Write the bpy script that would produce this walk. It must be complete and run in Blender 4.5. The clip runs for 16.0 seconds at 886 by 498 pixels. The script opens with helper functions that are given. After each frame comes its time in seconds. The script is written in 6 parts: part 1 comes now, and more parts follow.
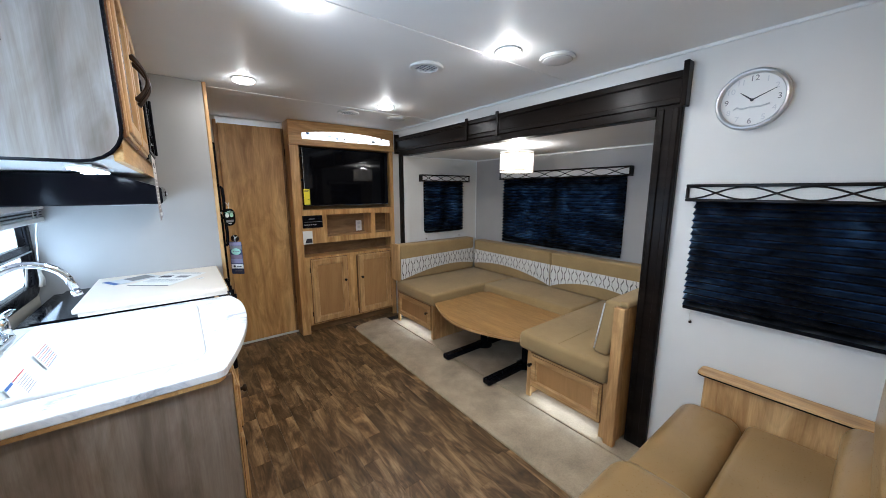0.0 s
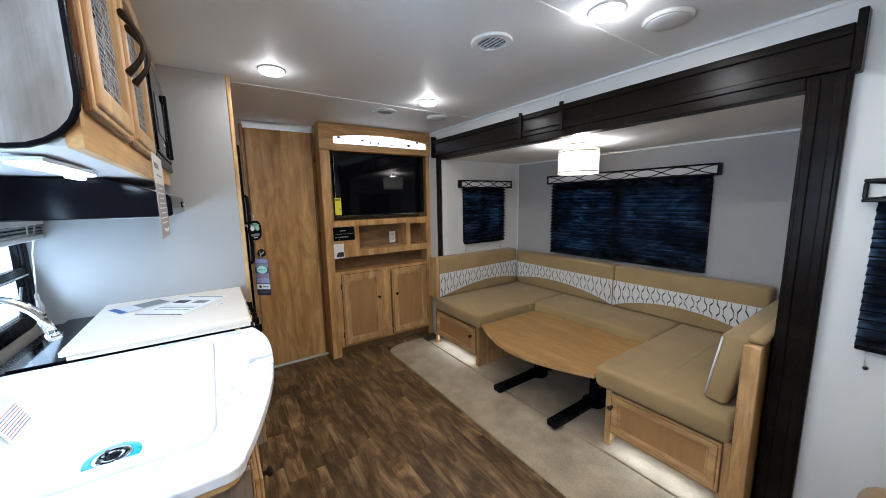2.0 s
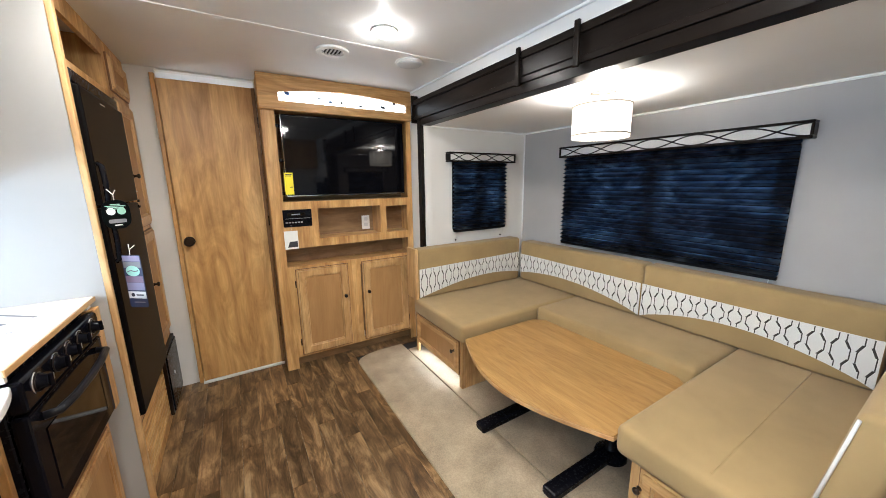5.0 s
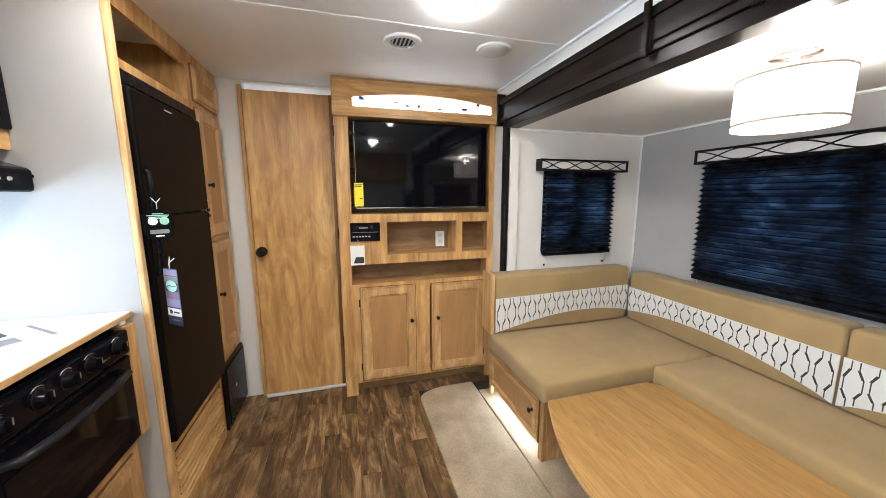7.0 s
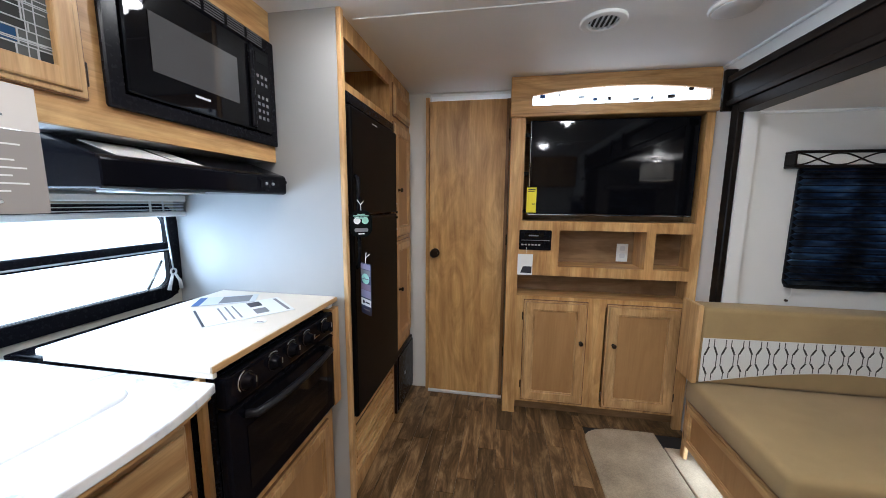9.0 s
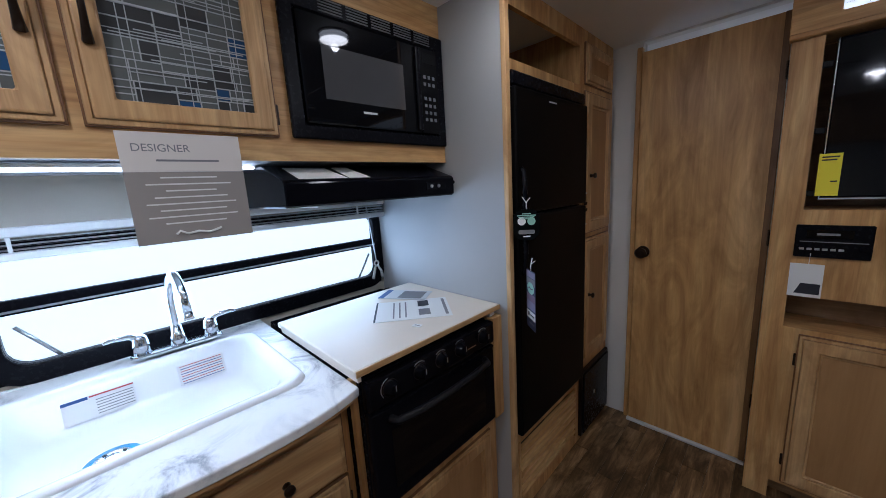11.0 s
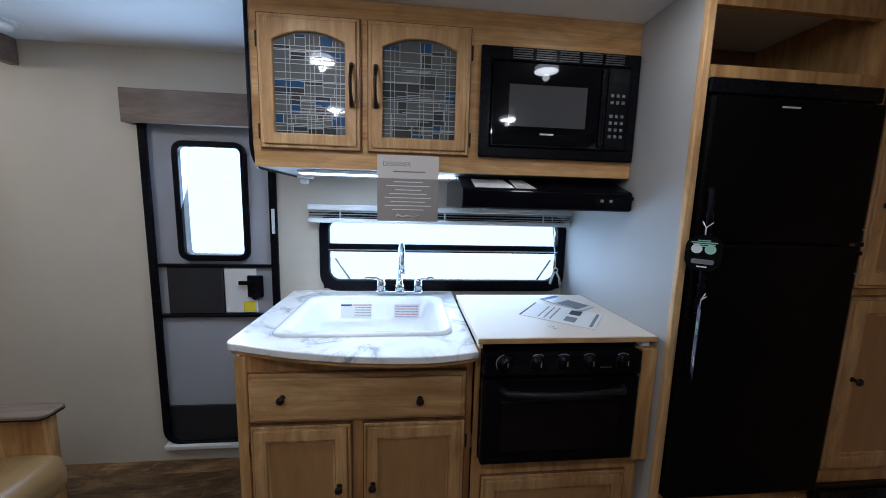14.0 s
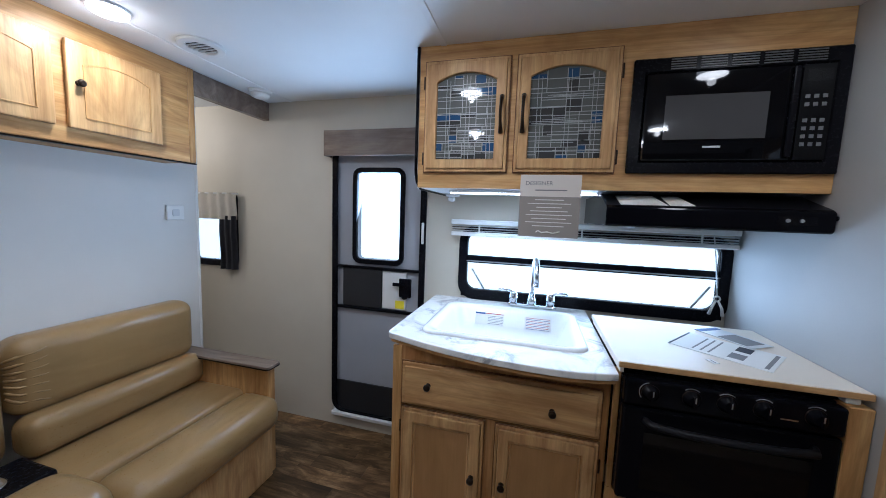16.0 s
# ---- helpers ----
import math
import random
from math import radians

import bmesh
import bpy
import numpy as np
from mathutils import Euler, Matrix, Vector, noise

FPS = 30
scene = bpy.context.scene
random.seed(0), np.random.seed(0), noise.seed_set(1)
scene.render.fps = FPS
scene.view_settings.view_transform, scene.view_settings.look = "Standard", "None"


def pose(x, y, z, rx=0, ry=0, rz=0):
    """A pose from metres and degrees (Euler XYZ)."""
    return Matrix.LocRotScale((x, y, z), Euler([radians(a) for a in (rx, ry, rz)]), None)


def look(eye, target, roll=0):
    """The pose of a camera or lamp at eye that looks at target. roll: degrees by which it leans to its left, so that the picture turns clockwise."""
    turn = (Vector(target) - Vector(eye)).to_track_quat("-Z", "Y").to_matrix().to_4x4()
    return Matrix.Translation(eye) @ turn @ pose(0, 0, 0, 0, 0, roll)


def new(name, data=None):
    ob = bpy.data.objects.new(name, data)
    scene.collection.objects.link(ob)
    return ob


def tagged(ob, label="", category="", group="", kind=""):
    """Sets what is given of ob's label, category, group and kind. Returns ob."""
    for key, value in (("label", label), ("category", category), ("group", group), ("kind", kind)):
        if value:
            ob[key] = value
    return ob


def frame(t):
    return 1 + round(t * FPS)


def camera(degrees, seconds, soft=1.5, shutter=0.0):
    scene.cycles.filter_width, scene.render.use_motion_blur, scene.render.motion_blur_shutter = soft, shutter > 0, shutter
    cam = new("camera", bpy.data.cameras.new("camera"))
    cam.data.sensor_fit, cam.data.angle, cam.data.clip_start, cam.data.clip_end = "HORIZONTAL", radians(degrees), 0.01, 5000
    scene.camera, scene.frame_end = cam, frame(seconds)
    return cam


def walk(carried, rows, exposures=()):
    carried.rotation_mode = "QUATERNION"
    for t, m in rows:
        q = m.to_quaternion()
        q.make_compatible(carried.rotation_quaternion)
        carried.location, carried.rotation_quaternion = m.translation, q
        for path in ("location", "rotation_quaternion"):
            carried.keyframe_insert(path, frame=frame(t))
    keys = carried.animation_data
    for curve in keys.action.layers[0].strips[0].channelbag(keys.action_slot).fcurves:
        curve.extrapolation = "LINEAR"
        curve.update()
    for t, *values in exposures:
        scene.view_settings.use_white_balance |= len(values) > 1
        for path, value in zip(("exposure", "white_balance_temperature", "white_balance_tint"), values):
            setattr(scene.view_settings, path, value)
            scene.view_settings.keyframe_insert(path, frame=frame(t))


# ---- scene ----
cam = camera(105.0, 16.0, soft=0.9)
PATH = [
    (0, (-0.171, 0.873, 1.398), (1.033, 2.433, 1.055), -0.1),
    (0.5, (-0.146, 0.928, 1.403), (0.973, 2.548, 1.05), 0.4),
    (1, (-0.155, 1.066, 1.422), (1.044, 2.64, 1.129), -0.1),
    (1.5, (-0.186, 1.158, 1.394), (0.998, 2.742, 1.093), 0.0),
    (2, (-0.116, 1.273, 1.381), (0.992, 2.912, 1.091), -1.1),
    (2.5, (-0.041, 1.419, 1.37), (1.077, 3.047, 1.052), -0.1),
    (3, (0.023, 1.491, 1.333), (1.164, 3.092, 0.963), -1.0),
    (3.2, (0.046, 1.527, 1.336), (1.223, 3.105, 0.987), -1.2),
    (5.5, (0.567, 1.754, 1.336), (1.48, 3.492, 0.952), -0.2),
    (6, (0.658, 1.895, 1.329), (1.434, 3.709, 1.004), 0.1),
    (6.5, (0.697, 1.942, 1.316), (1.373, 3.796, 0.991), -0.3),
    (7, (0.691, 1.975, 1.328), (1.24, 3.873, 1.019), -0.1),
    (7.5, (0.673, 2.016, 1.326), (1.007, 3.965, 1.026), -0.2),
    (8, (0.657, 2.056, 1.327), (0.834, 4.025, 1.025), -0.0),
    (8.5, (0.632, 2.102, 1.338), (0.512, 4.076, 1.042), -0.3),
    (9, (0.618, 2.115, 1.318), (0.282, 4.067, 1.046), 0.5),
    (9.5, (0.65, 2.192, 1.337), (-0.059, 4.04, 1.052), -0.2),
    (9.7, (0.627, 2.228, 1.376), (-0.191, 4.022, 1.037), -0.8),
    (11.8, (0.716, 2.397, 1.37), (-0.923, 3.514, 1.115), -0.4),
    (12, (0.722, 2.389, 1.374), (-0.961, 3.446, 1.152), 1.1),
    (12.5, (0.807, 2.357, 1.349), (-0.98, 3.217, 1.095), -0.6),
    (13, (0.885, 2.398, 1.384), (-0.956, 3.125, 1.093), -0.2),
    (13.5, (0.922, 2.478, 1.387), (-1.006, 2.927, 1.105), 1.2),
    (14, (0.973, 2.532, 1.353), (-1.0, 2.726, 1.092), 1.5),
    (14.5, (1.023, 2.522, 1.359), (-0.963, 2.563, 1.128), 0.8),
    (15, (1.052, 2.463, 1.345), (-0.935, 2.486, 1.125), -0.2),
    (15.5, (1.075, 2.437, 1.351), (-0.907, 2.287, 1.13), 0.3),
    (16, (1.068, 2.479, 1.359), (-0.854, 1.965, 1.158), 2.1),
]
EXPOSURES = [(0.0, -0.44, 5600, 10), (1.5, -0.50, 5590, 10), (3.2, -0.22, 5720, 10), (5.5, 0.55, 5960, 10), (7.5, 0.58, 5880, 10), (9.0, -0.16, 5510, 11), (9.7, -0.75, 5210, 12), (11.8, -1.53, 5230, 17), (12.5, -1.60, 5260, 18), (13.2, -1.50, 5260, 16), (14.2, -1.33, 5230, 12), (15.5, -1.10, 5190, 12), (16.0, -1.20, 5180, 12)]

walk(cam, [(t, look(eye, target, roll)) for t, eye, target, roll in PATH], EXPOSURES)

# ---- light ----
world = bpy.data.worlds.new("sky")
scene.world = world
world.use_nodes = True
wn = world.node_tree.nodes
sky = wn.new("ShaderNodeTexSky")
sky.sky_type, sky.sun_disc, sky.sun_elevation, sky.sun_rotation = "NISHITA", False, radians(40), radians(250)
world.node_tree.links.new(sky.outputs[0], wn["Background"].inputs[0])
wn["Background"].inputs[1].default_value = 0.12


def lamp(name, kind, energy, place, colour=(1, 1, 1), size=0.1, target=None, size_y=None, spread=None):
    data = bpy.data.lights.new(name, kind)
    data.energy, data.color = energy, colour
    if kind == "AREA":
        data.size = size
        if size_y:
            data.shape, data.size_y = "RECTANGLE", size_y
        if spread:
            data.spread = radians(spread)
    elif kind in ("POINT", "SPOT"):
        data.shadow_soft_size = size
    ob = new(name, data)
    ob.matrix_world = look(place, target) if target else Matrix.Translation(place)
    return ob


sun = lamp("sun", "SUN", 2.5, (0, 0, 6), (1.0, 0.95, 0.88), target=(2.4, 0.9, 3.8))
sun.data.angle = radians(0.5)
WARM, COOL, NEUTRAL = (1.0, 0.86, 0.68), (0.64, 0.82, 1.0), (1.0, 0.92, 0.80)
CEIL = 2.01
PUCKS = [(0.19, 3.16), (1.12, 3.24), (1.07, 2.0), (0.19, 1.045), (0.22, 2.12)]
for (px, py), power in zip(PUCKS, (0.5, 1.05, 1.3, 1.05, 0.8)):
    lamp("puck_light_lamp", "POINT", 1.4 * power, (px, py, CEIL - 0.052), NEUTRAL, 0.016)
    beam = lamp("puck_light_beam", "AREA", 7.5 * power, (px, py, CEIL - 0.026), NEUTRAL, 0.11)
    beam.data.shape = "DISK"
lamp("pendant_lamp", "POINT", 27, (2.02, 2.74, 1.68), (1.0, 0.91, 0.79), 0.04)
# daylight at the openings
lamp("kitchen_window_light", "AREA", 9.5, (-0.73, 2.72, 1.09), COOL, 1.15, target=(0.4, 2.72, 1.55), size_y=0.3)
lamp("door_window_light", "AREA", 18, (-0.755, 1.6, 1.33), COOL, 0.3, target=(0.4, 1.5, 1.9), size_y=0.5)
# led strips
lamp("undercabinet_light", "AREA", 6.5, (-0.36, 2.29, 1.449), (0.8, 0.92, 1.0), 0.04, size_y=0.30)
lamp("bench_light_far", "AREA", 0.6, (1.60, 3.62, 0.085), (0.85, 0.94, 1), 0.5, target=(1.54, 3.62, 0), size_y=0.02)
lamp("bench_light_near", "AREA", 0.6, (1.60, 1.94, 0.085), (0.85, 0.94, 1), 0.45, target=(1.54, 1.94, 0), size_y=0.02)
lamp("bathroom_light", "AREA", 16, (0.4, 5.0, 1.95), (0.85, 0.93, 1.0), 0.4, target=(0.4, 5.0, 0))
lamp("bedroom_light", "POINT", 30, (-0.2, -0.05, 1.9), WARM, 0.06)


# ---- materials ----
def nodes_of(name, rough=0.5, metal=0.0, spec=0.5):
    m = bpy.data.materials.new(name)
    m.use_nodes = True
    b = m.node_tree.nodes["Principled BSDF"]
    b.inputs["Roughness"].default_value = rough
    b.inputs["Metallic"].default_value = metal
    b.inputs["Specular IOR Level"].default_value = spec
    return m, m.node_tree.nodes, m.node_tree.links, b


def ramp(n, stops):
    r = n.new("ShaderNodeValToRGB")
    while len(r.color_ramp.elements) < len(stops):
        r.color_ramp.elements.new(0.5)
    for e, (p, c) in zip(r.color_ramp.elements, stops):
        e.position, e.color = p, (*c, 1)
    return r


def mapped(n, l, scale, noisy=4.0, detail=4.0, rough=0.55, distort=0.0):
    """Noise over the object's own metres, stretched by scale."""
    co = n.new("ShaderNodeTexCoord")
    mp = n.new("ShaderNodeMapping")
    mp.inputs["Scale"].default_value = scale
    l.new(co.outputs["Object"], mp.inputs[0])
    t = n.new("ShaderNodeTexNoise")
    t.inputs["Scale"].default_value = noisy
    t.inputs["Detail"].default_value = detail
    t.inputs["Roughness"].default_value = rough
    t.inputs["Distortion"].default_value = distort
    l.new(mp.outputs[0], t.inputs["Vector"])
    return t, mp


def bumped(n, l, b, height, strength, distance=0.002):
    bump = n.new("ShaderNodeBump")
    bump.inputs["Strength"].default_value = strength
    bump.inputs["Distance"].default_value = distance
    l.new(height, bump.inputs["Height"])
    l.new(bump.outputs[0], b.inputs["Normal"])


def mixed(n, l, fac, a, b, kind="MIX"):
    m = n.new("ShaderNodeMix")
    m.data_type, m.blend_type = "RGBA", kind
    for sock, v in ((m.inputs[0], fac), (m.inputs[6], a), (m.inputs[7], b)):
        if hasattr(v, "is_output"):
            l.new(v, sock)
        else:
            sock.default_value = v if isinstance(v, (int, float)) else (*v, 1)
    return m.outputs[2]


def plain(name, colour, rough=0.5, metal=0.0, vary=0.12, grain=60, bump=0.15, spec=0.5):
    """A painted, moulded or coated surface with faint blotches and fine relief."""
    m, n, l, b = nodes_of(name, rough, metal, spec)
    big, _ = mapped(n, l, (1, 1, 1), 3.0, 3)
    small, _ = mapped(n, l, (1, 1, 1), grain, 3)
    lo = tuple(c * (1 - vary) for c in colour)
    hi = tuple(min(1, c * (1 + vary)) for c in colour)
    r = ramp(n, [(0.3, lo), (0.7, hi)])
    l.new(big.outputs[0], r.inputs[0])
    l.new(r.outputs[0], b.inputs["Base Color"])
    rr = n.new("ShaderNodeMapRange")
    rr.inputs[3].default_value, rr.inputs[4].default_value = max(0.02, rough - min(0.08, rough * 0.5)), min(1, rough + min(0.08, rough * 0.5))
    l.new(small.outputs[0], rr.inputs[0])
    l.new(rr.outputs[0], b.inputs["Roughness"])
    if bump:
        bumped(n, l, b, small.outputs[0], bump, 0.001)
    return m


def wood(name, dark, mid, light, axis="z", rough=0.42, per_piece=0.0, streak=1.0, size=1.0, spec=0.45, blotch=0.35, rings=0.0):
    """Grain that runs along one axis, with broad figure and fine pores."""
    m, n, l, b = nodes_of(name, rough, spec=spec)
    long_, wide = 0.9 * size, 11.0 * size
    scale = {"x": (long_, wide, wide), "y": (wide, long_, wide), "z": (wide, wide, long_)}[axis]
    fig, mp = mapped(n, l, scale, 1.1, 5, 0.6, 1.2)
    if per_piece:
        info = n.new("ShaderNodeObjectInfo")
        add = n.new("ShaderNodeVectorMath")
        add.operation = "MULTIPLY_ADD"
        l.new(info.outputs["Random"], add.inputs[0])
        add.inputs[1].default_value = (31, 17, 23)
        l.new(mp.outputs[0], add.inputs[2])
        l.new(add.outputs[0], fig.inputs["Vector"])
    pores, _ = mapped(n, l, tuple(s * 9 if s > 2 else s * 3 for s in scale), 1.6, 3, 0.7)
    r = ramp(n, [(0.28, dark), (0.5, mid), (0.72, light)])
    l.new(fig.outputs[0], r.inputs[0])
    pr = ramp(n, [(0.3, (0.72, 0.68, 0.62)), (0.6, (1, 1, 1))])
    l.new(pores.outputs[0], pr.inputs[0])
    col = mixed(n, l, 0.55 * streak, r.outputs[0], pr.outputs[0], "MULTIPLY")
    # broad cloudy figure across the grain
    cloud_scale = {"x": (1.6, 6, 6), "y": (6, 1.6, 6), "z": (6, 6, 1.6)}[axis]
    cloud, cmap = mapped(n, l, cloud_scale, 1.3, 4, 0.6, 2.0)
    if per_piece:
        l.new(add.outputs[0], cloud.inputs["Vector"])
        cloud.inputs["Scale"].default_value = 0.9
    cr = ramp(n, [(0.3, (1 - blotch, 1 - blotch * 1.15, 1 - blotch * 1.35)), (0.62, (1, 1, 1)), (0.8, (1.08, 1.08, 1.06))])
    l.new(cloud.outputs[0], cr.inputs[0])
    col = mixed(n, l, 1.0, col, cr.outputs[0], "MULTIPLY")
    if rings:
        # long wandering growth lines, closing into loops here and there
        slow, _ = mapped(n, l, {"x": (0.5, 6.5, 6.5), "y": (6.5, 0.5, 6.5), "z": (6.5, 6.5, 0.5)}[axis], 1.0 * size, 2, 0.45, 0.6)
        many = n.new("ShaderNodeMath")
        many.operation, many.inputs[1].default_value = "MULTIPLY", 15.0
        l.new(slow.outputs[0], many.inputs[0])
        if per_piece:
            l.new(add.outputs[0], slow.inputs["Vector"])
        saw = n.new("ShaderNodeMath")
        saw.operation = "FRACT"
        l.new(many.outputs[0], saw.inputs[0])
        lr = ramp(n, [(0.0, (1, 1, 1)), (0.55, (1 - rings * 0.25, 1 - rings * 0.32, 1 - rings * 0.4)), (0.86, (1 - rings, 1 - rings * 1.12, 1 - rings * 1.25)), (1.0, (1, 1, 1))])
        l.new(saw.outputs[0], lr.inputs[0])
        col = mixed(n, l, 1.0, col, lr.outputs[0], "MULTIPLY")
    if per_piece:
        tone = ramp(n, [(0, (1 - per_piece,) * 3), (1, (1 + per_piece * 0.6,) * 3)])
        l.new(info.outputs["Random"], tone.inputs[0])
        col = mixed(n, l, 1.0, col, tone.outputs[0], "MULTIPLY")
    l.new(col, b.inputs["Base Color"])
    bumped(n, l, b, pores.outputs[0], 0.12, 0.001)
    return m


def weathered_planks(name):
    """Worn plank print: ragged tan and dark brown patches drawn out along the board."""
    m, n, l, b = nodes_of(name, 0.38, spec=0.4)
    info = n.new("ShaderNodeObjectInfo")

    def per_board(t, mp):
        add = n.new("ShaderNodeVectorMath")
        add.operation = "MULTIPLY_ADD"
        l.new(info.outputs["Random"], add.inputs[0])
        add.inputs[1].default_value = (37, 53, 29)
        l.new(mp.outputs[0], add.inputs[2])
        l.new(add.outputs[0], t.inputs["Vector"])
        return t
    patch = per_board(*mapped(n, l, (13, 3.4, 13), 1.0, 6, 0.68, 0.7))
    grain = per_board(*mapped(n, l, (95, 3.2, 95), 1.0, 4, 0.65, 0.4))
    r = ramp(n, [(0.32, (0.043, 0.023, 0.0095)), (0.44, (0.092, 0.050, 0.020)), (0.53, (0.172, 0.101, 0.044)), (0.62, (0.29, 0.185, 0.090)), (0.73, (0.39, 0.275, 0.155))])
    l.new(patch.outputs[0], r.inputs[0])
    gr = ramp(n, [(0.30, (0.55, 0.52, 0.49)), (0.52, (1, 1, 1)), (0.72, (1.22, 1.2, 1.18))])
    l.new(grain.outputs[0], gr.inputs[0])
    col = mixed(n, l, 0.85, r.outputs[0], gr.outputs[0], "MULTIPLY")
    tone = ramp(n, [(0, (0.68, 0.68, 0.68)), (0.5, (0.95, 0.95, 0.95)), (1, (1.25, 1.23, 1.2))])
    l.new(info.outputs["Random"], tone.inputs[0])
    l.new(mixed(n, l, 1.0, col, tone.outputs[0], "MULTIPLY"), b.inputs["Base Color"])
    bumped(n, l, b, grain.outputs[0], 0.15, 0.001)
    return m


def fabric(name, colour, thread=900, rough=0.9, vary=0.15, bump=0.4):
    m, n, l, b = nodes_of(name, rough, spec=0.2)
    big, _ = mapped(n, l, (1, 1, 1), 5, 3)
    fine, _ = mapped(n, l, (1, 1, 1), thread, 2)
    r = ramp(n, [(0.3, tuple(c * (1 - vary) for c in colour)), (0.7, tuple(c * (1 + vary) for c in colour))])
    l.new(big.outputs[0], r.inputs[0])
    fr = ramp(n, [(0.35, (0.75, 0.75, 0.75)), (0.65, (1.05, 1.05, 1.05))])
    l.new(fine.outputs[0], fr.inputs[0])
    l.new(mixed(n, l, 0.7, r.outputs[0], fr.outputs[0], "MULTIPLY"), b.inputs["Base Color"])
    bumped(n, l, b, fine.outputs[0], bump, 0.001)
    b.inputs["Sheen Weight"].default_value = 0.15
    return m


def glow(name, colour, strength):
    m, n, l, b = nodes_of(name, 0.5)
    b.inputs["Base Color"].default_value = (*colour, 1)
    b.inputs["Emission Color"].default_value = (*colour, 1)
    b.inputs["Emission Strength"].default_value = strength
    return m


MAPLE = ((0.43, 0.215, 0.070), (0.63, 0.37, 0.140), (0.76, 0.51, 0.23))
wood_z = wood("maple_upright", *MAPLE, "z", rings=0.13)
wood_y = wood("maple_along_y", *MAPLE, "y", rings=0.13)
wood_x = wood("maple_along_x", *MAPLE, "x", rings=0.13)
PALE = ((0.47, 0.255, 0.098), (0.64, 0.40, 0.175), (0.76, 0.52, 0.255))
pale_z = wood("pale_maple_upright", *PALE, "z", rings=0.11)
pale_y = wood("pale_maple_along_y", *PALE, "y", rings=0.11)
panel_mat = wood("door_panel_veneer", (0.37, 0.20, 0.075), (0.42, 0.235, 0.092), (0.46, 0.265, 0.108), "z", 0.5, 0, 0.4, 0.8, 0.4, 0.12)
door_wood = wood("amber_door_wood", (0.45, 0.237, 0.078), (0.67, 0.40, 0.152), (0.79, 0.525, 0.23), "z", 0.4, 0, 0.55, 0.6, 0.45, 0.40, 0.10)
table_wood = wood("honey_oak_laminate", (0.36, 0.195, 0.06), (0.44, 0.25, 0.083), (0.50, 0.30, 0.11), "y", 0.38, 0, 1.0, 2.0, 0.45, 0.18, 0.16)
drift = wood("grey_driftwood_laminate", (0.20, 0.175, 0.155), (0.335, 0.305, 0.28), (0.45, 0.42, 0.395), "z", 0.4, 0, 1.0, 0.8)
# the same driftwood, darkened in its colour for the dimmer lower cabinet end
drift_dim = wood("dim_driftwood_laminate", (0.20, 0.155, 0.12), (0.30, 0.24, 0.19), (0.40, 0.33, 0.27), "z", 0.4, 0, 1.0, 0.8)
drift_y = wood("brown_driftwood_laminate", (0.14, 0.10, 0.08), (0.22, 0.165, 0.13), (0.30, 0.24, 0.19), "y", 0.4, 0, 1.0, 1.0)
plank_mat = weathered_planks("weathered_plank_vinyl")
# interior maple, with the shade of nooks and toe spaces put into its colour
shaded_veneer = wood("shaded_maple_veneer", (0.22, 0.13, 0.06), (0.28, 0.17, 0.08), (0.33, 0.2, 0.1), "x", 0.5)
espresso = wood("espresso_stained_wood", (0.006, 0.0045, 0.004), (0.012, 0.009, 0.0075), (0.02, 0.015, 0.012), "y", 0.28, 0, 0.5, 1.0, 0.08)
wall_mat = plain("off_white_wallboard", (0.70, 0.685, 0.65), 0.55, 0, 0.03, 180, 0.12)
greige = plain("greige_wallboard", (0.58, 0.53, 0.435), 0.55, 0, 0.04, 180, 0.12)
# off-white board, greyed in its colour to hold down the close downlight
panel_board = plain("toned_panel_board", (0.38, 0.375, 0.36), 0.5, 0, 0.04, 180, 0.12)
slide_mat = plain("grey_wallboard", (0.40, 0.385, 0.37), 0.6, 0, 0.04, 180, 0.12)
ceil_mat = plain("white_ceiling_board", (0.80, 0.80, 0.79), 0.5, 0, 0.02, 220, 0.1, 0.3)
white_plastic = plain("white_plastic", (0.78, 0.78, 0.76), 0.35, 0, 0.03, 80, 0.03)
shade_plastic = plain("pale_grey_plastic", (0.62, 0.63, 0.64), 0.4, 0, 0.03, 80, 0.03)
black_gloss = plain("black_gloss_enamel", (0.004, 0.004, 0.006), 0.10, 0, 0.2, 20, 0.0, 0.065)
black_satin = plain("black_satin_plastic", (0.005, 0.005, 0.007), 0.26, 0, 0.2, 90, 0.03, 0.09)
black_matt = plain("black_matt_rubber", (0.015, 0.015, 0.017), 0.6, 0, 0.2, 120, 0.1)
handle_grey = plain("dark_grey_satin_bar", (0.012, 0.012, 0.014), 0.32, 0, 0.2, 200, 0.05, 0.14)
mirror_black = plain("black_mirror_glass", (0.003, 0.003, 0.004), 0.035, 0, 0.1, 20, 0.0, 0.16)
fridge_black = plain("black_grained_fridge_skin", (0.004, 0.0036, 0.0036), 0.34, 0, 0.2, 400, 0.15, 0.035)
steel = plain("chrome", (0.72, 0.73, 0.75), 0.12, 1.0, 0.04, 40, 0.0)
bronze = plain("oil_rubbed_bronze", (0.035, 0.024, 0.018), 0.35, 0.8, 0.25, 80, 0.05)
aluminium = plain("brushed_aluminium", (0.62, 0.63, 0.64), 0.35, 1.0, 0.05, 200, 0.05)
door_grey = plain("grey_door_skin", (0.36, 0.37, 0.40), 0.5, 0, 0.04, 260, 0.2)
carpet_mat = fabric("beige_cut_pile_carpet", (0.385, 0.305, 0.205), 150, 1.0, 0.25, 1.0)
cushion_mat = fabric("tan_woven_upholstery", (0.36, 0.25, 0.115), 1100, 0.85, 0.10, 0.35)
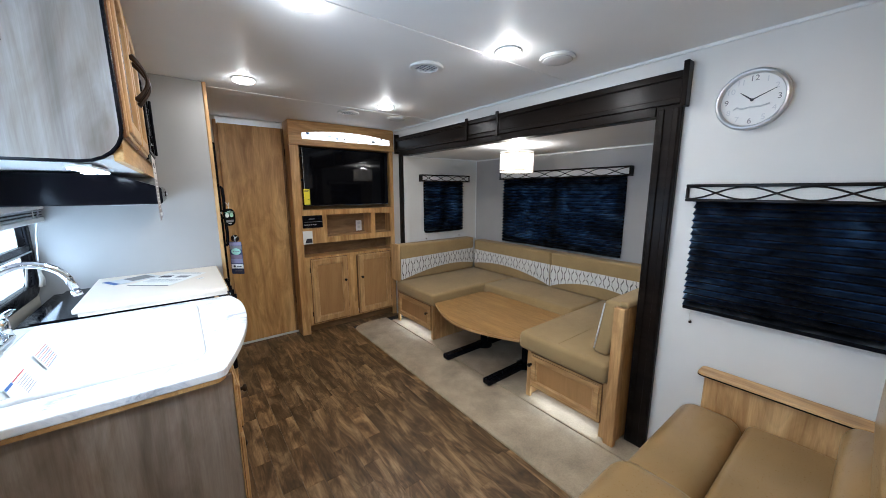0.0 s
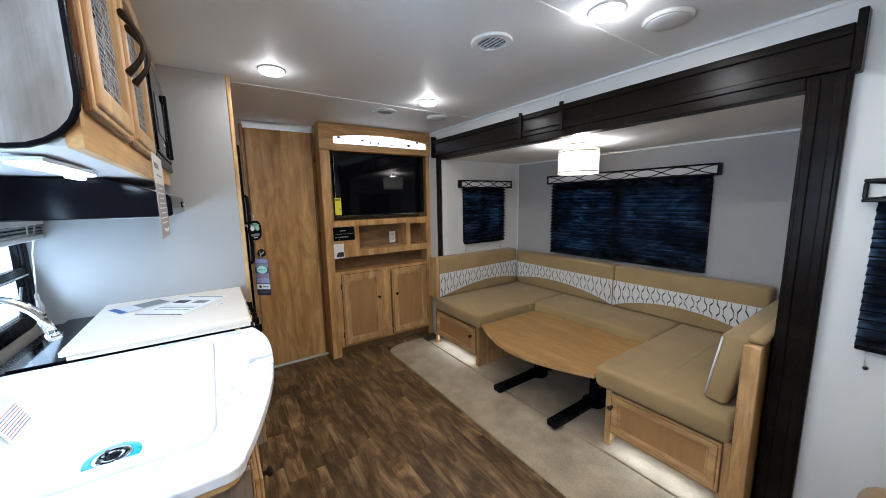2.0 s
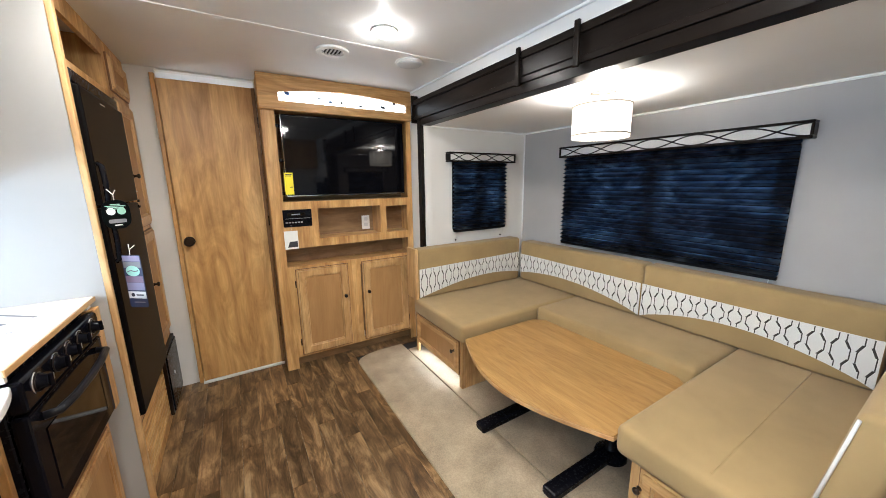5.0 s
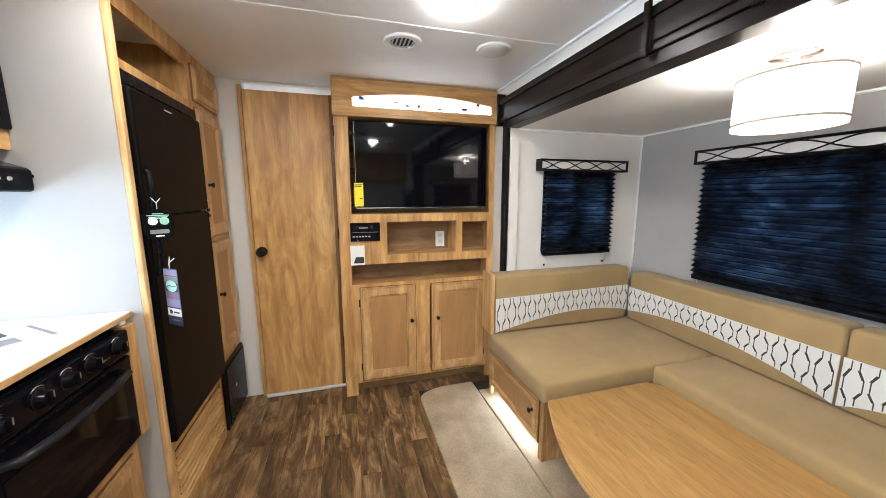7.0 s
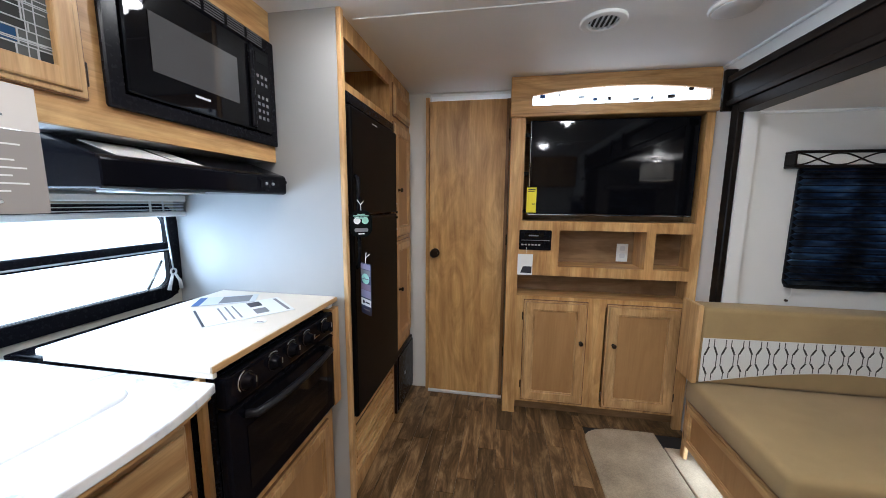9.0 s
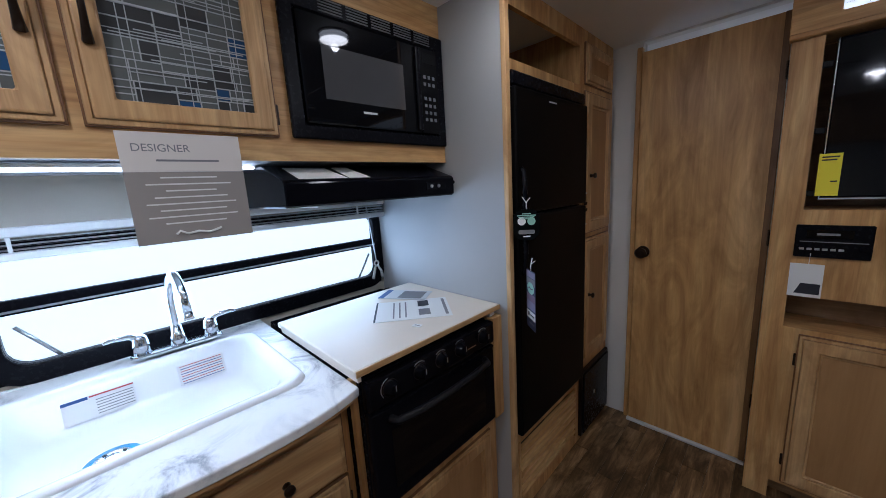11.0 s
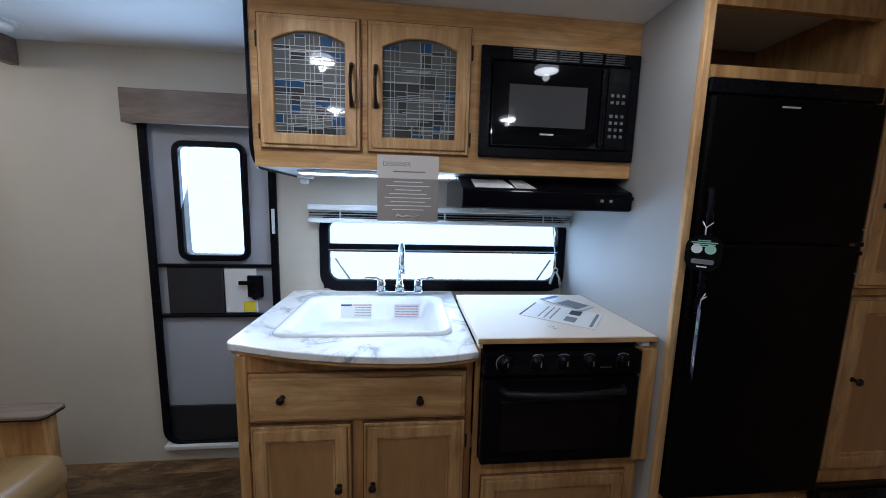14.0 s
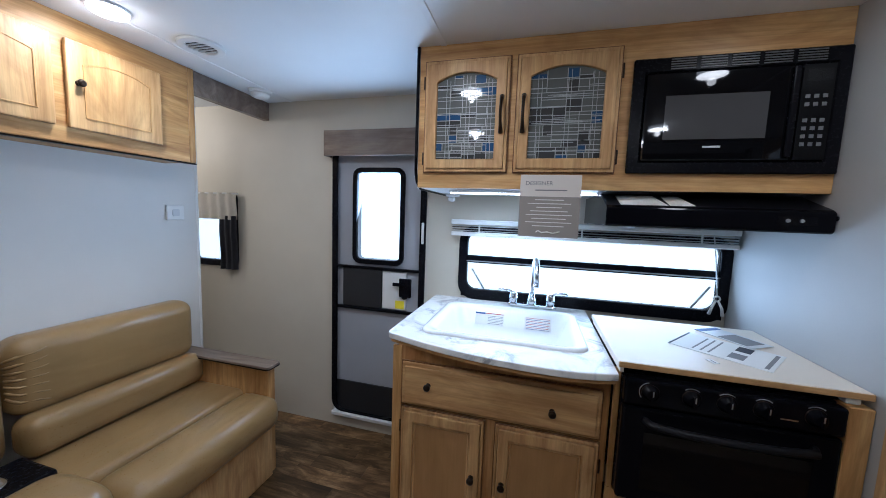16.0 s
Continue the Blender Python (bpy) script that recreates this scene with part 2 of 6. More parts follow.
white_cloth = fabric("white_woven_cloth", (0.74, 0.73, 0.70), 900, 0.9, 0.04, 0.3)
cream_cloth = fabric("cream_curtain_cloth", (0.60, 0.55, 0.47), 700, 0.9, 0.1, 0.3)
dark_cloth = fabric("charcoal_curtain_cloth", (0.03, 0.03, 0.035), 700, 0.9, 0.2, 0.3)
grey_thread = fabric("grey_thread", (0.06, 0.057, 0.053), 900, 0.9, 0.15, 0.2)
charcoal_thread = fabric("charcoal_thread", (0.05, 0.045, 0.04), 900, 0.9, 0.2, 0.2)
frame_brown = wood("brown_maple_face_frame", (0.36, 0.16, 0.052), (0.50, 0.255, 0.09), (0.60, 0.35, 0.145), "z", rings=0.12)
stain_wood = wood("dark_glazed_edge_wood", (0.13, 0.055, 0.016), (0.20, 0.09, 0.028), (0.27, 0.13, 0.045), "z")
leather = plain("tan_leatherette", (0.31, 0.196, 0.080), 0.30, 0, 0.14, 160, 0.06)


def wrinkle(m):
    """Soft creases under the fine grain."""
    n, l = m.node_tree.nodes, m.node_tree.links
    t, _ = mapped(n, l, (0.35, 1, 1), 7, 2, 0.5, 0.8)
    fine = [q for q in n if q.bl_idname == "ShaderNodeBump"][0]
    bump = n.new("ShaderNodeBump")
    bump.inputs["Strength"].default_value, bump.inputs["Distance"].default_value = 0.42, 0.022
    l.new(t.outputs[0], bump.inputs["Height"])
    l.new(bump.outputs[0], fine.inputs["Normal"])


wrinkle(leather)
paper_mat = plain("white_paper", (0.80, 0.80, 0.78), 0.6, 0, 0.03, 60, 0.02)
ink_grey = plain("grey_print", (0.20, 0.20, 0.21), 0.6, 0, 0.1, 60, 0)
ink_taupe = plain("taupe_print", (0.31, 0.28, 0.26), 0.5, 0, 0.05, 60, 0)
ink_dark = plain("dark_print", (0.02, 0.02, 0.03), 0.6, 0, 0.1, 60, 0)
ink_yellow = plain("yellow_card", (0.85, 0.72, 0.02), 0.6, 0, 0.03, 60, 0)
ink_blue = plain("blue_print", (0.035, 0.09, 0.26), 0.6, 0, 0.1, 60, 0)
ink_green = plain("black_print_card", (0.003, 0.004, 0.004), 0.5, 0, 0.1, 60, 0, 0.05)
ink_mint = plain("mint_print", (0.35, 0.62, 0.50), 0.5, 0, 0.1, 60, 0)
ink_red = plain("red_print", (0.45, 0.06, 0.06), 0.6, 0, 0.1, 60, 0)
puck_glow = glow("lit_led_diffuser", (1.0, 0.97, 0.92), 22)
strip_glow = glow("lit_led_strip", (0.93, 0.97, 1.0), 9)
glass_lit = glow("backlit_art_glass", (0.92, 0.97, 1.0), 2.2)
blue_glow = glow("blue_indicator", (0.05, 0.25, 1.0), 3)
sky_glow = glow("bright_overcast_backdrop", (0.90, 0.96, 1.0), 3.2)


def glass_material(name, tint=(1, 1, 1), rough=0.0):
    m = bpy.data.materials.new(name)
    m.use_nodes = True
    n, l = m.node_tree.nodes, m.node_tree.links
    n.remove(n["Principled BSDF"])
    clear = n.new("ShaderNodeBsdfTransparent")
    clear.inputs[0].default_value = (*tint, 1)
    gl = n.new("ShaderNodeBsdfGlossy")
    gl.inputs["Roughness"].default_value = rough
    facing = n.new("ShaderNodeLayerWeight")
    power = n.new("ShaderNodeMath")
    power.operation, power.inputs[1].default_value = "POWER", 5.0
    l.new(facing.outputs["Facing"], power.inputs[0])
    fres = n.new("ShaderNodeMath")
    fres.operation, fres.inputs[1].default_value, fres.inputs[2].default_value = "MULTIPLY_ADD", 0.7, 0.03
    l.new(power.outputs[0], fres.inputs[0])
    mix = n.new("ShaderNodeMixShader")
    l.new(fres.outputs[0], mix.inputs[0])
    l.new(clear.outputs[0], mix.inputs[1])
    l.new(gl.outputs[0], mix.inputs[2])
    l.new(mix.outputs[0], n["Material Output"].inputs[0])
    return m


pane_mat = glass_material("clear_window_glass", (0.93, 0.96, 0.97))
art_clear = plain("smoked_art_glass", (0.11, 0.118, 0.112), 0.04, 0, 0.35, 8, 0.0)
art_blue = plain("blue_art_glass", (0.025, 0.07, 0.16), 0.04, 0, 0.3, 8, 0.0)
art_dark = plain("dark_art_glass", (0.045, 0.046, 0.046), 0.04, 0, 0.3, 8, 0.0)
art_frost = plain("frosted_glass_line", (0.42, 0.44, 0.45), 0.25, 0, 0.05, 60, 0)
screen_mat = plain("dark_glass_screen", (0.003, 0.003, 0.004), 0.05, 0, 0.1, 20, 0.0, 0.26)


def shade_cloth():
    """Black pleated cloth that lets a little daylight through, with streaks of it painted in."""
    m, n, l, b = nodes_of("black_pleated_shade_cloth", 0.9, spec=0.1)
    t, _ = mapped(n, l, (1, 1, 1), 500, 2)
    r = ramp(n, [(0.3, (0.010, 0.011, 0.014)), (0.7, (0.020, 0.021, 0.025))])
    l.new(t.outputs[0], r.inputs[0])
    l.new(r.outputs[0], b.inputs["Base Color"])
    tr = n.new("ShaderNodeBsdfTranslucent")
    # dappled blue daylight painted into the translucent colour as streaks and patches
    light_streaks, _ = mapped(n, l, (1.6, 1.6, 5.0), 2.6, 4, 0.6, 0.9)
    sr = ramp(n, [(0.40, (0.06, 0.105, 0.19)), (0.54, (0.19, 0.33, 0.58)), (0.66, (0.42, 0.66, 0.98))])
    l.new(light_streaks.outputs[0], sr.inputs[0])
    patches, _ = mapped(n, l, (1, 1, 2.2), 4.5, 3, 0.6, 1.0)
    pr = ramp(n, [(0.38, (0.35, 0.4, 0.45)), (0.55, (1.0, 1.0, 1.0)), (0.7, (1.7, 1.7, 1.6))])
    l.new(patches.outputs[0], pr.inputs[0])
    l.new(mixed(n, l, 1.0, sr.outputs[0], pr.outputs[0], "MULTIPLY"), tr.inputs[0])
    mix = n.new("ShaderNodeMixShader")
    mix.inputs[0].default_value = 0.55
    l.new(b.outputs[0], mix.inputs[1])
    l.new(tr.outputs[0], mix.inputs[2])
    l.new(mix.outputs[0], n["Material Output"].inputs[0])
    return m


shade_mat = shade_cloth()
pleat_shadow_mat = plain("pleat_shadow_cloth", (0.004, 0.004, 0.005), 0.95, 0, 0.1, 200, 0.0, 0.03)


def drum_cloth():
    m, n, l, b = nodes_of("lit_linen_drum_cloth", 0.9)
    t, _ = mapped(n, l, (1, 1, 1), 300, 2)
    r = ramp(n, [(0.3, (0.80, 0.74, 0.64)), (0.7, (0.86, 0.82, 0.74))])
    l.new(t.outputs[0], r.inputs[0])
    l.new(r.outputs[0], b.inputs["Base Color"])
    b.inputs["Emission Color"].default_value = (1.0, 0.87, 0.70, 1)
    b.inputs["Emission Strength"].default_value = 1.7
    return m


drum_mat = drum_cloth()


def marble():
    m, n, l, b = nodes_of("white_marbled_laminate", 0.25)
    t, _ = mapped(n, l, (1, 1, 1), 5, 6, 0.65, 2.5)
    r = ramp(n, [(0.34, (0.34, 0.35, 0.38)), (0.43, (0.62, 0.625, 0.64)), (0.52, (0.80, 0.80, 0.79)), (0.75, (0.84, 0.84, 0.82))])
    l.new(t.outputs[0], r.inputs[0])
    w, _ = mapped(n, l, (1, 1, 1), 2.2, 3)
    wr = ramp(n, [(0.38, (0, 0, 0)), (0.52, (1, 1, 1))])
    l.new(w.outputs[0], wr.inputs[0])
    l.new(mixed(n, l, wr.outputs[0], (0.82, 0.82, 0.81), r.outputs[0]), b.inputs["Base Color"])
    return m


marble_mat = marble()
laminate = plain("cream_laminate", (0.74, 0.655, 0.55), 0.35, 0, 0.04, 300, 0.05)
sink_mat = plain("white_composite_sink", (0.82, 0.83, 0.84), 0.22, 0, 0.02, 60, 0.0)


# ---- building helpers ----
class Shape:
    """Collects solids in one bmesh. With a face ("x+", "x-", "y+", "y-") its coordinates are along the face, up, and out of it."""

    def __init__(self, face="", plane=0.0):
        self.bm, self.face, self.plane = bmesh.new(), face, plane

    def at(self, u, v, w):
        f, p = self.face, self.plane
        return {"": (u, v, w), "x+": (p + w, u, v), "x-": (p - w, u, v), "y+": (u, p + w, v), "y-": (u, p - w, v)}[f]

    def finish_new(self, verts, bevel, segments):
        faces = {f for v in verts for f in v.link_faces}
        bmesh.ops.recalc_face_normals(self.bm, faces=list(faces))
        if bevel > 0:
            edges = [e for e in {e for v in verts for e in v.link_edges} if len(e.link_faces) == 2 and e.calc_face_angle(0) > 0.6]
            bmesh.ops.bevel(self.bm, geom=edges, offset=bevel, segments=segments, affect="EDGES", profile=0.5, clamp_overlap=True)
        return self

    def box(self, u0, u1, v0, v1, w0, w1, bevel=0.0, segments=1):
        vs = [self.bm.verts.new(self.at(u, v, w)) for u in (u0, u1) for v in (v0, v1) for w in (w0, w1)]
        for q in ((0, 1, 3, 2), (4, 6, 7, 5), (0, 4, 5, 1), (2, 3, 7, 6), (0, 2, 6, 4), (1, 5, 7, 3)):
            self.bm.faces.new([vs[i] for i in q])
        return self.finish_new(vs, bevel, segments)

    def prism(self, outline, w0, w1, bevel=0.0, segments=1, hole=None):
        """A flat outline in the face's plane, given depth; with a hole of as many points, a rim."""
        n = len(outline)
        rings = []
        for line in ([outline] if hole is None else [outline, hole]):
            rings.append([[self.bm.verts.new(self.at(u, v, w)) for u, v in line] for w in (w0, w1)])
        for lo, hi in rings:
            for i in range(n):
                j = (i + 1) % n
                self.bm.faces.new((lo[i], lo[j], hi[j], hi[i]))
        if hole is None:
            for ring in rings[0]:
                self.bm.faces.new(ring)
        else:
            for k in (0, 1):
                for i in range(n):
                    j = (i + 1) % n
                    self.bm.faces.new((rings[0][k][i], rings[0][k][j], rings[1][k][j], rings[1][k][i]))
        return self.finish_new([v for r in rings for q in r for v in q], bevel, segments)

    def tube(self, points, radius, sides=8, closed=False, taper=None):
        """A round bar along points (in the face's coordinates)."""
        pts = [Vector(self.at(*p)) for p in points]
        rings, n = [], len(pts)
        for i, p in enumerate(pts):
            a = pts[(i - 1) % n] if (i or closed) else p
            b = pts[(i + 1) % n] if (i < n - 1 or closed) else p
            d = (b - a).normalized()
            side = d.orthogonal().normalized() if not rings else (last - d * last.dot(d)).normalized()
            last = side
            up = d.cross(side)
            r = radius if taper is None else radius * taper[i]
            rings.append([self.bm.verts.new(p + r * (math.cos(k * math.tau / sides) * side + math.sin(k * math.tau / sides) * up)) for k in range(sides)])
        for i in range(n if closed else n - 1):
            r, s = rings[i], rings[(i + 1) % n]
            for k in range(sides):
                f = self.bm.faces.new((r[k], r[(k + 1) % sides], s[(k + 1) % sides], s[k]))
                f.smooth = True
        if not closed:
            self.bm.faces.new(rings[0]), self.bm.faces.new(rings[-1])
        bmesh.ops.recalc_face_normals(self.bm, faces=self.bm.faces)
        return self

    def turned(self, centre, axis, profile, sides=24):
        """A turned solid: profile is (radius, way along axis) from centre; axis in the face's coordinates."""
        c = Vector(self.at(*centre))
        d = (Vector(self.at(*(a + b for a, b in zip(centre, axis)))) - c).normalized()
        s = d.orthogonal().normalized()
        t = d.cross(s)
        rings = []
        for r, h in profile:
            rings.append([self.bm.verts.new(c + h * d + max(r, 1e-4) * (math.cos(k * math.tau / sides) * s + math.sin(k * math.tau / sides) * t)) for k in range(sides)])
        for a, b in zip(rings, rings[1:]):
            for k in range(sides):
                f = self.bm.faces.new((a[k], a[(k + 1) % sides], b[(k + 1) % sides], b[k]))
                f.smooth = True
        self.bm.faces.new(rings[0]), self.bm.faces.new(rings[-1])
        bmesh.ops.recalc_face_normals(self.bm, faces=self.bm.faces)
        return self


def rounded(u0, u1, v0, v1, r, steps=5):
    """A rectangle's outline with round corners."""
    pts = []
    for cu, cv, a in ((u1 - r, v0 + r, -90), (u1 - r, v1 - r, 0), (u0 + r, v1 - r, 90), (u0 + r, v0 + r, 180)):
        for k in range(steps + 1):
            q = radians(a + 90 * k / steps)
            pts.append((cu + r * math.cos(q), cv + r * math.sin(q)))
    return pts


def thing(name, base, label, category, group="", kind=""):
    ob = new(name)
    ob.location = base
    ob.empty_display_size = 0.05
    return tagged(ob, label, category, group, kind)


def mesh_of(name, shape, material, base=(0, 0, 0), smooth=False):
    me = bpy.data.meshes.new(name)
    bmesh.ops.translate(shape.bm, verts=shape.bm.verts, vec=-Vector(base))
    if smooth:
        for f in shape.bm.faces:
            f.smooth = True
    shape.bm.to_mesh(me)
    shape.bm.free()
    me.materials.append(material)
    return me


def part(name, shape, material, parent, label="", smooth=False):
    """One mesh of a thing (or of a part of it), built in the world's metres."""
    root = parent
    while root.parent:
        root = root.parent
    ob = new(name, mesh_of(name, shape, material, root.location, smooth))
    ob.parent = parent
    return tagged(ob, label)


def solid(name, shape, material, label, category, group="", kind="", smooth=False):
    """A thing that is one mesh, with its origin at its base."""
    vs = [v.co for v in shape.bm.verts]
    base = Vector((sum(v.x for v in vs) / len(vs), sum(v.y for v in vs) / len(vs), min(v.z for v in vs)))
    ob = new(name, mesh_of(name, shape, material, base, smooth))
    ob.location = base
    return tagged(ob, label, category, group, kind)


def setting(name, shape, material, label, category):
    return tagged(new(name, mesh_of(name, shape, material)), label, category, kind="structure")


def slab_with_holes(shape, u0, u1, v0, v1, w0, w1, holes):
    us = sorted({u0, u1, *(h[0] for h in holes), *(h[1] for h in holes)})
    vs = sorted({v0, v1, *(h[2] for h in holes), *(h[3] for h in holes)})
    for a, b in zip(us, us[1:]):
        run = None
        for c, d in zip(vs, vs[1:]):
            if any(h[0] <= a and b <= h[1] and h[2] <= c and d <= h[3] for h in holes):
                if run:
                    shape.box(a, b, run[0], run[1], w0, w1)
                run = None
            else:
                run = (run[0], d) if run else (c, d)
        if run:
            shape.box(a, b, run[0], run[1], w0, w1)
    return shape


# ---- the plan: kitchen side at low x, slide-out at high x, television wall at high y ----
XW, XE, YP, YN = -0.76, 1.70, 0.64, 4.36
KWIN = (2.10, 3.34, 0.915, 1.275)
DOOR = (1.30, 1.86, 0.095, 1.735)
BWIN = (0.17, 0.57, 0.97, 1.44)
SOFAWIN = (0.69, 1.385, 0.86, 1.355)
BIGWIN = (2.195, 3.48, 0.845, 1.50)
SMALLWIN = (1.965, 2.485, 0.935, 1.50)
SY0, SY1, SX, SZ = 1.56, 3.975, 2.735, 1.745

s = Shape("x+", XW)
slab_with_holes(s, -1.9, 4.95, -0.05, CEIL + 0.05, -0.03, 0, [KWIN, DOOR, BWIN])
wall_west = setting("wall_west", s, greige, "off-white kitchen side wall with window and door openings", "wall")
s = Shape("x-", XE)
slab_with_holes(s, -1.9, 4.95, -0.05, CEIL + 0.05, -0.06, 0, [SOFAWIN, (SY0, 3.95, -0.05, SZ)])
wall_east = setting("wall_east", s, wall_mat, "off-white side wall open to the dinette slide-out", "wall")
s = Shape("y-", YN)
slab_with_holes(s, XW, XE, -0.05, CEIL + 0.05, -0.05, 0, [(0.14, 0.65, -0.05, 2.0)])
wall_north = setting("wall_north", s, wall_mat, "off-white end wall with a doorway", "wall")
s = Shape("y+", YP)
s.box(-0.42, XE, 0, CEIL, -0.05, 0)
partition = setting("wall_partition", s, wall_mat, "off-white partition wall behind the sofa", "wall")
s = Shape("y+", -1.9)
s.box(XW - 0.06, XE + 0.06, -0.05, CEIL + 0.05, -0.05, 0)
setting("wall_south", s, wall_mat, "plain off-white wall closing the bedroom", "wall")
s = Shape("y-", 5.0)
s.box(XW - 0.06, XE + 0.06, -0.05, CEIL + 0.05, -0.05, 0)
setting("wall_bathroom", s, wall_mat, "plain off-white wall closing the bathroom", "wall")
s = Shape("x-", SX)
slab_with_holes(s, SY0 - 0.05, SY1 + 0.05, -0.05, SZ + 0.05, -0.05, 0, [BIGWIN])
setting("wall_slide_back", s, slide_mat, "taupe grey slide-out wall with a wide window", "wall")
s = Shape("y-", SY1)
slab_with_holes(s, XE + 0.06, SX, -0.05, SZ + 0.05, -0.05, 0, [SMALLWIN])
setting("wall_slide_north", s, wall_mat, "off-white slide-out end wall with a small window", "wall")
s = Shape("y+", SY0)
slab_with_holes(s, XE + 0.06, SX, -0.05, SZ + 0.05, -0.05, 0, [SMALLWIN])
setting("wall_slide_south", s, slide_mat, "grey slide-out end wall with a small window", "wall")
s = Shape()
s.box(XW, XE, -1.9, 5.0, CEIL, CEIL + 0.05)
setting("ceiling", s, ceil_mat, "white smooth ceiling board", "ceiling")
s = Shape()
s.box(XE, SX, SY0, SY1, SZ, SZ + 0.05)
setting("ceiling_slide", s, ceil_mat, "white slide-out ceiling board", "ceiling")
s = Shape()
s.box(XW, SX, -1.9, 5.0, -0.06, -0.006)
floor = setting("floor", s, black_matt, "weathered brown wood-look plank floor", "floor")
# unseen ground, made dark so pleats get light from above only
s = Shape()
s.box(-60, 60, -60, 60, -0.95, -0.9)
setting("ground", s, plain("dark_ground", (0.05, 0.05, 0.05), 0.9, 0, 0.2, 40, 0.5), "unseen dark ground, added to keep light off the pleats from below", "ground")


def ray_to(outline, c, ang):
    """Where a ray from c meets a closed outline."""
    dx, dy = math.cos(ang), math.sin(ang)
    best = None
    for (ax, ay), (bx, by) in zip(outline, outline[1:] + outline[:1]):
        ex, ey = bx - ax, by - ay
        den = dx * ey - dy * ex
        if abs(den) < 1e-12:
            continue
        t = ((ax - c[0]) * ey - (ay - c[1]) * ex) / den
        k = ((ax - c[0]) * dy - (ay - c[1]) * dx) / den
        if t > 0 and -1e-9 <= k <= 1 + 1e-9 and (best is None or t > best):
            best = t
    return (c[0] + best * dx, c[1] + best * dy)


def matched(outer, inner, c):
    """Outer and inner outlines cut by the same rays, for a rim."""
    angs = sorted({round(math.atan2(v - c[1], u - c[0]), 6) for u, v in outer + inner})
    return [ray_to(outer, c, a) for a in angs], [ray_to(inner, c, a) for a in angs]


def arched(u0, u1, v0, v1, rise, steps=12):
    """A rectangle's outline whose top is a flat arch."""
    top = [(u1 + (u0 - u1) * k / steps, v1 + rise * (1 - (2 * k / steps - 1) ** 2)) for k in range(steps + 1)]
    return [(u0, v0), (u1, v0)] + top


def rect(u0, u1, v0, v1):
    return [(u0, v0), (u1, v0), (u1, v1), (u0, v1)]


def knob(parent, face, plane, u, v, r=0.013):
    part("knob", Shape(face, plane).turned((u, v, 0), (0, 0, 1), [(r * 0.75, 0), (r * 0.5, 0.004), (r * 0.45, 0.012), (r, 0.018), (r * 0.95, 0.024), (r * 0.4, 0.027)], 16), bronze, parent, "dark bronze knob")


def hinge(parent, face, plane, u, v):
    part("hinge", Shape(face, plane).box(u - 0.006, u + 0.006, v - 0.025, v + 0.025, 0, 0.006, 0.002), bronze, parent, "dark bronze hinge")


def frame_door(parent, face, plane, u0, u1, v0, v1, knob_at=None, hinges=None, stile=0.05, frame_mat=None, fill=None, arch=0.0, thick=0.02, pull=None, name="door"):
    """A cabinet door: a bevelled frame round a sunk panel."""
    frame_mat, fill = frame_mat or pale_z, fill or panel_mat
    outer = rect(u0 + 0.011, u1 - 0.011, v0 + 0.011, v1 - 0.011)
    inner = arched(u0 + stile, u1 - stile, v0 + stile, v1 - stile - arch, arch) if arch else rect(u0 + stile, u1 - stile, v0 + stile, v1 - stile)
    c = ((u0 + u1) / 2, (v0 + v1) / 2)
    o, i = matched(outer, inner, c)
    d = part(name, Shape(face, plane).prism(o, 0.001, thick, 0.004, 2, hole=i), frame_mat, parent)
    step_o, step_i = matched(rect(u0, u1, v0, v1), rect(u0 + 0.0105, u1 - 0.0105, v0 + 0.0105, v1 - 0.0105), c)
    part("edge_moulding", Shape(face, plane).prism(step_o, 0.001, thick * 0.68, 0.004, 2, hole=step_i), frame_mat, d)
    rim_o, rim_i = matched(rect(u0 - 0.004, u1 + 0.004, v0 - 0.004, v1 + 0.004), rect(u0 + 0.004, u1 - 0.004, v0 + 0.004, v1 - 0.004), c)
    part("glazed_rim", Shape(face, plane).prism(rim_o, 0.0006, thick * 0.45, 0.001, 1, hole=rim_i), stain_wood, d, "dark glazed edge")
    if fill != "none":
        grow = [(c[0] + (u - c[0]) * 0.995, c[1] + (v - c[1]) * 0.995) for u, v in inner]
        part("panel", Shape(face, plane).prism(grow, 0.002, thick * 0.45), fill, d, "flat recessed panel")
        lip_o, lip_i = matched(inner, [(c[0] + (u - c[0]) * (1 - 0.012 / (u1 - u0) * 2), c[1] + (v - c[1]) * (1 - 0.012 / (v1 - v0) * 2)) for u, v in inner], c)
        part("bead", Shape(face, plane).prism(lip_o, 0.003, thick * 0.75, 0.003, 1, hole=lip_i), frame_mat, d)
    if knob_at:
        knob(d, face, plane + (thick if face[1] == "+" else -thick), *knob_at)
    for h in hinges or ():
        hinge(d, face, plane, *h)
    if pull:
        u, v = pull
        p0 = plane + (thick if face[1] == "+" else -thick)
        pts = [(u, v - 0.065 + 0.13 * k / 10, 0.002 + 0.034 * math.sin(math.pi * k / 10)) for k in range(11)]
        part("handle", Shape(face, p0).tube(pts, 0.006, 8, taper=[1.5, 1.2, 1, 0.9, 0.9, 0.9, 0.9, 0.9, 1, 1.2, 1.5]), bronze, d, "dark bronze bow handle")
    return d


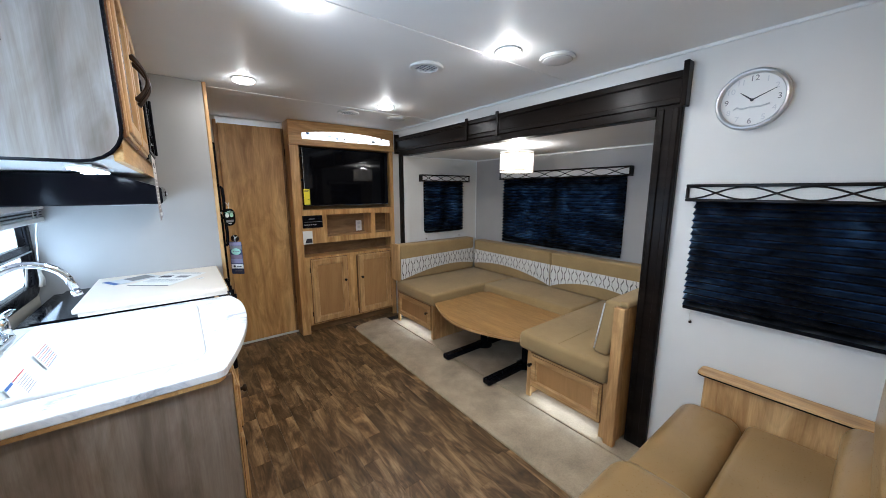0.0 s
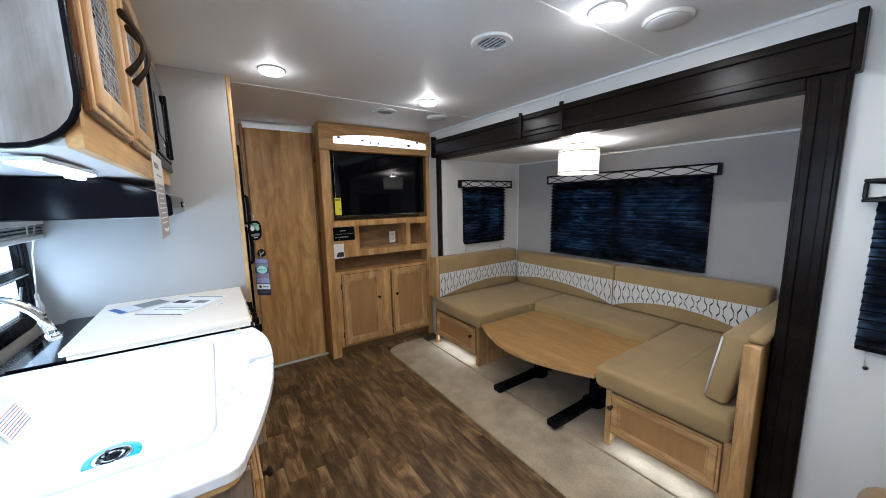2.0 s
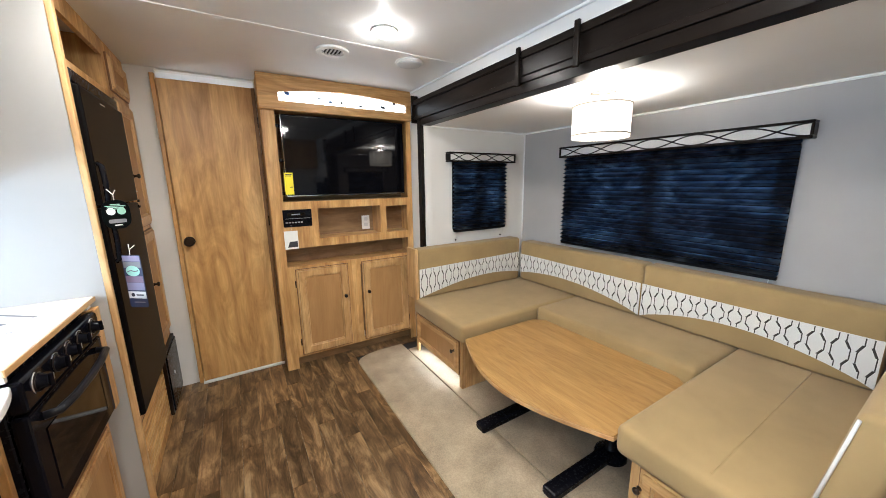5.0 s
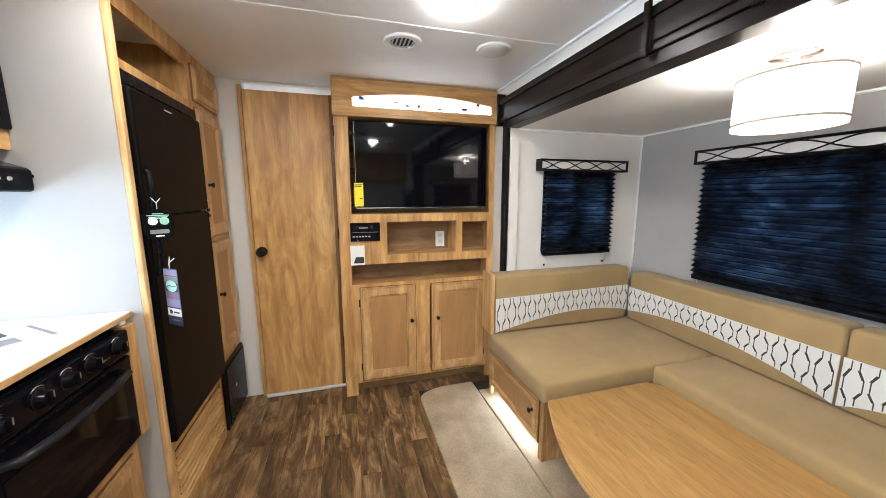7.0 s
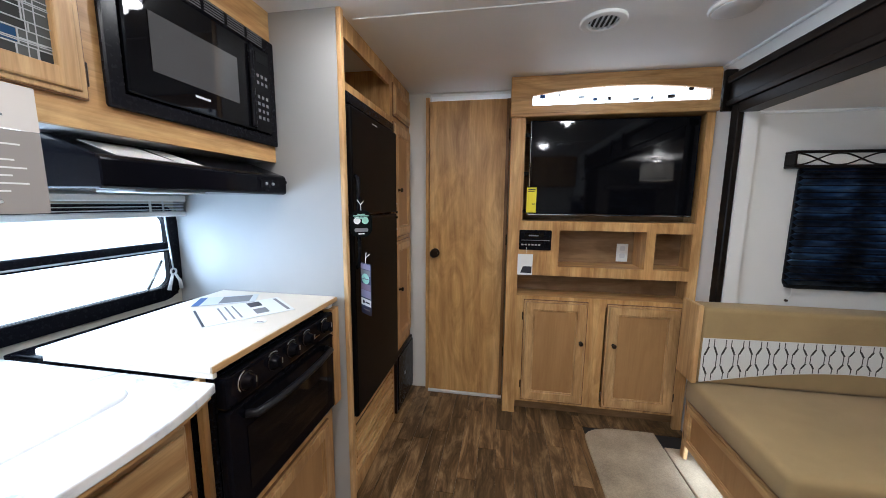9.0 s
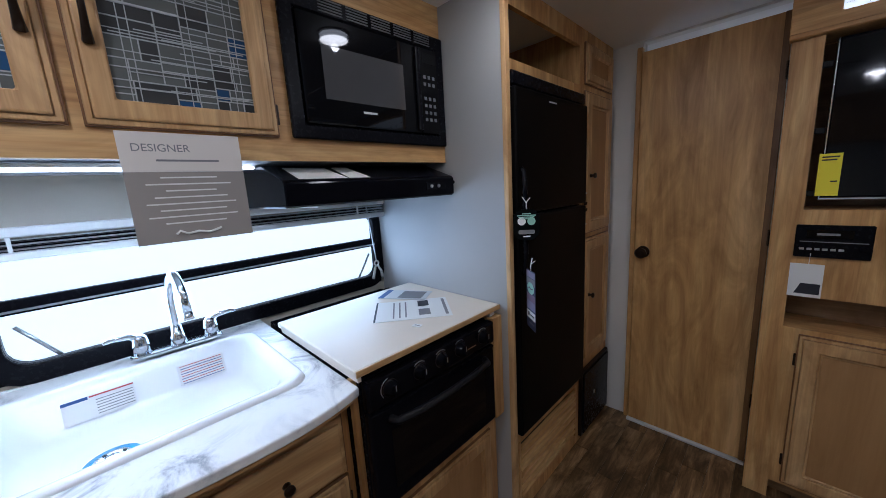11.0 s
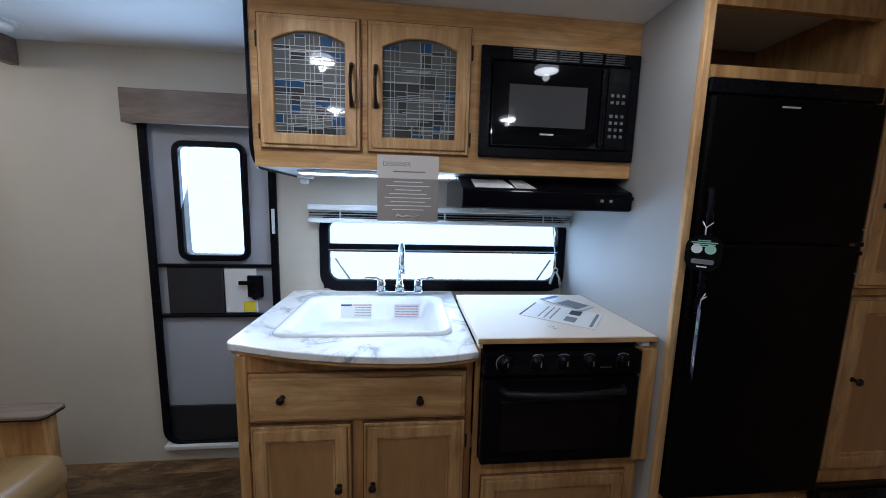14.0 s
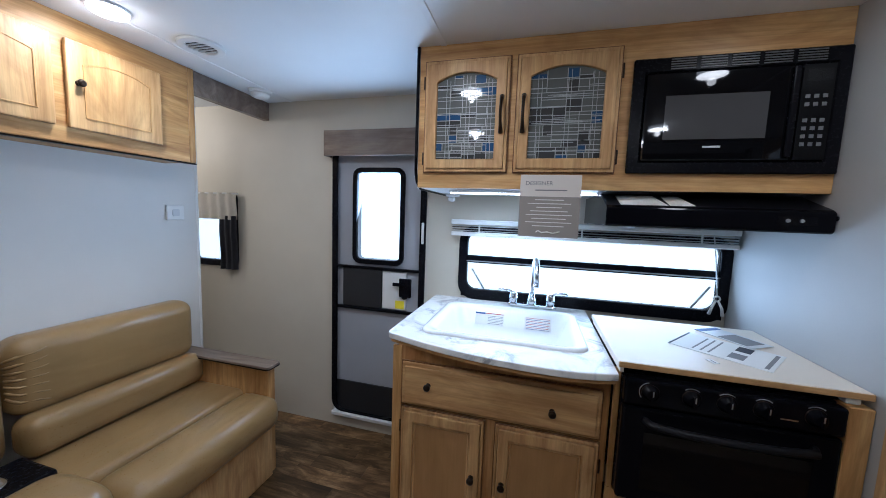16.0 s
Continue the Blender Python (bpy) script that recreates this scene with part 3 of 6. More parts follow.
# ---- ceiling details ----
for n, (x0, x1, y0, y1) in enumerate([(XW, XE, 2.085, 2.11), (0.03, XE, 3.44, 3.465), (XW, XE, 0.99, 1.01)]):
    setting("trim_%d" % (n + 1), Shape().box(x0, x1, y0, y1, CEIL - 0.004, CEIL + 0.001, 0.0015), ceil_mat, "thin white ceiling seam batten", "trim")
setting("trim_5", Shape().box(XE - 0.012, XE, 0.64, 4.36, CEIL - 0.014, CEIL, 0.003), ceil_mat, "white cove strip along the ceiling edge", "trim")
setting("trim_6", Shape().box(SX - 0.012, SX, SY0, SY1, SZ - 0.012, SZ, 0.003), ceil_mat, "white cove strip along the slide ceiling", "trim")
setting("trim_7", Shape().box(XE + 0.06, SX - 0.012, SY1 - 0.012, SY1, SZ - 0.012, SZ, 0.003), ceil_mat, "white cove strip along the slide ceiling", "trim")
setting("trim_8", Shape().box(SX - 0.012, SX, SY1 - 0.012, SY1, 0.8, SZ - 0.012, 0.003), ceil_mat, "white corner strip in the slide-out", "trim")

for px, py in PUCKS:
    t = thing("ceiling_light", (px, py, CEIL), "round recessed white ceiling downlight, lit", "ceiling light", "ceiling downlights")
    part("rim", Shape().turned((px, py, CEIL), (0, 0, -1), [(0.062, 0), (0.063, 0.003), (0.058, 0.006), (0.05, 0.007)], 28), white_plastic, t)
    part("diffuser", Shape().turned((px, py, CEIL - 0.0065), (0, 0, -1), [(0.054, 0), (0.053, 0.008), (0.04, 0.014), (0.02, 0.017)], 28), puck_glow, t, "glowing domed diffuser")

for vx, vy in ((0.89, 2.38), (0.975, 3.595), (-0.08, 1.12)):
    t = thing("ceiling_vent", (vx, vy, CEIL), "round white plastic ceiling air vent with slats", "air vent", "ceiling air vents")
    o = [(vx + 0.085 * math.cos(k * math.tau / 32), vy + 0.085 * math.sin(k * math.tau / 32)) for k in range(32)]
    i = [(vx + 0.055 * math.cos(k * math.tau / 32), vy + 0.055 * math.sin(k * math.tau / 32)) for k in range(32)]
    part("rim", Shape().prism(o, CEIL - 0.014, CEIL, 0.005, 2, hole=i), white_plastic, t)
    part("backing", Shape().turned((vx, vy, CEIL - 0.001), (0, 0, -1), [(0.054, 0), (0.054, 0.001)], 28), black_matt, t)
    for k in range(6):
        w = math.sqrt(0.054 ** 2 - (k * 0.018 - 0.045) ** 2)
        yy = vx + k * 0.018 - 0.045
        sl = part("slat", Shape().box(yy - 0.003, yy + 0.003, vy - w, vy + w, CEIL - 0.009, CEIL - 0.005), shade_plastic, t)
for vx, vy in ((1.31, 1.91), (1.40, 3.56)):
    t = thing("ceiling_speaker", (vx, vy, CEIL), "round white ceiling speaker with fine grille", "speaker", "ceiling speakers")
    part("housing", Shape().turned((vx, vy, CEIL), (0, 0, -1), [(0.08, 0), (0.082, 0.006), (0.076, 0.014)], 32), white_plastic, t)
    part("grille", Shape().turned((vx, vy, CEIL - 0.014), (0, 0, -1), [(0.07, 0), (0.066, 0.003), (0.03, 0.005)], 32), shade_plastic, t)
t = thing("smoke_detector", (-0.57, 0.95, CEIL), "round white smoke detector on the ceiling", "smoke detector")
part("base", Shape().turned((-0.57, 0.95, CEIL), (0, 0, -1), [(0.06, 0), (0.06, 0.012), (0.055, 0.014)], 28), white_plastic, t)
part("cover", Shape().turned((-0.57, 0.95, CEIL - 0.014), (0, 0, -1), [(0.05, 0), (0.048, 0.018), (0.03, 0.026)], 28), white_plastic, t)

# ---- slide-out trim ----
t = thing("slide_out_trim", (XE, 2.7, 0), "dark espresso stained wood trim framing the slide-out", "trim", kind="structure")
FX = XE - 0.032
part("beam", Shape("x-", XE).box(1.50, 4.03, 1.785, 1.915, 0.001, 0.032, 0.004, 1), espresso, t)
part("moulding", Shape("x-", FX).box(1.50, 4.03, 1.888, 1.92, 0.001, 0.014, 0.004, 2), espresso, t)
part("moulding", Shape("x-", FX).box(1.50, 4.03, 1.783, 1.808, 0.001, 0.009, 0.003, 2), espresso, t)
part("end_block", Shape("x-", XE).box(1.475, 1.498, 1.765, 1.955, 0.001, 0.055, 0.003), espresso, t)
part("end_block", Shape("x-", XE).box(4.032, 4.05, 1.765, 1.955, 0.001, 0.055, 0.003), espresso, t)
for yy in (2.61, 2.93):
    part("strap", Shape("x-", FX).box(yy - 0.012, yy + 0.012, 1.768, 1.935, 0.015, 0.03, 0.003), espresso, t)
part("strap_board", Shape("x-", FX).box(2.625, 2.915, 1.812, 1.884, 0.001, 0.012, 0.002), espresso, t)
part("post", Shape("x-", XE).box(1.492, 1.60, 0.012, 1.782, 0.001, 0.030, 0.004, 1), espresso, t)
for yy in (1.503, 1.563):
    part("flute", Shape("x-", XE - 0.030).box(yy, yy + 0.026, 0.03, 1.765, 0.001, 0.008, 0.004, 2), espresso, t)
part("flange", Shape().box(XE + 0.002, XE + 0.10, 1.561, 1.60, 0.014, SZ - 0.002, 0.003), espresso, t)
part("post", Shape("x-", XE).box(3.955, 4.01, 0.30, 1.782, 0.001, 0.028, 0.004, 1), espresso, t)
part("lintel", Shape().box(XE - 0.030, XE + 0.05, 1.602, 3.949, SZ - 0.006, 1.782, 0.002), espresso, t)

# ---- windows and shades ----


def pleated_shade(face, plane, u0, u1, v0, v1, label):
    base = Shape(face, plane).at((u0 + u1) / 2, v0, 0.02)
    t = thing("pleated_shade", base, label, "window shade", "black pleated shades")
    n = max(8, round((v1 - v0) / 0.031))
    s = Shape(face, plane)
    rows = []
    for k in range(2 * n + 1):
        v = v1 - (v1 - v0) * k / (2 * n)
        w = 0.012 if k % 2 else 0.044
        rows.append([s.bm.verts.new(s.at(u, v, w)) for u in (u0, (u0 + u1) / 2, u1)])
    for a, b in zip(rows, rows[1:]):
        for k in range(2):
            s.bm.faces.new((a[k], a[k + 1], b[k + 1], b[k]))
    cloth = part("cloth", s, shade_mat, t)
    # black strips put along the pleats to draw their shaded sides
    folds = Shape(face, plane)
    for k in range(n):
        v = v1 - (v1 - v0) * k / n
        folds.box(u0, u1, v - 0.004, v + 0.001, 0.041, 0.046)
    tagged(part("folds", folds, pleat_shadow_mat, cloth, "black strips in place of shade between pleats"), kind="stuff")
    part("bottom_rail", Shape(face, plane).box(u0, u1, v0 - 0.02, v0, 0.012, 0.036, 0.005, 2), black_satin, t)
    for u in (u0 + 0.03, u1 - 0.03):
        part("cord", Shape(face, plane).tube([(u, v0 - 0.02, 0.024), (u + 0.004, v0 - 0.06, 0.02), (u, v0 - 0.085, 0.006)], 0.0016, 6), white_plastic, t)
        part("cord_holder", Shape(face, plane).turned((u, v0 - 0.088, 0), (0, 0, 1), [(0.007, 0), (0.007, 0.006), (0.004, 0.010)], 12), bronze, t)
    return t


def valance(face, plane, u0, u1, v0, v1, waves, label):
    t = thing("window_valance", Shape(face, plane).at((u0 + u1) / 2, v0, 0.03), label, "valance", "scroll valances")
    part("insert", Shape(face, plane).box(u0 + 0.01, u1 - 0.01, v0 + 0.008, v1 - 0.008, 0.006, 0.05), white_cloth, t, "white fabric insert")
    for a, b in ((v0, v0 + 0.012), (v1 - 0.012, v1)):
        part("rail", Shape(face, plane).box(u0, u1, a, b, 0.001, 0.064, 0.003), espresso, t)
    for a, b in ((u0, u0 + 0.012), (u1 - 0.012, u1)):
        part("end", Shape(face, plane).box(a, b, v0 + 0.012, v1 - 0.012, 0.001, 0.062, 0.003), espresso, t)
    vm, amp = (v0 + v1) / 2, (v1 - v0) / 2 - 0.012
    for sign in (1, -1):
        pts = []
        for k in range(waves * 16 + 1):
            a = k / 16
            pts.append((u0 + 0.012 + (u1 - u0 - 0.024) * a / waves, vm + sign * amp * math.cos(a * math.pi), 0.053))
        part("scroll", Shape(face, plane).tube(pts, 0.0036, 6), espresso, t)
    return t


def dark_window(name, face, plane, hole, label, bars=1):
    """A framed window set in a wall opening."""
    u0, u1, v0, v1 = hole
    inset = 0.055 if bars else 0.03
    t = thing(name, Shape(face, plane).at((u0 + u1) / 2, v0, -0.02), label, "window", kind="structure")
    o, i = matched(rounded(u0 - 0.012, u1 + 0.012, v0 - 0.012, v1 + 0.012, 0.04), rounded(u0 + inset, u1 - inset, v0 + inset, v1 - inset, 0.035), ((u0 + u1) / 2, (v0 + v1) / 2))
    part("window_frame", Shape(face, plane).prism(o, 0.0005, 0.012, 0.003, 1, hole=i), black_satin, t)
    o2, i2 = matched(rect(u0 + 0.002, u1 - 0.002, v0 + 0.002, v1 - 0.002), rounded(u0 + inset, u1 - inset, v0 + inset, v1 - inset, 0.035), ((u0 + u1) / 2, (v0 + v1) / 2))
    part("window_lining", Shape(face, plane).prism(o2, -0.03, 0.0, hole=i2), black_satin, t)
    for k in range(bars):
        u = u0 + (u1 - u0) * (k + 1) / (bars + 1)
        part("mullion", Shape(face, plane).box(u - 0.045, u + 0.045, v0 + 0.03, v1 - 0.03, -0.045, 0.004, 0.003), black_satin, t)
    for k in range(bars + 1):
        a = u0 + (u1 - u0) * k / (bars + 1) + 0.024
        b = u0 + (u1 - u0) * (k + 1) / (bars + 1) - 0.024
        p = part("pane", Shape(face, plane).box(a, b, v0 + 0.026, v1 - 0.026, -0.016, -0.011), pane_mat, t)
        p.visible_shadow = False
    return t


dark_window("window_2", "x-", SX, BIGWIN, "wide black framed slide-out window")
dark_window("window_3", "y-", SY1, SMALLWIN, "small black framed slide-out window")
dark_window("window_6", "y+", SY0, SMALLWIN, "small black framed window at the slide-out end")
dark_window("window_4", "x-", XE, SOFAWIN, "black framed window beside the sofa")
pleated_shade("x-", SX, BIGWIN[0] - 0.015, BIGWIN[1] + 0.015, 0.85, 1.515, "wide black pleated shade, drawn fully down")
pleated_shade("y-", SY1, SMALLWIN[0] - 0.01, SMALLWIN[1] + 0.01, 0.95, 1.50, "small black pleated shade, drawn fully down")
pleated_shade("y+", SY0, SMALLWIN[0] - 0.01, SMALLWIN[1] + 0.01, 0.95, 1.50, "small black pleated shade above the end bench, drawn down")
pleated_shade("x-", XE, SOFAWIN[0] - 0.015, SOFAWIN[1] + 0.015, 0.865, 1.352, "black pleated shade beside the sofa, drawn down")
valance("x-", SX, 2.14, 3.535, 1.505, 1.585, 6, "long espresso scrollwork window valance with white insert")
valance("y-", SY1, 1.895, 2.575, 1.485, 1.56, 4, "short espresso scrollwork window valance with white insert")
valance("y+", SY0, 1.895, 2.575, 1.485, 1.56, 4, "short espresso scrollwork valance above the end bench")
valance("x-", XE, 0.65, 1.432, 1.345, 1.42, 4, "espresso scrollwork valance over the sofa window")

# kitchen window
u0, u1, v0, v1 = KWIN
t = thing("window_1", (XW, (u0 + u1) / 2, v0), "long black framed kitchen window with two panes", "window", kind="structure")
cc = ((u0 + u1) / 2, (v0 + v1) / 2)
o, i = matched(rounded(u0 - 0.015, u1 + 0.015, v0 - 0.012, v1 + 0.03, 0.085), rounded(u0 + 0.032, u1 - 0.032, v0 + 0.045, v1 - 0.01, 0.05), cc)
part("window_frame", Shape("x+", XW).prism(o, 0.0005, 0.014, 0.005, 2, hole=i), black_satin, t)
o, i = matched(rect(u0 + 0.001, u1 - 0.001, v0 + 0.001, v1 - 0.001), rounded(u0 + 0.032, u1 - 0.032, v0 + 0.045, v1 - 0.012, 0.05), cc)
part("window_lining", Shape("x+", XW).prism(o, -0.02, 0, hole=i), black_satin, t)
part("transom", Shape("x+", XW).box(u0 + 0.03, u1 - 0.03, 1.105, 1.145, -0.015, 0.012, 0.004), black_satin, t)
part("sash_rail", Shape("x+", XW).box(u0 + 0.03, u1 - 0.03, 1.112, 1.118, 0.012, 0.018, 0.001), aluminium, t)
for a, b in ((v0 + 0.03, 1.107), (1.143, v1 - 0.005)):
    p = part("pane", Shape("x+", XW).box(u0 + 0.025, u1 - 0.025, a, b, -0.010, -0.006), pane_mat, t)
    p.visible_shadow = False
for a, b in ((u0 + 0.06, 1), (u1 - 0.06, -1)):
    part("stay_arm", Shape("x+", XW).tube([(a, 1.07, 0.0), (a + b * 0.07, 0.965, 0.004)], 0.005, 6), aluminium, t)
# raised slatted blind
t = thing("slatted_blind", (XW + 0.03, 2.7, 1.275), "white aluminium slatted blind, drawn up", "blind")
part("head_rail", Shape("x+", XW).box(2.05, 3.345, 1.312, 1.337, 0.03, 0.075, 0.003), white_plastic, t)
part("bottom_rail", Shape("x+", XW).box(2.05, 3.345, 1.252, 1.273, 0.035, 0.07, 0.003), white_plastic, t)
for k in range(5):
    part("slat", Shape("x+", XW).box(2.055, 3.34, 1.278 + k * 0.0062, 1.281 + k * 0.0062, 0.036, 0.066), black_satin if k % 2 else aluminium, t)
for yy in (2.2, 2.7, 3.2):
    part("ladder_cord", Shape("x+", XW).box(yy - 0.004, yy + 0.004, 1.273, 1.312, 0.067, 0.0695), white_plastic, t)
part("tilt_cord", Shape("x+", XW).tube([(3.24, 1.312, 0.078), (3.27, 1.2, 0.05), (3.30, 1.034, 0.03)], 0.003, 6), shade_plastic, t)
part("cord_ring", Shape("x+", XW).tube([(3.30 + 0.012 * math.cos(q * math.tau / 12), 1.022 + 0.012 * math.sin(q * math.tau / 12), 0.03) for q in range(13)], 0.004, 6), white_plastic, t)
for a, b in ((3.274, 0.948), (3.328, 0.944)):
    part("cord_tail", Shape("x+", XW).tube([(3.30 + (a - 3.30) * 0.2, 1.012, 0.03), (3.30 + (a - 3.30) * 0.75, 0.98, 0.034), (a, b, 0.03)], 0.006, 6, taper=[0.8, 1, 1.2]), white_plastic, t, "white knotted cord end")

# outside: pale overcast backdrop seen through the openings
tagged(new("backdrop_1", mesh_of("backdrop_1", Shape().box(-3.02, -3.0, -16, 26, -0.9, 9), sky_glow)), "plain bright overcast distance", "backdrop", kind="structure")

# bedroom window with curtain
dark_window("window_5", "x+", XW, BWIN, "black framed bedroom window", 0)


def cloth_panel(name, face, plane, u0, u1, v0, v1, folds, depth, material, parent, flare=0.0):
    s = Shape(face, plane)
    grid = []
    for r in range(7):
        v = v1 + (v0 - v1) * r / 6
        row = []
        for k in range(folds * 6 + 1):
            a = k / (folds * 6)
            row.append((u0 + (u1 - u0) * a + flare * r / 6 * (a - 0.5), v, 0.035 + depth * math.sin(a * folds * math.tau + 0.6 * math.sin(r)) * (0.6 + 0.4 * r / 6)))
        grid.append(row)
    for back in (0, 1):
        vs = [[s.bm.verts.new(s.at(u, v, w - back * 0.004)) for u, v, w in row] for row in grid]
        for a, b in zip(vs, vs[1:]):
            for k in range(len(a) - 1):
                f = s.bm.faces.new((a[k], a[k + 1], b[k + 1], b[k]))
                f.smooth = True
    return part(name, s, material, parent)


t = thing("window_curtain", (XW + 0.03, 0.45, 0.93), "cream valance over a charcoal curtain, half drawn", "curtain")
cloth_panel("valance", "x+", XW, 0.23, 0.60, 1.275, 1.45, 5, 0.010, cream_cloth, t)
cloth_panel("curtain", "x+", XW, 0.46, 0.60, 0.945, 1.30, 3, 0.012, dark_cloth, t)
part("rod", Shape("x+", XW).tube([(0.19, 1.445, 0.03), (0.61, 1.445, 0.03)], 0.006, 8), white_plastic, t)
solid("bedroom_beam", Shape().box(XW + 0.002, -0.268, 0.80, 0.84, 1.90, CEIL - 0.002, 0.003), drift_y, "brown woodgrain ceiling beam at the bedroom", "beam")

# ---- entry door ----
u0, u1, v0, v1 = DOOR
t = thing("door_2", (XW, 1.58, v0), "grey entry door with black frame and window, closed", "door", kind="structure")
cc = ((u0 + u1) / 2, (v0 + v1) / 2)
top = rounded(u0 - 0.005, u1 + 0.03, v0, v1 + 0.01, 0.075)
o, i = matched(top, rounded(u0 + 0.03, u1 - 0.005, v0 + 0.015, v1 - 0.025, 0.05), cc)
part("door_frame", Shape("x+", XW).prism(o, 0.0005, 0.018, 0.004, 1, hole=i), black_satin, t)
wo = rounded(1.428, 1.755, 1.05, 1.615, 0.05)
wi = rounded(1.456, 1.729, 1.08, 1.587, 0.025)
c2 = (1.59, 1.335)
o, i = matched(rect(u0 + 0.012, u1 - 0.002, 0.295, v1 - 0.004), wi, c2)
slab = part("slab", Shape("x+", XW).prism(o, -0.05, -0.012, hole=i), door_grey, t)
o, i = matched(wo, wi, c2)
part("window_surround", Shape("x+", XW).prism(o, -0.012, 0.010, 0.004, 2, hole=i), black_satin, slab)
p = part("pane", Shape("x+", XW).box(1.448, 1.738, 1.072, 1.596, -0.034, -0.030), pane_mat, slab)
p.visible_shadow = False
part("kick_plate", Shape("x+", XW).box(u0 + 0.012, u1 - 0.002, v0 + 0.004, 0.292, -0.05, -0.008, 0.002), black_matt, t)
for a, b in ((1.02, 1.035), (0.768, 0.785)):
    part("rail", Shape("x+", XW).box(u0 + 0.03, u1, a, b, -0.011, 0.012, 0.003), black_satin, slab)
part("pocket", Shape("x+", XW).box(1.365, 1.62, 0.786, 1.019, -0.011, 0.004, 0.003), black_matt, slab)
part("latch_plate", Shape("x+", XW).box(1.625, 1.775, 0.79, 1.015, -0.011, -0.002, 0.002), white_plastic, slab)
part("latch", Shape("x+", XW).box(1.735, 1.81, 0.87, 0.98, -0.001, 0.012, 0.004), black_satin, slab)
part("latch_lever", Shape("x+", XW).box(1.70, 1.77, 0.935, 0.955, 0.013, 0.026, 0.003), black_satin, slab)
part("latch_knob", Shape("x+", XW).turned((1.77, 0.875, 0.0), (0, 0, 1), [(0.018, 0), (0.018, 0.012), (0.01, 0.02)], 16), black_satin, slab)
part("warning_label", Shape("x+", XW).box(1.71, 1.765, 0.797, 0.845, -0.0015, 0.0), ink_yellow, slab, "yellow label")
# white colour stands in for sunlight leaking under the door
part("threshold", Shape().box(XW - 0.05, XW + 0.03, u0, u1 + 0.02, 0.070, 0.098, 0.006), white_plastic, t, "threshold coloured white for the sunlight leaking under the door")
part("strike", Shape("x+", XW).box(1.868, 1.882, 1.19, 1.31, 0.018, 0.026, 0.002), white_plastic, t)
t = thing("door_valance", (XW, 1.57, 1.67), "taupe fabric box valance over the entry door", "valance")
part("front", Shape("x+", XW).box(1.275, 1.87, 1.672, 1.815, 0.06, 0.075, 0.003), drift_y, t)
part("end", Shape("x+", XW).box(1.275, 1.288, 1.672, 1.815, 0.001, 0.0595, 0.002), drift_y, t)
part("end", Shape("x+", XW).box(1.857, 1.87, 1.672, 1.815, 0.001, 0.0595, 0.002), drift_y, t)
part("top", Shape("x+", XW).box(1.289, 1.856, 1.803, 1.815, 0.001, 0.0595, 0.002), drift_y, t)

# ---- kitchen: sink base ----
PAN = 3.352  # kitchen face of the tall side panel
FR = -0.065  # face frame of the base cabinets
SF = -0.10  # face frame of the sink base
t = thing("sink_base_cabinet", (-0.4, 2.39, 0), "pale maple sink base cabinet with drawer and doors", "cabinet")
s = Shape("x+", SF)
slab_with_holes(s, 2.006, 2.75, 0.0, 0.862, -0.018, 0, [(2.06, 2.70, 0.01, 0.035), (2.06, 2.33, 0.09, 0.60), (2.405, 2.70, 0.09, 0.60), (2.06, 2.70, 0.66, 0.79)])
part("face_frame", s, frame_brown, t)
part("end_panel", Shape().box(XW + 0.002, SF - 0.001, 1.988, 2.0045, 0.001, 0.862, 0.001), drift_dim, t, "driftwood laminate end panel, coloured darker for its dimmer light")
part("corner_stile", Shape("x+", SF).box(1.986, 2.020, 0.001, 0.861, 0.001, 0.004, 0.001), wood_z, t)
part("carcass", Shape().box(XW + 0.002, SF - 0.02, 2.006, 2.748, 0.04, 0.70), shaded_veneer, t)
d = part("drawer_front", Shape("x+", SF).box(2.028, 2.726, 0.639, 0.804, 0.001, 0.014, 0.005, 2), pale_y, t)
part("raised_field", Shape("x+", SF + 0.014).box(2.041, 2.713, 0.651, 0.792, 0.0003, 0.008, 0.004, 2), pale_y, d)
part("glazed_rim", Shape("x+", SF).box(2.024, 2.73, 0.634, 0.809, 0.0006, 0.007, 0.001), stain_wood, d, "dark glazed edge")
knob(d, "x+", SF + 0.022, 2.135, 0.73)
knob(d, "x+", SF + 0.022, 2.572, 0.714)
frame_door(t, "x+", SF, 2.028, 2.345, 0.054, 0.624, (2.308, 0.406), [(2.024, 0.541), (2.024, 0.137)])
frame_door(t, "x+", SF, 2.387, 2.726, 0.054, 0.624, (2.418, 0.406), [(2.731, 0.541), (2.731, 0.137)])

# worktop with a bowed front and a cut-out for the sink
outer = [(XW + 0.002, 1.95), (XW + 0.002, 2.752)]
for k in range(25):
    y = 2.752 - (2.752 - 1.985) * k / 24
    outer.append((0.010 - (0.9 * (y - 2.56) ** 2 if y > 2.56 else 0.125 * ((2.56 - y) / 0.6) ** 2), y))
x_end = outer[-1][0]
for k in range(1, 7):
    q = radians(15 * k)
    outer.append((x_end - 0.035 + 0.035 * math.cos(q), 1.985 - 0.035 * math.sin(q)))
SINK = (-0.645, -0.150, 2.065, 2.69)
hole = rounded(SINK[0] + 0.012, SINK[1] - 0.012, SINK[2] + 0.012, SINK[3] - 0.012, 0.05)
o, i = matched(outer, hole, (-0.42, 2.39))
t = thing("worktop", (-0.42, 2.39, 0.863), "white marbled laminate worktop with a bowed front", "countertop")
part("top", Shape().prism(o, 0.876, 0.900, 0.008, 3, hole=i), marble_mat, t)
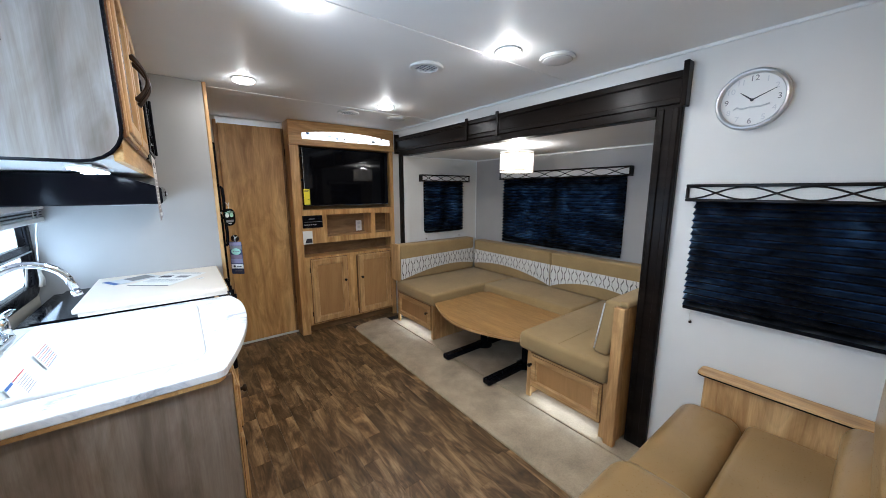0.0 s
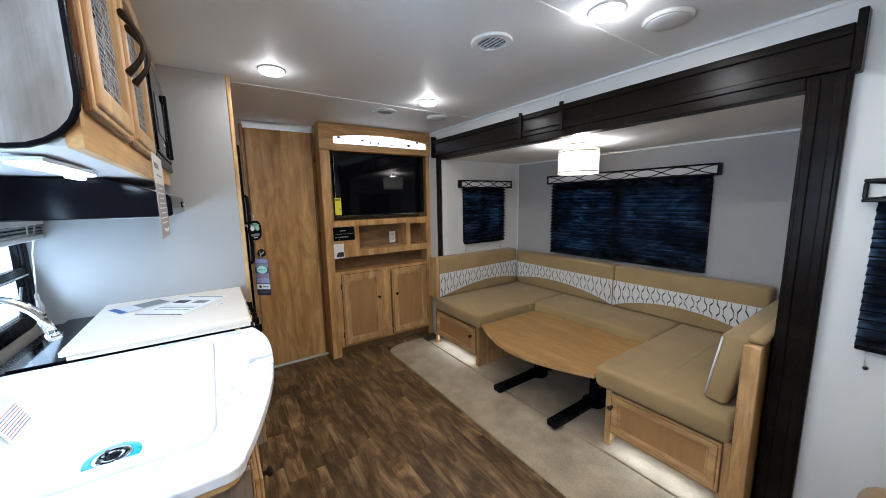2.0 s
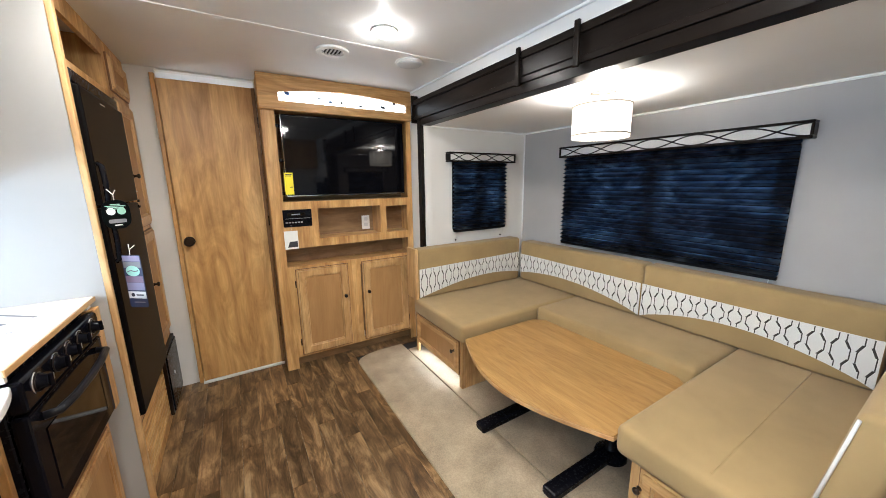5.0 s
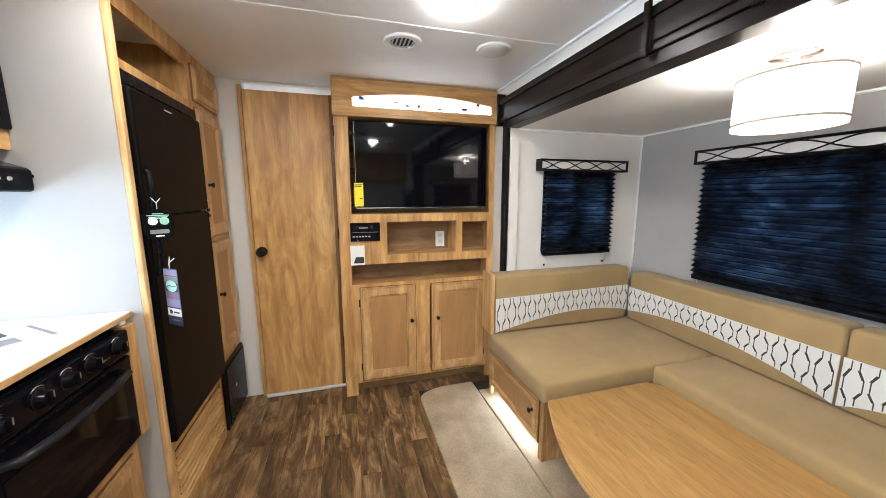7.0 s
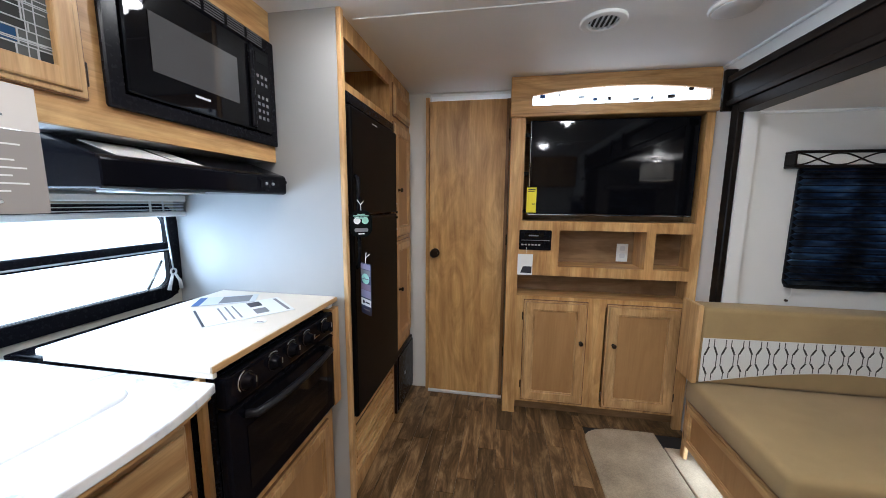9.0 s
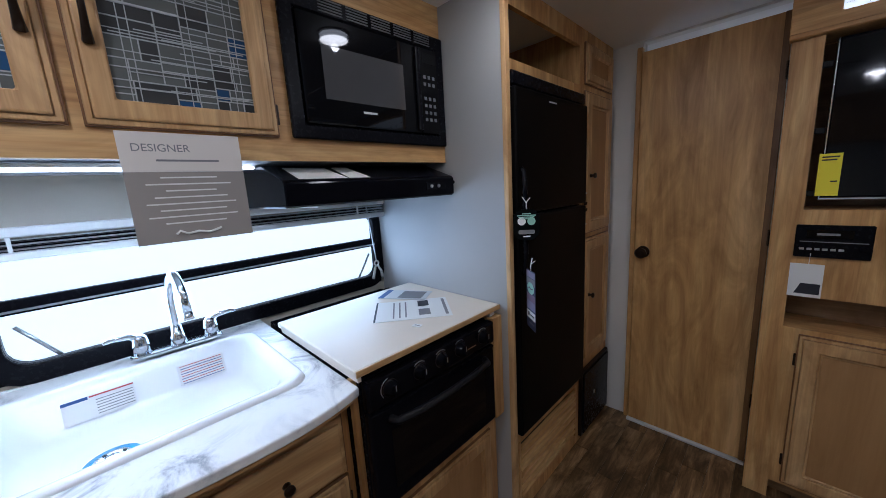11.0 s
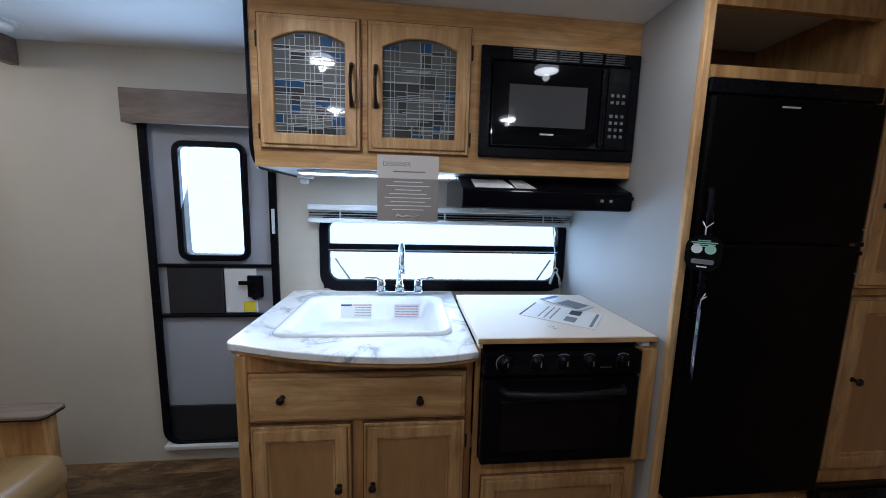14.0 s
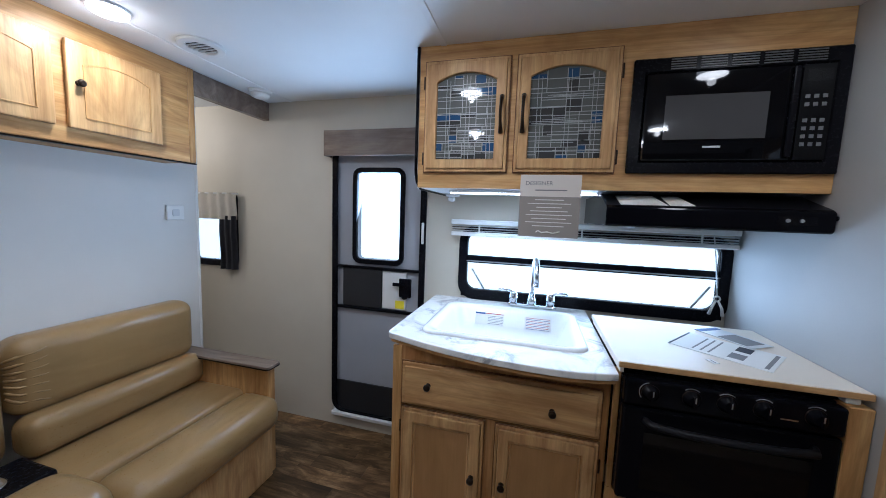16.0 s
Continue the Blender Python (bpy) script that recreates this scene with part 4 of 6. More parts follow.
o2, i2 = matched([(-0.42 + (x + 0.42) * 0.975, 2.39 + (y - 2.39) * 0.985) for x, y in outer], hole, (-0.42, 2.39))
part("build_up_strip", Shape().prism(o2, 0.8625, 0.8755, hole=i2), wood_y, t, "wooden build-up strip under the top")
solid("backsplash", Shape("x+", XW).box(1.96, 2.752, 0.9005, 0.905, 0.002, 0.012), marble_mat, "low white marbled upstand behind the sink", "backsplash")


def loft(shape, rings, close_last=True):
    vs = [[shape.bm.verts.new(shape.at(*p)) for p in r] for r in rings]
    for a, b in zip(vs, vs[1:]):
        for k in range(len(a)):
            f = shape.bm.faces.new((a[k], a[(k + 1) % len(a)], b[(k + 1) % len(b)], b[k]))
            f.smooth = True
    if close_last:
        shape.bm.faces.new(vs[-1])
    bmesh.ops.recalc_face_normals(shape.bm, faces=shape.bm.faces)
    return shape


x0, x1, y0, y1 = SINK
rings = [[(*p, z) for p in rounded(x0 + m, x1 - m2, y0 + m, y1 - m, r, 6)] for m, m2, r, z in (
    (0.014, 0.014, 0.05, 0.86), (0.0, 0.0, 0.055, 0.9005), (0.004, 0.004, 0.055, 0.909), (0.012, 0.012, 0.055, 0.912), (0.030, 0.030, 0.055, 0.908), (0.048, 0.048, 0.06, 0.890), (0.075, 0.072, 0.07, 0.825), (0.10, 0.095, 0.07, 0.805), (0.15, 0.14, 0.05, 0.800))]
t = thing("kitchen_sink", (-0.42, 2.39, 0.80), "white composite drop-in sink set in the worktop", "sink")
part("basin", loft(Shape(), rings), sink_mat, t)
dx, dy = -0.36, 2.30
part("drain_ring", Shape().turned((dx, dy, 0.8003), (0, 0, 1), [(0.052, 0), (0.052, 0.003), (0.038, 0.004)], 28), plain("blue_film", (0.02, 0.28, 0.5), 0.3, 0, 0.1, 60, 0), t, "blue protective film ring")
part("drain", Shape().turned((dx, dy, 0.8043), (0, 0, 1), [(0.037, 0), (0.034, 0.003), (0.020, 0.0035), (0.016, 0.001)], 28), steel, t, "steel drain")
for k in range(4):
    q = k * math.pi / 2 + 0.5
    part("drain_slot", Shape().turned((dx + 0.025 * math.cos(q), dy + 0.025 * math.sin(q), 0.8076), (0, 0, 1), [(0.005, 0), (0.005, 0.0008)], 10), black_matt, t)


def sloped_label(name, label, y0, y1, ink, bars):
    """A paper label stuck on the sloping back of the basin."""
    t = thing(name, (-0.55, (y0 + y1) / 2, 0.80), label, "label")
    s = Shape()
    lo, hi = (-0.568, 0.828), (-0.592, 0.884)
    q = [s.bm.verts.new(p) for p in ((lo[0] + 0.006, y0, lo[1]), (lo[0] + 0.006, y1, lo[1]), (hi[0] + 0.006, y1, hi[1]), (hi[0] + 0.006, y0, hi[1]))]
    q2 = [s.bm.verts.new(Vector(v.co) - Vector((0.0015, 0, 0))) for v in q]
    s.bm.faces.new(q), s.bm.faces.new(q2[::-1])
    for k in range(4):
        s.bm.faces.new((q[k], q2[k], q2[(k + 1) % 4], q[(k + 1) % 4]))
    part("paper", s, paper_mat, t)
    for a, b, c, d, m in bars:
        s = Shape()
        pts = []
        for u, v in ((a, c), (b, c), (b, d), (a, d)):
            f = v
            pts.append(s.bm.verts.new((lo[0] + (hi[0] - lo[0]) * f + 0.0072, y0 + (y1 - y0) * u, lo[1] + (hi[1] - lo[1]) * f)))
        s.bm.faces.new(pts)
        part("print", s, m, t)


sloped_label("sink_label", "white paper sink label with red and blue header", 2.22, 2.36, None, [(0.0, 0.35, 0.85, 0.98, ink_blue), (0.37, 1.0, 0.9, 0.96, ink_red)] + [(0.45, 0.98, 0.72 - 0.12 * k, 0.75 - 0.12 * k, ink_grey) for k in range(6)])
sloped_label("sink_label", "white paper sink label with blue striped print", 2.46, 2.58, None, [(0.05, 0.95, 0.9 - 0.12 * k, 0.93 - 0.12 * k, ink_blue if k % 2 else ink_red) for k in range(8)])

# faucet
t = thing("kitchen_faucet", (-0.66, 2.485, 0.90), "chrome two-handle faucet with high gooseneck spout", "faucet")
part("deck_plate", Shape().prism(rounded(-0.695, -0.645, 2.365, 2.605, 0.024), 0.9125, 0.928, 0.005, 2), steel, t)
part("spout_base", Shape().turned((-0.668, 2.485, 0.928), (0, 0, 1), [(0.022, 0), (0.022, 0.02), (0.016, 0.03), (0.013, 0.06)], 20), steel, t)
arc = [(-0.668, 2.485, 0.98 + 0.09 * k / 4) for k in range(5)]
arc += [(-0.668 + 0.095 - 0.095 * math.cos(q), 2.485 + 0.006 * q, 1.07 + 0.098 * math.sin(q)) for q in [math.pi * k / 14 for k in range(1, 13)]]
arc += [(arc[-1][0] + 0.012, arc[-1][1], arc[-1][2] - 0.045)]
part("spout", Shape().tube(arc, 0.011, 14), steel, t)
part("aerator", Shape().tube([arc[-1], (arc[-1][0] + 0.004, arc[-1][1], arc[-1][2] - 0.018)], 0.013, 14), steel, t)
for yy, way in ((2.395, -1), (2.575, 1)):
    h = part("handle", Shape().turned((-0.668, yy, 0.928), (0, 0, 1), [(0.021, 0), (0.020, 0.025), (0.017, 0.05), (0.010, 0.06)], 20), steel, t)
    part("lever", Shape().tube([(-0.668, yy, 0.978), (-0.664, yy + way * 0.025, 0.992), (-0.658, yy + way * 0.06, 0.996), (-0.655, yy + way * 0.078, 0.992)], 0.008, 10, taper=[1.2, 1.1, 0.9, 0.6]), steel, h)

# ---- range ----
t = thing("range_base_cabinet", (-0.4, 3.04, 0), "maple cabinet base under the range with a panel door", "cabinet")
s = Shape("x+", FR)
slab_with_holes(s, 2.752, PAN - 0.002, 0.0, 0.50, -0.018, 0, [(2.80, 3.30, 0.02, 0.07)])
part("face_frame", s, wood_z, t)
part("side_stile", Shape("x+", FR).box(3.297, PAN - 0.002, 0.501, 0.90, -0.018, 0.045, 0.002), wood_z, t)
part("side_stile", Shape("x+", FR).box(2.752, 2.768, 0.501, 0.90, -0.018, 0, 0.001), wood_z, t)
frame_door(t, "x+", FR, 2.785, 3.30, 0.10, 0.435, None, None)
t = thing("gas_range", (-0.4, 3.03, 0.502), "black built-in gas range with oven and control knobs", "oven")
RX = -0.05
part("body", Shape().box(XW + 0.06, RX - 0.002, 2.770, 3.293, 0.502, 0.898, 0.003), black_satin, t)
part("cooktop", Shape().box(-0.66, -0.06, 2.766, 3.31, 0.899, 0.906, 0.002), black_gloss, t)
d = part("oven_door", Shape("x+", RX).box(2.768, 3.295, 0.508, 0.808, 0.001, 0.032, 0.008, 2), black_gloss, t)
part("oven_glass", Shape("x+", RX + 0.032).box(2.83, 3.235, 0.555, 0.735, 0.0005, 0.002), screen_mat, d)
part("oven_handle", Shape("x+", RX + 0.032).tube([(2.83, 0.772, 0.0), (2.84, 0.772, 0.026), (2.92, 0.768, 0.034), (3.03, 0.766, 0.036), (3.14, 0.768, 0.034), (3.225, 0.772, 0.026), (3.235, 0.772, 0.0)], 0.011, 10), handle_grey, d, "dark grey bow handle")
part("control_panel", Shape("x+", RX).box(2.768, 3.295, 0.815, 0.896, 0.001, 0.036, 0.008, 2), black_gloss, t)
part("name_bar", Shape("x+", RX + 0.036).box(3.15, 3.19, 0.842, 0.846, 0.0002, 0.001), steel, t)
part("trim_line", Shape("x+", RX + 0.032).box(2.775, 3.29, 0.800, 0.803, 0.0005, 0.0018), black_satin, d)
for yy in (2.835, 2.94, 3.025, 3.11, 3.225):
    k = part("knob", Shape("x+", RX + 0.036).turned((yy, 0.862, 0), (0, 0, 1), [(0.023, 0), (0.023, 0.006), (0.018, 0.009), (0.016, 0.020), (0.012, 0.022)], 20), black_gloss, t)
    part("collar", Shape("x+", RX + 0.036).prism([(yy + 0.0245 * math.cos(q * math.tau / 24), 0.862 + 0.0245 * math.sin(q * math.tau / 24)) for q in range(24)], 0.0004, 0.004, 0.001, 1, hole=[(yy + 0.0215 * math.cos(q * math.tau / 24), 0.862 + 0.0215 * math.sin(q * math.tau / 24)) for q in range(24)]), bronze, k)
    part("grip", Shape("x+", RX + 0.052).box(yy - 0.0045, yy + 0.0045, 0.845, 0.879, 0.004, 0.013, 0.003, 2), black_gloss, k)
    part("pointer", Shape("x+", RX + 0.065).box(yy - 0.0016, yy + 0.0016, 0.862, 0.878, 0.0003, 0.001), aluminium, k, "bright pointer mark")
    # pale arc put round the knob as the collar's painted highlight
    part("collar_glint", Shape("x+", RX + 0.036).tube([(yy + 0.029 * math.cos(radians(q)), 0.862 + 0.029 * math.sin(radians(q)), 0.0008) for q in (range(100, 221, 15) if yy < 2.9 else range(50, 131, 20))], 0.0014, 5), aluminium, k, "pale arc drawn as a collar highlight")
t = thing("stove_cover", (-0.28, 3.03, 0.907), "cream laminate stove cover board on the range", "stove cover")
part("board", Shape().box(-0.545, -0.028, 2.748, PAN - 0.003, 0.921, 0.940, 0.003), laminate, t)
part("edge_band", Shape().box(-0.0275, -0.024, 2.749, PAN - 0.004, 0.922, 0.939, 0.001), pale_y, t)
part("skirt", Shape().box(-0.53, -0.03, 2.7535, 2.764, 0.9065, 0.9205), laminate, t)
part("skirt", Shape().box(-0.53, -0.512, 2.773, 3.30, 0.907, 0.9205), laminate, t)
solid("cover_bracket", Shape("x+", FR).box(3.298, 3.33, 0.902, 0.922, 0.001, 0.03, 0.003), white_plastic, "small white plastic bracket beside the range", "bracket")


def flat_sheet(name, x, y, z, w, h, turn, label, marks, material=None, thick=0.0015):
    """A sheet of paper lying flat, with printed blocks (in parts of its width and height)."""
    t = thing(name, (x, y, z), label, "leaflet")
    ca, sa = math.cos(radians(turn)), math.sin(radians(turn))

    def put(a, b, c, d, z0, z1, m, n):
        s = Shape()
        out = []
        for u, v in ((a, c), (b, c), (b, d), (a, d)):
            px, py = (u - 0.5) * w, (v - 0.5) * h
            out.append((x + ca * px - sa * py, y + sa * px + ca * py))
        part(n, s.prism(out, z0, z1), m, t)
    put(0, 1, 0, 1, z, z + thick, material or paper_mat, "sheet")
    for a, b, c, d, m in marks:
        put(a, b, c, d, z + thick + 0.0002, z + thick + 0.0006, m, "print")


flat_sheet("leaflet", -0.25, 3.12, 0.9405, 0.20, 0.27, -38, "white printed leaflet lying on the stove cover", [(0.08, 0.92, 0.92, 0.96, ink_grey), (0.1, 0.4, 0.58, 0.73, ink_dark), (0.55, 0.85, 0.58, 0.73, ink_grey), (0.1, 0.9, 0.4, 0.42, ink_grey), (0.1, 0.9, 0.32, 0.34, ink_grey), (0.1, 0.9, 0.24, 0.26, ink_grey), (0.0, 1.0, 0.0, 0.025, ink_dark)])
flat_sheet("leaflet", -0.40, 3.21, 0.9425, 0.11, 0.20, -60, "coloured booklet lying under a leaflet", [(0.0, 1.0, 0.0, 0.12, ink_blue), (0.1, 0.9, 0.4, 0.9, ink_grey)], shade_plastic)
flat_sheet("paper_scrap", -0.12, 3.03, 0.9405, 0.03, 0.02, 20, "small torn paper scrap on the stove cover", [(0.2, 0.8, 0.4, 0.6, ink_grey)])

# ---- upper cabinets ----
UX = -0.262
t = thing("upper_cabinet", (-0.5, 2.67, 1.462), "maple upper kitchen cabinet with two art-glass doors", "cabinet")
s = Shape("x+", UX)
slab_with_holes(s, 2.006, PAN - 0.002, 1.466, CEIL - 0.001, -0.018, 0, [(2.055, 2.34, 1.55, 1.925), (2.40, 2.71, 1.55, 1.925), (2.785, 3.34, 1.54, 1.885)])
part("face_frame", s, wood_y, t)
prof = [(XW + 0.002, 1.466), (XW + 0.002, CEIL - 0.001), (UX + 0.001, CEIL - 0.001)]
prof += [(UX + 0.001 - 0.075 + 0.075 * math.cos(radians(a)), 1.541 - 0.075 * math.sin(radians(a))) for a in range(0, 91, 15)]
part("end_panel", Shape("y-", 2.005).prism(prof, 0.0, 0.014), drift, t, "greyish driftwood end panel")
edge = [(u, v) for u, v in prof[2:]] + [(XW + 0.002, 1.466)]
part("edge_trim", Shape("y-", 2.005).tube([(u, v, 0.008) for u, v in edge], 0.0065, 8), black_satin, t, "black edge trim")
part("bottom_board", Shape().box(XW + 0.002, UX - 0.019, 2.006, 2.755, 1.468, 1.480), shade_plastic, t)
part("bottom_board", Shape().box(XW + 0.002, UX - 0.019, 2.756, PAN - 0.002, 1.468, 1.480), shade_plastic, t)
part("divider", Shape().box(XW + 0.002, UX - 0.019, 2.748, 2.764, 1.481, CEIL - 0.001), shaded_veneer, t)
part("back_board", Shape().box(XW + 0.002, XW + 0.012, 2.006, 2.747, 1.481, CEIL - 0.001), shaded_veneer, t)
part("shelf", Shape().box(XW + 0.013, UX - 0.03, 2.007, 2.747, 1.70, 1.715), shaded_veneer, t)


def art_door(u0, u1, pull_u, hinge_u, seed):
    v0, v1, st, arch = 1.528, 1.945, 0.048, 0.032
    d = frame_door(t, "x+", UX, u0, u1, v0, v1, None, [(hinge_u, 1.58), (hinge_u, 1.87)], st, pale_z, "none", arch, 0.02, (pull_u, 1.735))
    a0, a1, b0, b1 = u0 + st - 0.004, u1 - st + 0.004, v0 + st - 0.004, v1 - st + 0.004
    rnd = random.Random(seed)
    grow = arched(a0, a1, b0, b1 - arch, arch)
    part("glass", Shape("x+", UX).prism(grow, 0.004, 0.007), art_clear, d, "smoked mosaic art glass")

    def top(u):
        return b1 - arch + arch * (1 - (2 * (u - a0) / (a1 - a0) - 1) ** 2) - 0.008
    cells = []

    def split(p, q, r, w, depth):
        if depth == 0 or (q - p < 0.04 and w - r < 0.03):
            cells.append((p, q, r, w))
            return
        if (q - p) * 0.5 > (w - r):
            m = p + (q - p) * rnd.uniform(0.3, 0.7)
            split(p, m, r, w, depth - 1), split(m, q, r, w, depth - 1)
        else:
            m = r + (w - r) * rnd.uniform(0.3, 0.7)
            split(p, q, r, m, depth - 1), split(p, q, m, w, depth - 1)
    split(a0, a1, b0, b1 - 0.012, 6)
    lines = Shape("x+", UX)
    for p, q, r, w in cells:
        w2 = min(w, top((p + q) / 2))
        if w2 - r < 0.008:
            continue
        for a, b, c, e in ((p, p + 0.0022, r, w2), (p, q, r, r + 0.0022)):
            lines.box(a, b, c, e, 0.0072, 0.0082)
        roll = rnd.random()
        if roll < 0.34:
            part("glass_tile", Shape("x+", UX).box(p + 0.003, q - 0.001, r + 0.003, w2 - 0.001, 0.0071, 0.0078), art_blue if roll < 0.075 else art_dark, d)
    for u in (a0 + (a1 - a0) * rnd.uniform(0.1, 0.25), a0 + (a1 - a0) * 0.5, a0 + (a1 - a0) * rnd.uniform(0.75, 0.9)):
        for k in (0, 0.014):
            lines.box(u + k, u + k + 0.0018, b0 + 0.002, top(u) - 0.004 - 0.3 * k, 0.0091, 0.0096)
    for k in range(7):
        vv = b0 + 0.01 + (b1 - arch - 0.03 - b0) * (k + rnd.uniform(0.2, 0.8)) / 7
        lines.box(a0 + 0.002, a1 - 0.002, vv, vv + 0.002, 0.0097, 0.0101)
    for k in range(14):
        vv = b0 + (b1 - 0.03 - b0) * rnd.random()
        pu = a0 + (a1 - a0) * rnd.uniform(0, 0.5)
        lines.box(pu, min(a1, pu + rnd.uniform(0.08, 0.18)), vv, vv + 0.002, 0.0083, 0.009)
    ln = part("leading", lines, art_frost, d, "pale frosted line pattern")
    tagged(ln, kind="stuff")


art_door(2.034, 2.358, 2.333, 2.029, 3)
art_door(2.386, 2.730, 2.412, 2.735, 8)
part("monitor_panel", Shape("y-", 1.991).box(-0.70, -0.415, 1.69, 1.93, 0.0005, 0.006, 0.002), black_gloss, t, "black tank monitor panel")
for r in range(4):
    for c in range(4):
        part("button", Shape("y-", 1.985).box(-0.66 + c * 0.06, -0.625 + c * 0.06, 1.715 + r * 0.05, 1.735 + r * 0.05, 0.0005, 0.002, 0.0005), black_satin if (r + c) % 4 else blue_glow, t)
part("rating_label", Shape("y-", 1.991).box(-0.60, -0.452, 1.527, 1.57, 0.0005, 0.0015), ink_dark, t)
for k in range(3):
    part("label_line", Shape("y-", 1.9895).box(-0.58, -0.47, 1.537 + k * 0.01, 1.540 + k * 0.01, 0.0001, 0.0005), ink_grey, t)

t = thing("undercabinet_light", (-0.33, 2.3, 1.452), "slim white led strip light under the cabinet, lit", "light")
part("housing", Shape().box(-0.385, -0.335, 2.12, 2.45, 1.455, 1.4635, 0.002), white_plastic, t)
part("diffuser", Shape().box(-0.382, -0.338, 2.125, 2.445, 1.450, 1.4548, 0.001), strip_glow, t)
t = thing("undercabinet_light", (-0.42, 2.66, 1.456), "short white led light under the cabinet, lit", "light")
part("diffuser", Shape().box(-0.43, -0.41, 2.60, 2.71, 1.456, 1.4635, 0.001), strip_glow, t)
t = thing("towel_holder", (-0.575, 2.08, 1.43), "white plastic paper towel holder under the cabinet", "towel holder")
part("arm", Shape().prism([(-0.60, 2.05), (-0.545, 2.05), (-0.545, 2.08), (-0.565, 2.11), (-0.60, 2.11)], 1.448, 1.4635, 0.006, 2), white_plastic, t)
part("clip", Shape().box(-0.595, -0.555, 2.06, 2.09, 1.425, 1.4475, 0.008, 2), white_plastic, t)

# hanging show card
t = thing("hanging_card", (-0.25, 2.54, 1.29), "two-tone cream and taupe printed card hanging down", "card")
HX = -0.227
part("card", Shape("x+", HX).box(2.418, 2.628, 1.291, 1.437, 0, 0.001), ink_taupe, t)
part("header", Shape("x+", HX).box(2.418, 2.628, 1.4375, 1.515, 0, 0.001), plain("cream_print", (0.70, 0.65, 0.6), 0.5, 0, 0.03, 60, 0), t)
for k, w in enumerate((0.05, 0.075, 0.045, 0.065, 0.08, 0.06, 0.08, 0.055)):
    part("text_line", Shape("x+", HX + 0.001).box(2.523 - w, 2.523 + w, 1.424 - k * 0.0135, 1.427 - k * 0.0135, 0.0001, 0.0005), white_plastic, t)
part("text_line", Shape("x+", HX + 0.001).box(2.472, 2.582, 1.458, 1.462, 0.0001, 0.0005), ink_grey, t)
part("emblem", Shape("x+", HX + 0.001).tube([(2.482, 1.307, 0.0012), (2.489, 1.314, 0.0012), (2.502, 1.307, 0.0012), (2.522, 1.310, 0.0012), (2.542, 1.306, 0.0012), (2.565, 1.313, 0.0012)], 0.0025, 6), white_plastic, t)


def lettering(body, face_matrix, size, material, parent, name="lettering"):
    """Raised printing in the built-in letter shapes."""
    cu = bpy.data.curves.new(name, "FONT")
    cu.body, cu.size, cu.extrude, cu.align_x, cu.align_y = body, size, 0.0002, "CENTER", "CENTER"
    tmp = bpy.data.objects.new(name, cu)
    scene.collection.objects.link(tmp)
    me = bpy.data.meshes.new_from_object(tmp.evaluated_get(bpy.context.evaluated_depsgraph_get()))
    bpy.data.objects.remove(tmp)
    root = parent
    while root.parent:
        root = root.parent
    me.transform(Matrix.Translation(-Vector(root.location)) @ face_matrix)
    me.materials.clear()
    me.materials.append(material)
    ob = new(name, me)
    ob.parent = parent
    return ob


lettering("DESIGNER", pose(HX + 0.0013, 2.484, 1.484, 90, 0, 90), 0.021, ink_grey, t)

# ---- microwave and hood ----
t = thing("microwave", (-0.5, 3.05, 1.505), "black built-in microwave oven with trim kit", "microwave")
MX = UX
o, i = matched(rect(2.768, PAN - 0.004, 1.524, 1.897), rect(2.806, 3.312, 1.562, 1.85), (3.06, 1.70))
part("trim_frame", Shape("x+", MX).prism(o, 0.001, 0.016, 0.004, 1, hole=i), black_satin, t)
part("body", Shape().box(XW + 0.03, MX + 0.004, 2.788, 3.33, 1.545, 1.88), black_satin, t)
d = part("door", Shape("x+", MX).box(2.809, 3.222, 1.565, 1.847, 0.005, 0.022, 0.004, 1), mirror_black, t)
part("door_window", Shape("x+", MX + 0.022).box(2.868, 3.15, 1.632, 1.772, 0.0005, 0.002), plain("microwave_mesh_glass", (0.06, 0.06, 0.062), 0.04, 0, 0.1, 300, 0.0), d, "grey meshed window")
part("name_bar", Shape("x+", MX + 0.022).box(2.985, 3.035, 1.605, 1.611, 0.0003, 0.001), shade_plastic, d)
part("handle", Shape("x+", MX + 0.022).box(3.20, 3.218, 1.572, 1.84, 0.0005, 0.012, 0.004, 2), black_satin, d)
cp = part("control_panel", Shape("x+", MX).box(3.225, 3.309, 1.565, 1.847, 0.005, 0.022, 0.003), mirror_black, t)
part("display", Shape("x+", MX + 0.022).box(3.238, 3.30, 1.797, 1.83, 0.0003, 0.001), screen_mat, cp)
key_mat = plain("dim_key_print", (0.13, 0.13, 0.135), 0.4, 0, 0.1, 60, 0)
for r in range(7):
    if r == 4:
        continue
    for c in range(3):
        part("key", Shape("x+", MX + 0.022).box(3.239 + c * 0.021, 3.251 + c * 0.021, 1.606 + r * 0.0235, 1.617 + r * 0.0235, 0.0003, 0.0012, 0.0004), key_mat, cp)
for c in range(5):
    for r in range(5):
        a = 2.875 + c * 0.084
        part("vent_slot", Shape("x+", MX + 0.016).box(a, a + 0.072, 1.857 + r * 0.0075, 1.8605 + r * 0.0075, 0.0003, 0.003, 0.001), plain("grey_vent", (0.12, 0.12, 0.125), 0.35) if not (c or r) else bpy.data.materials["grey_vent"], t)

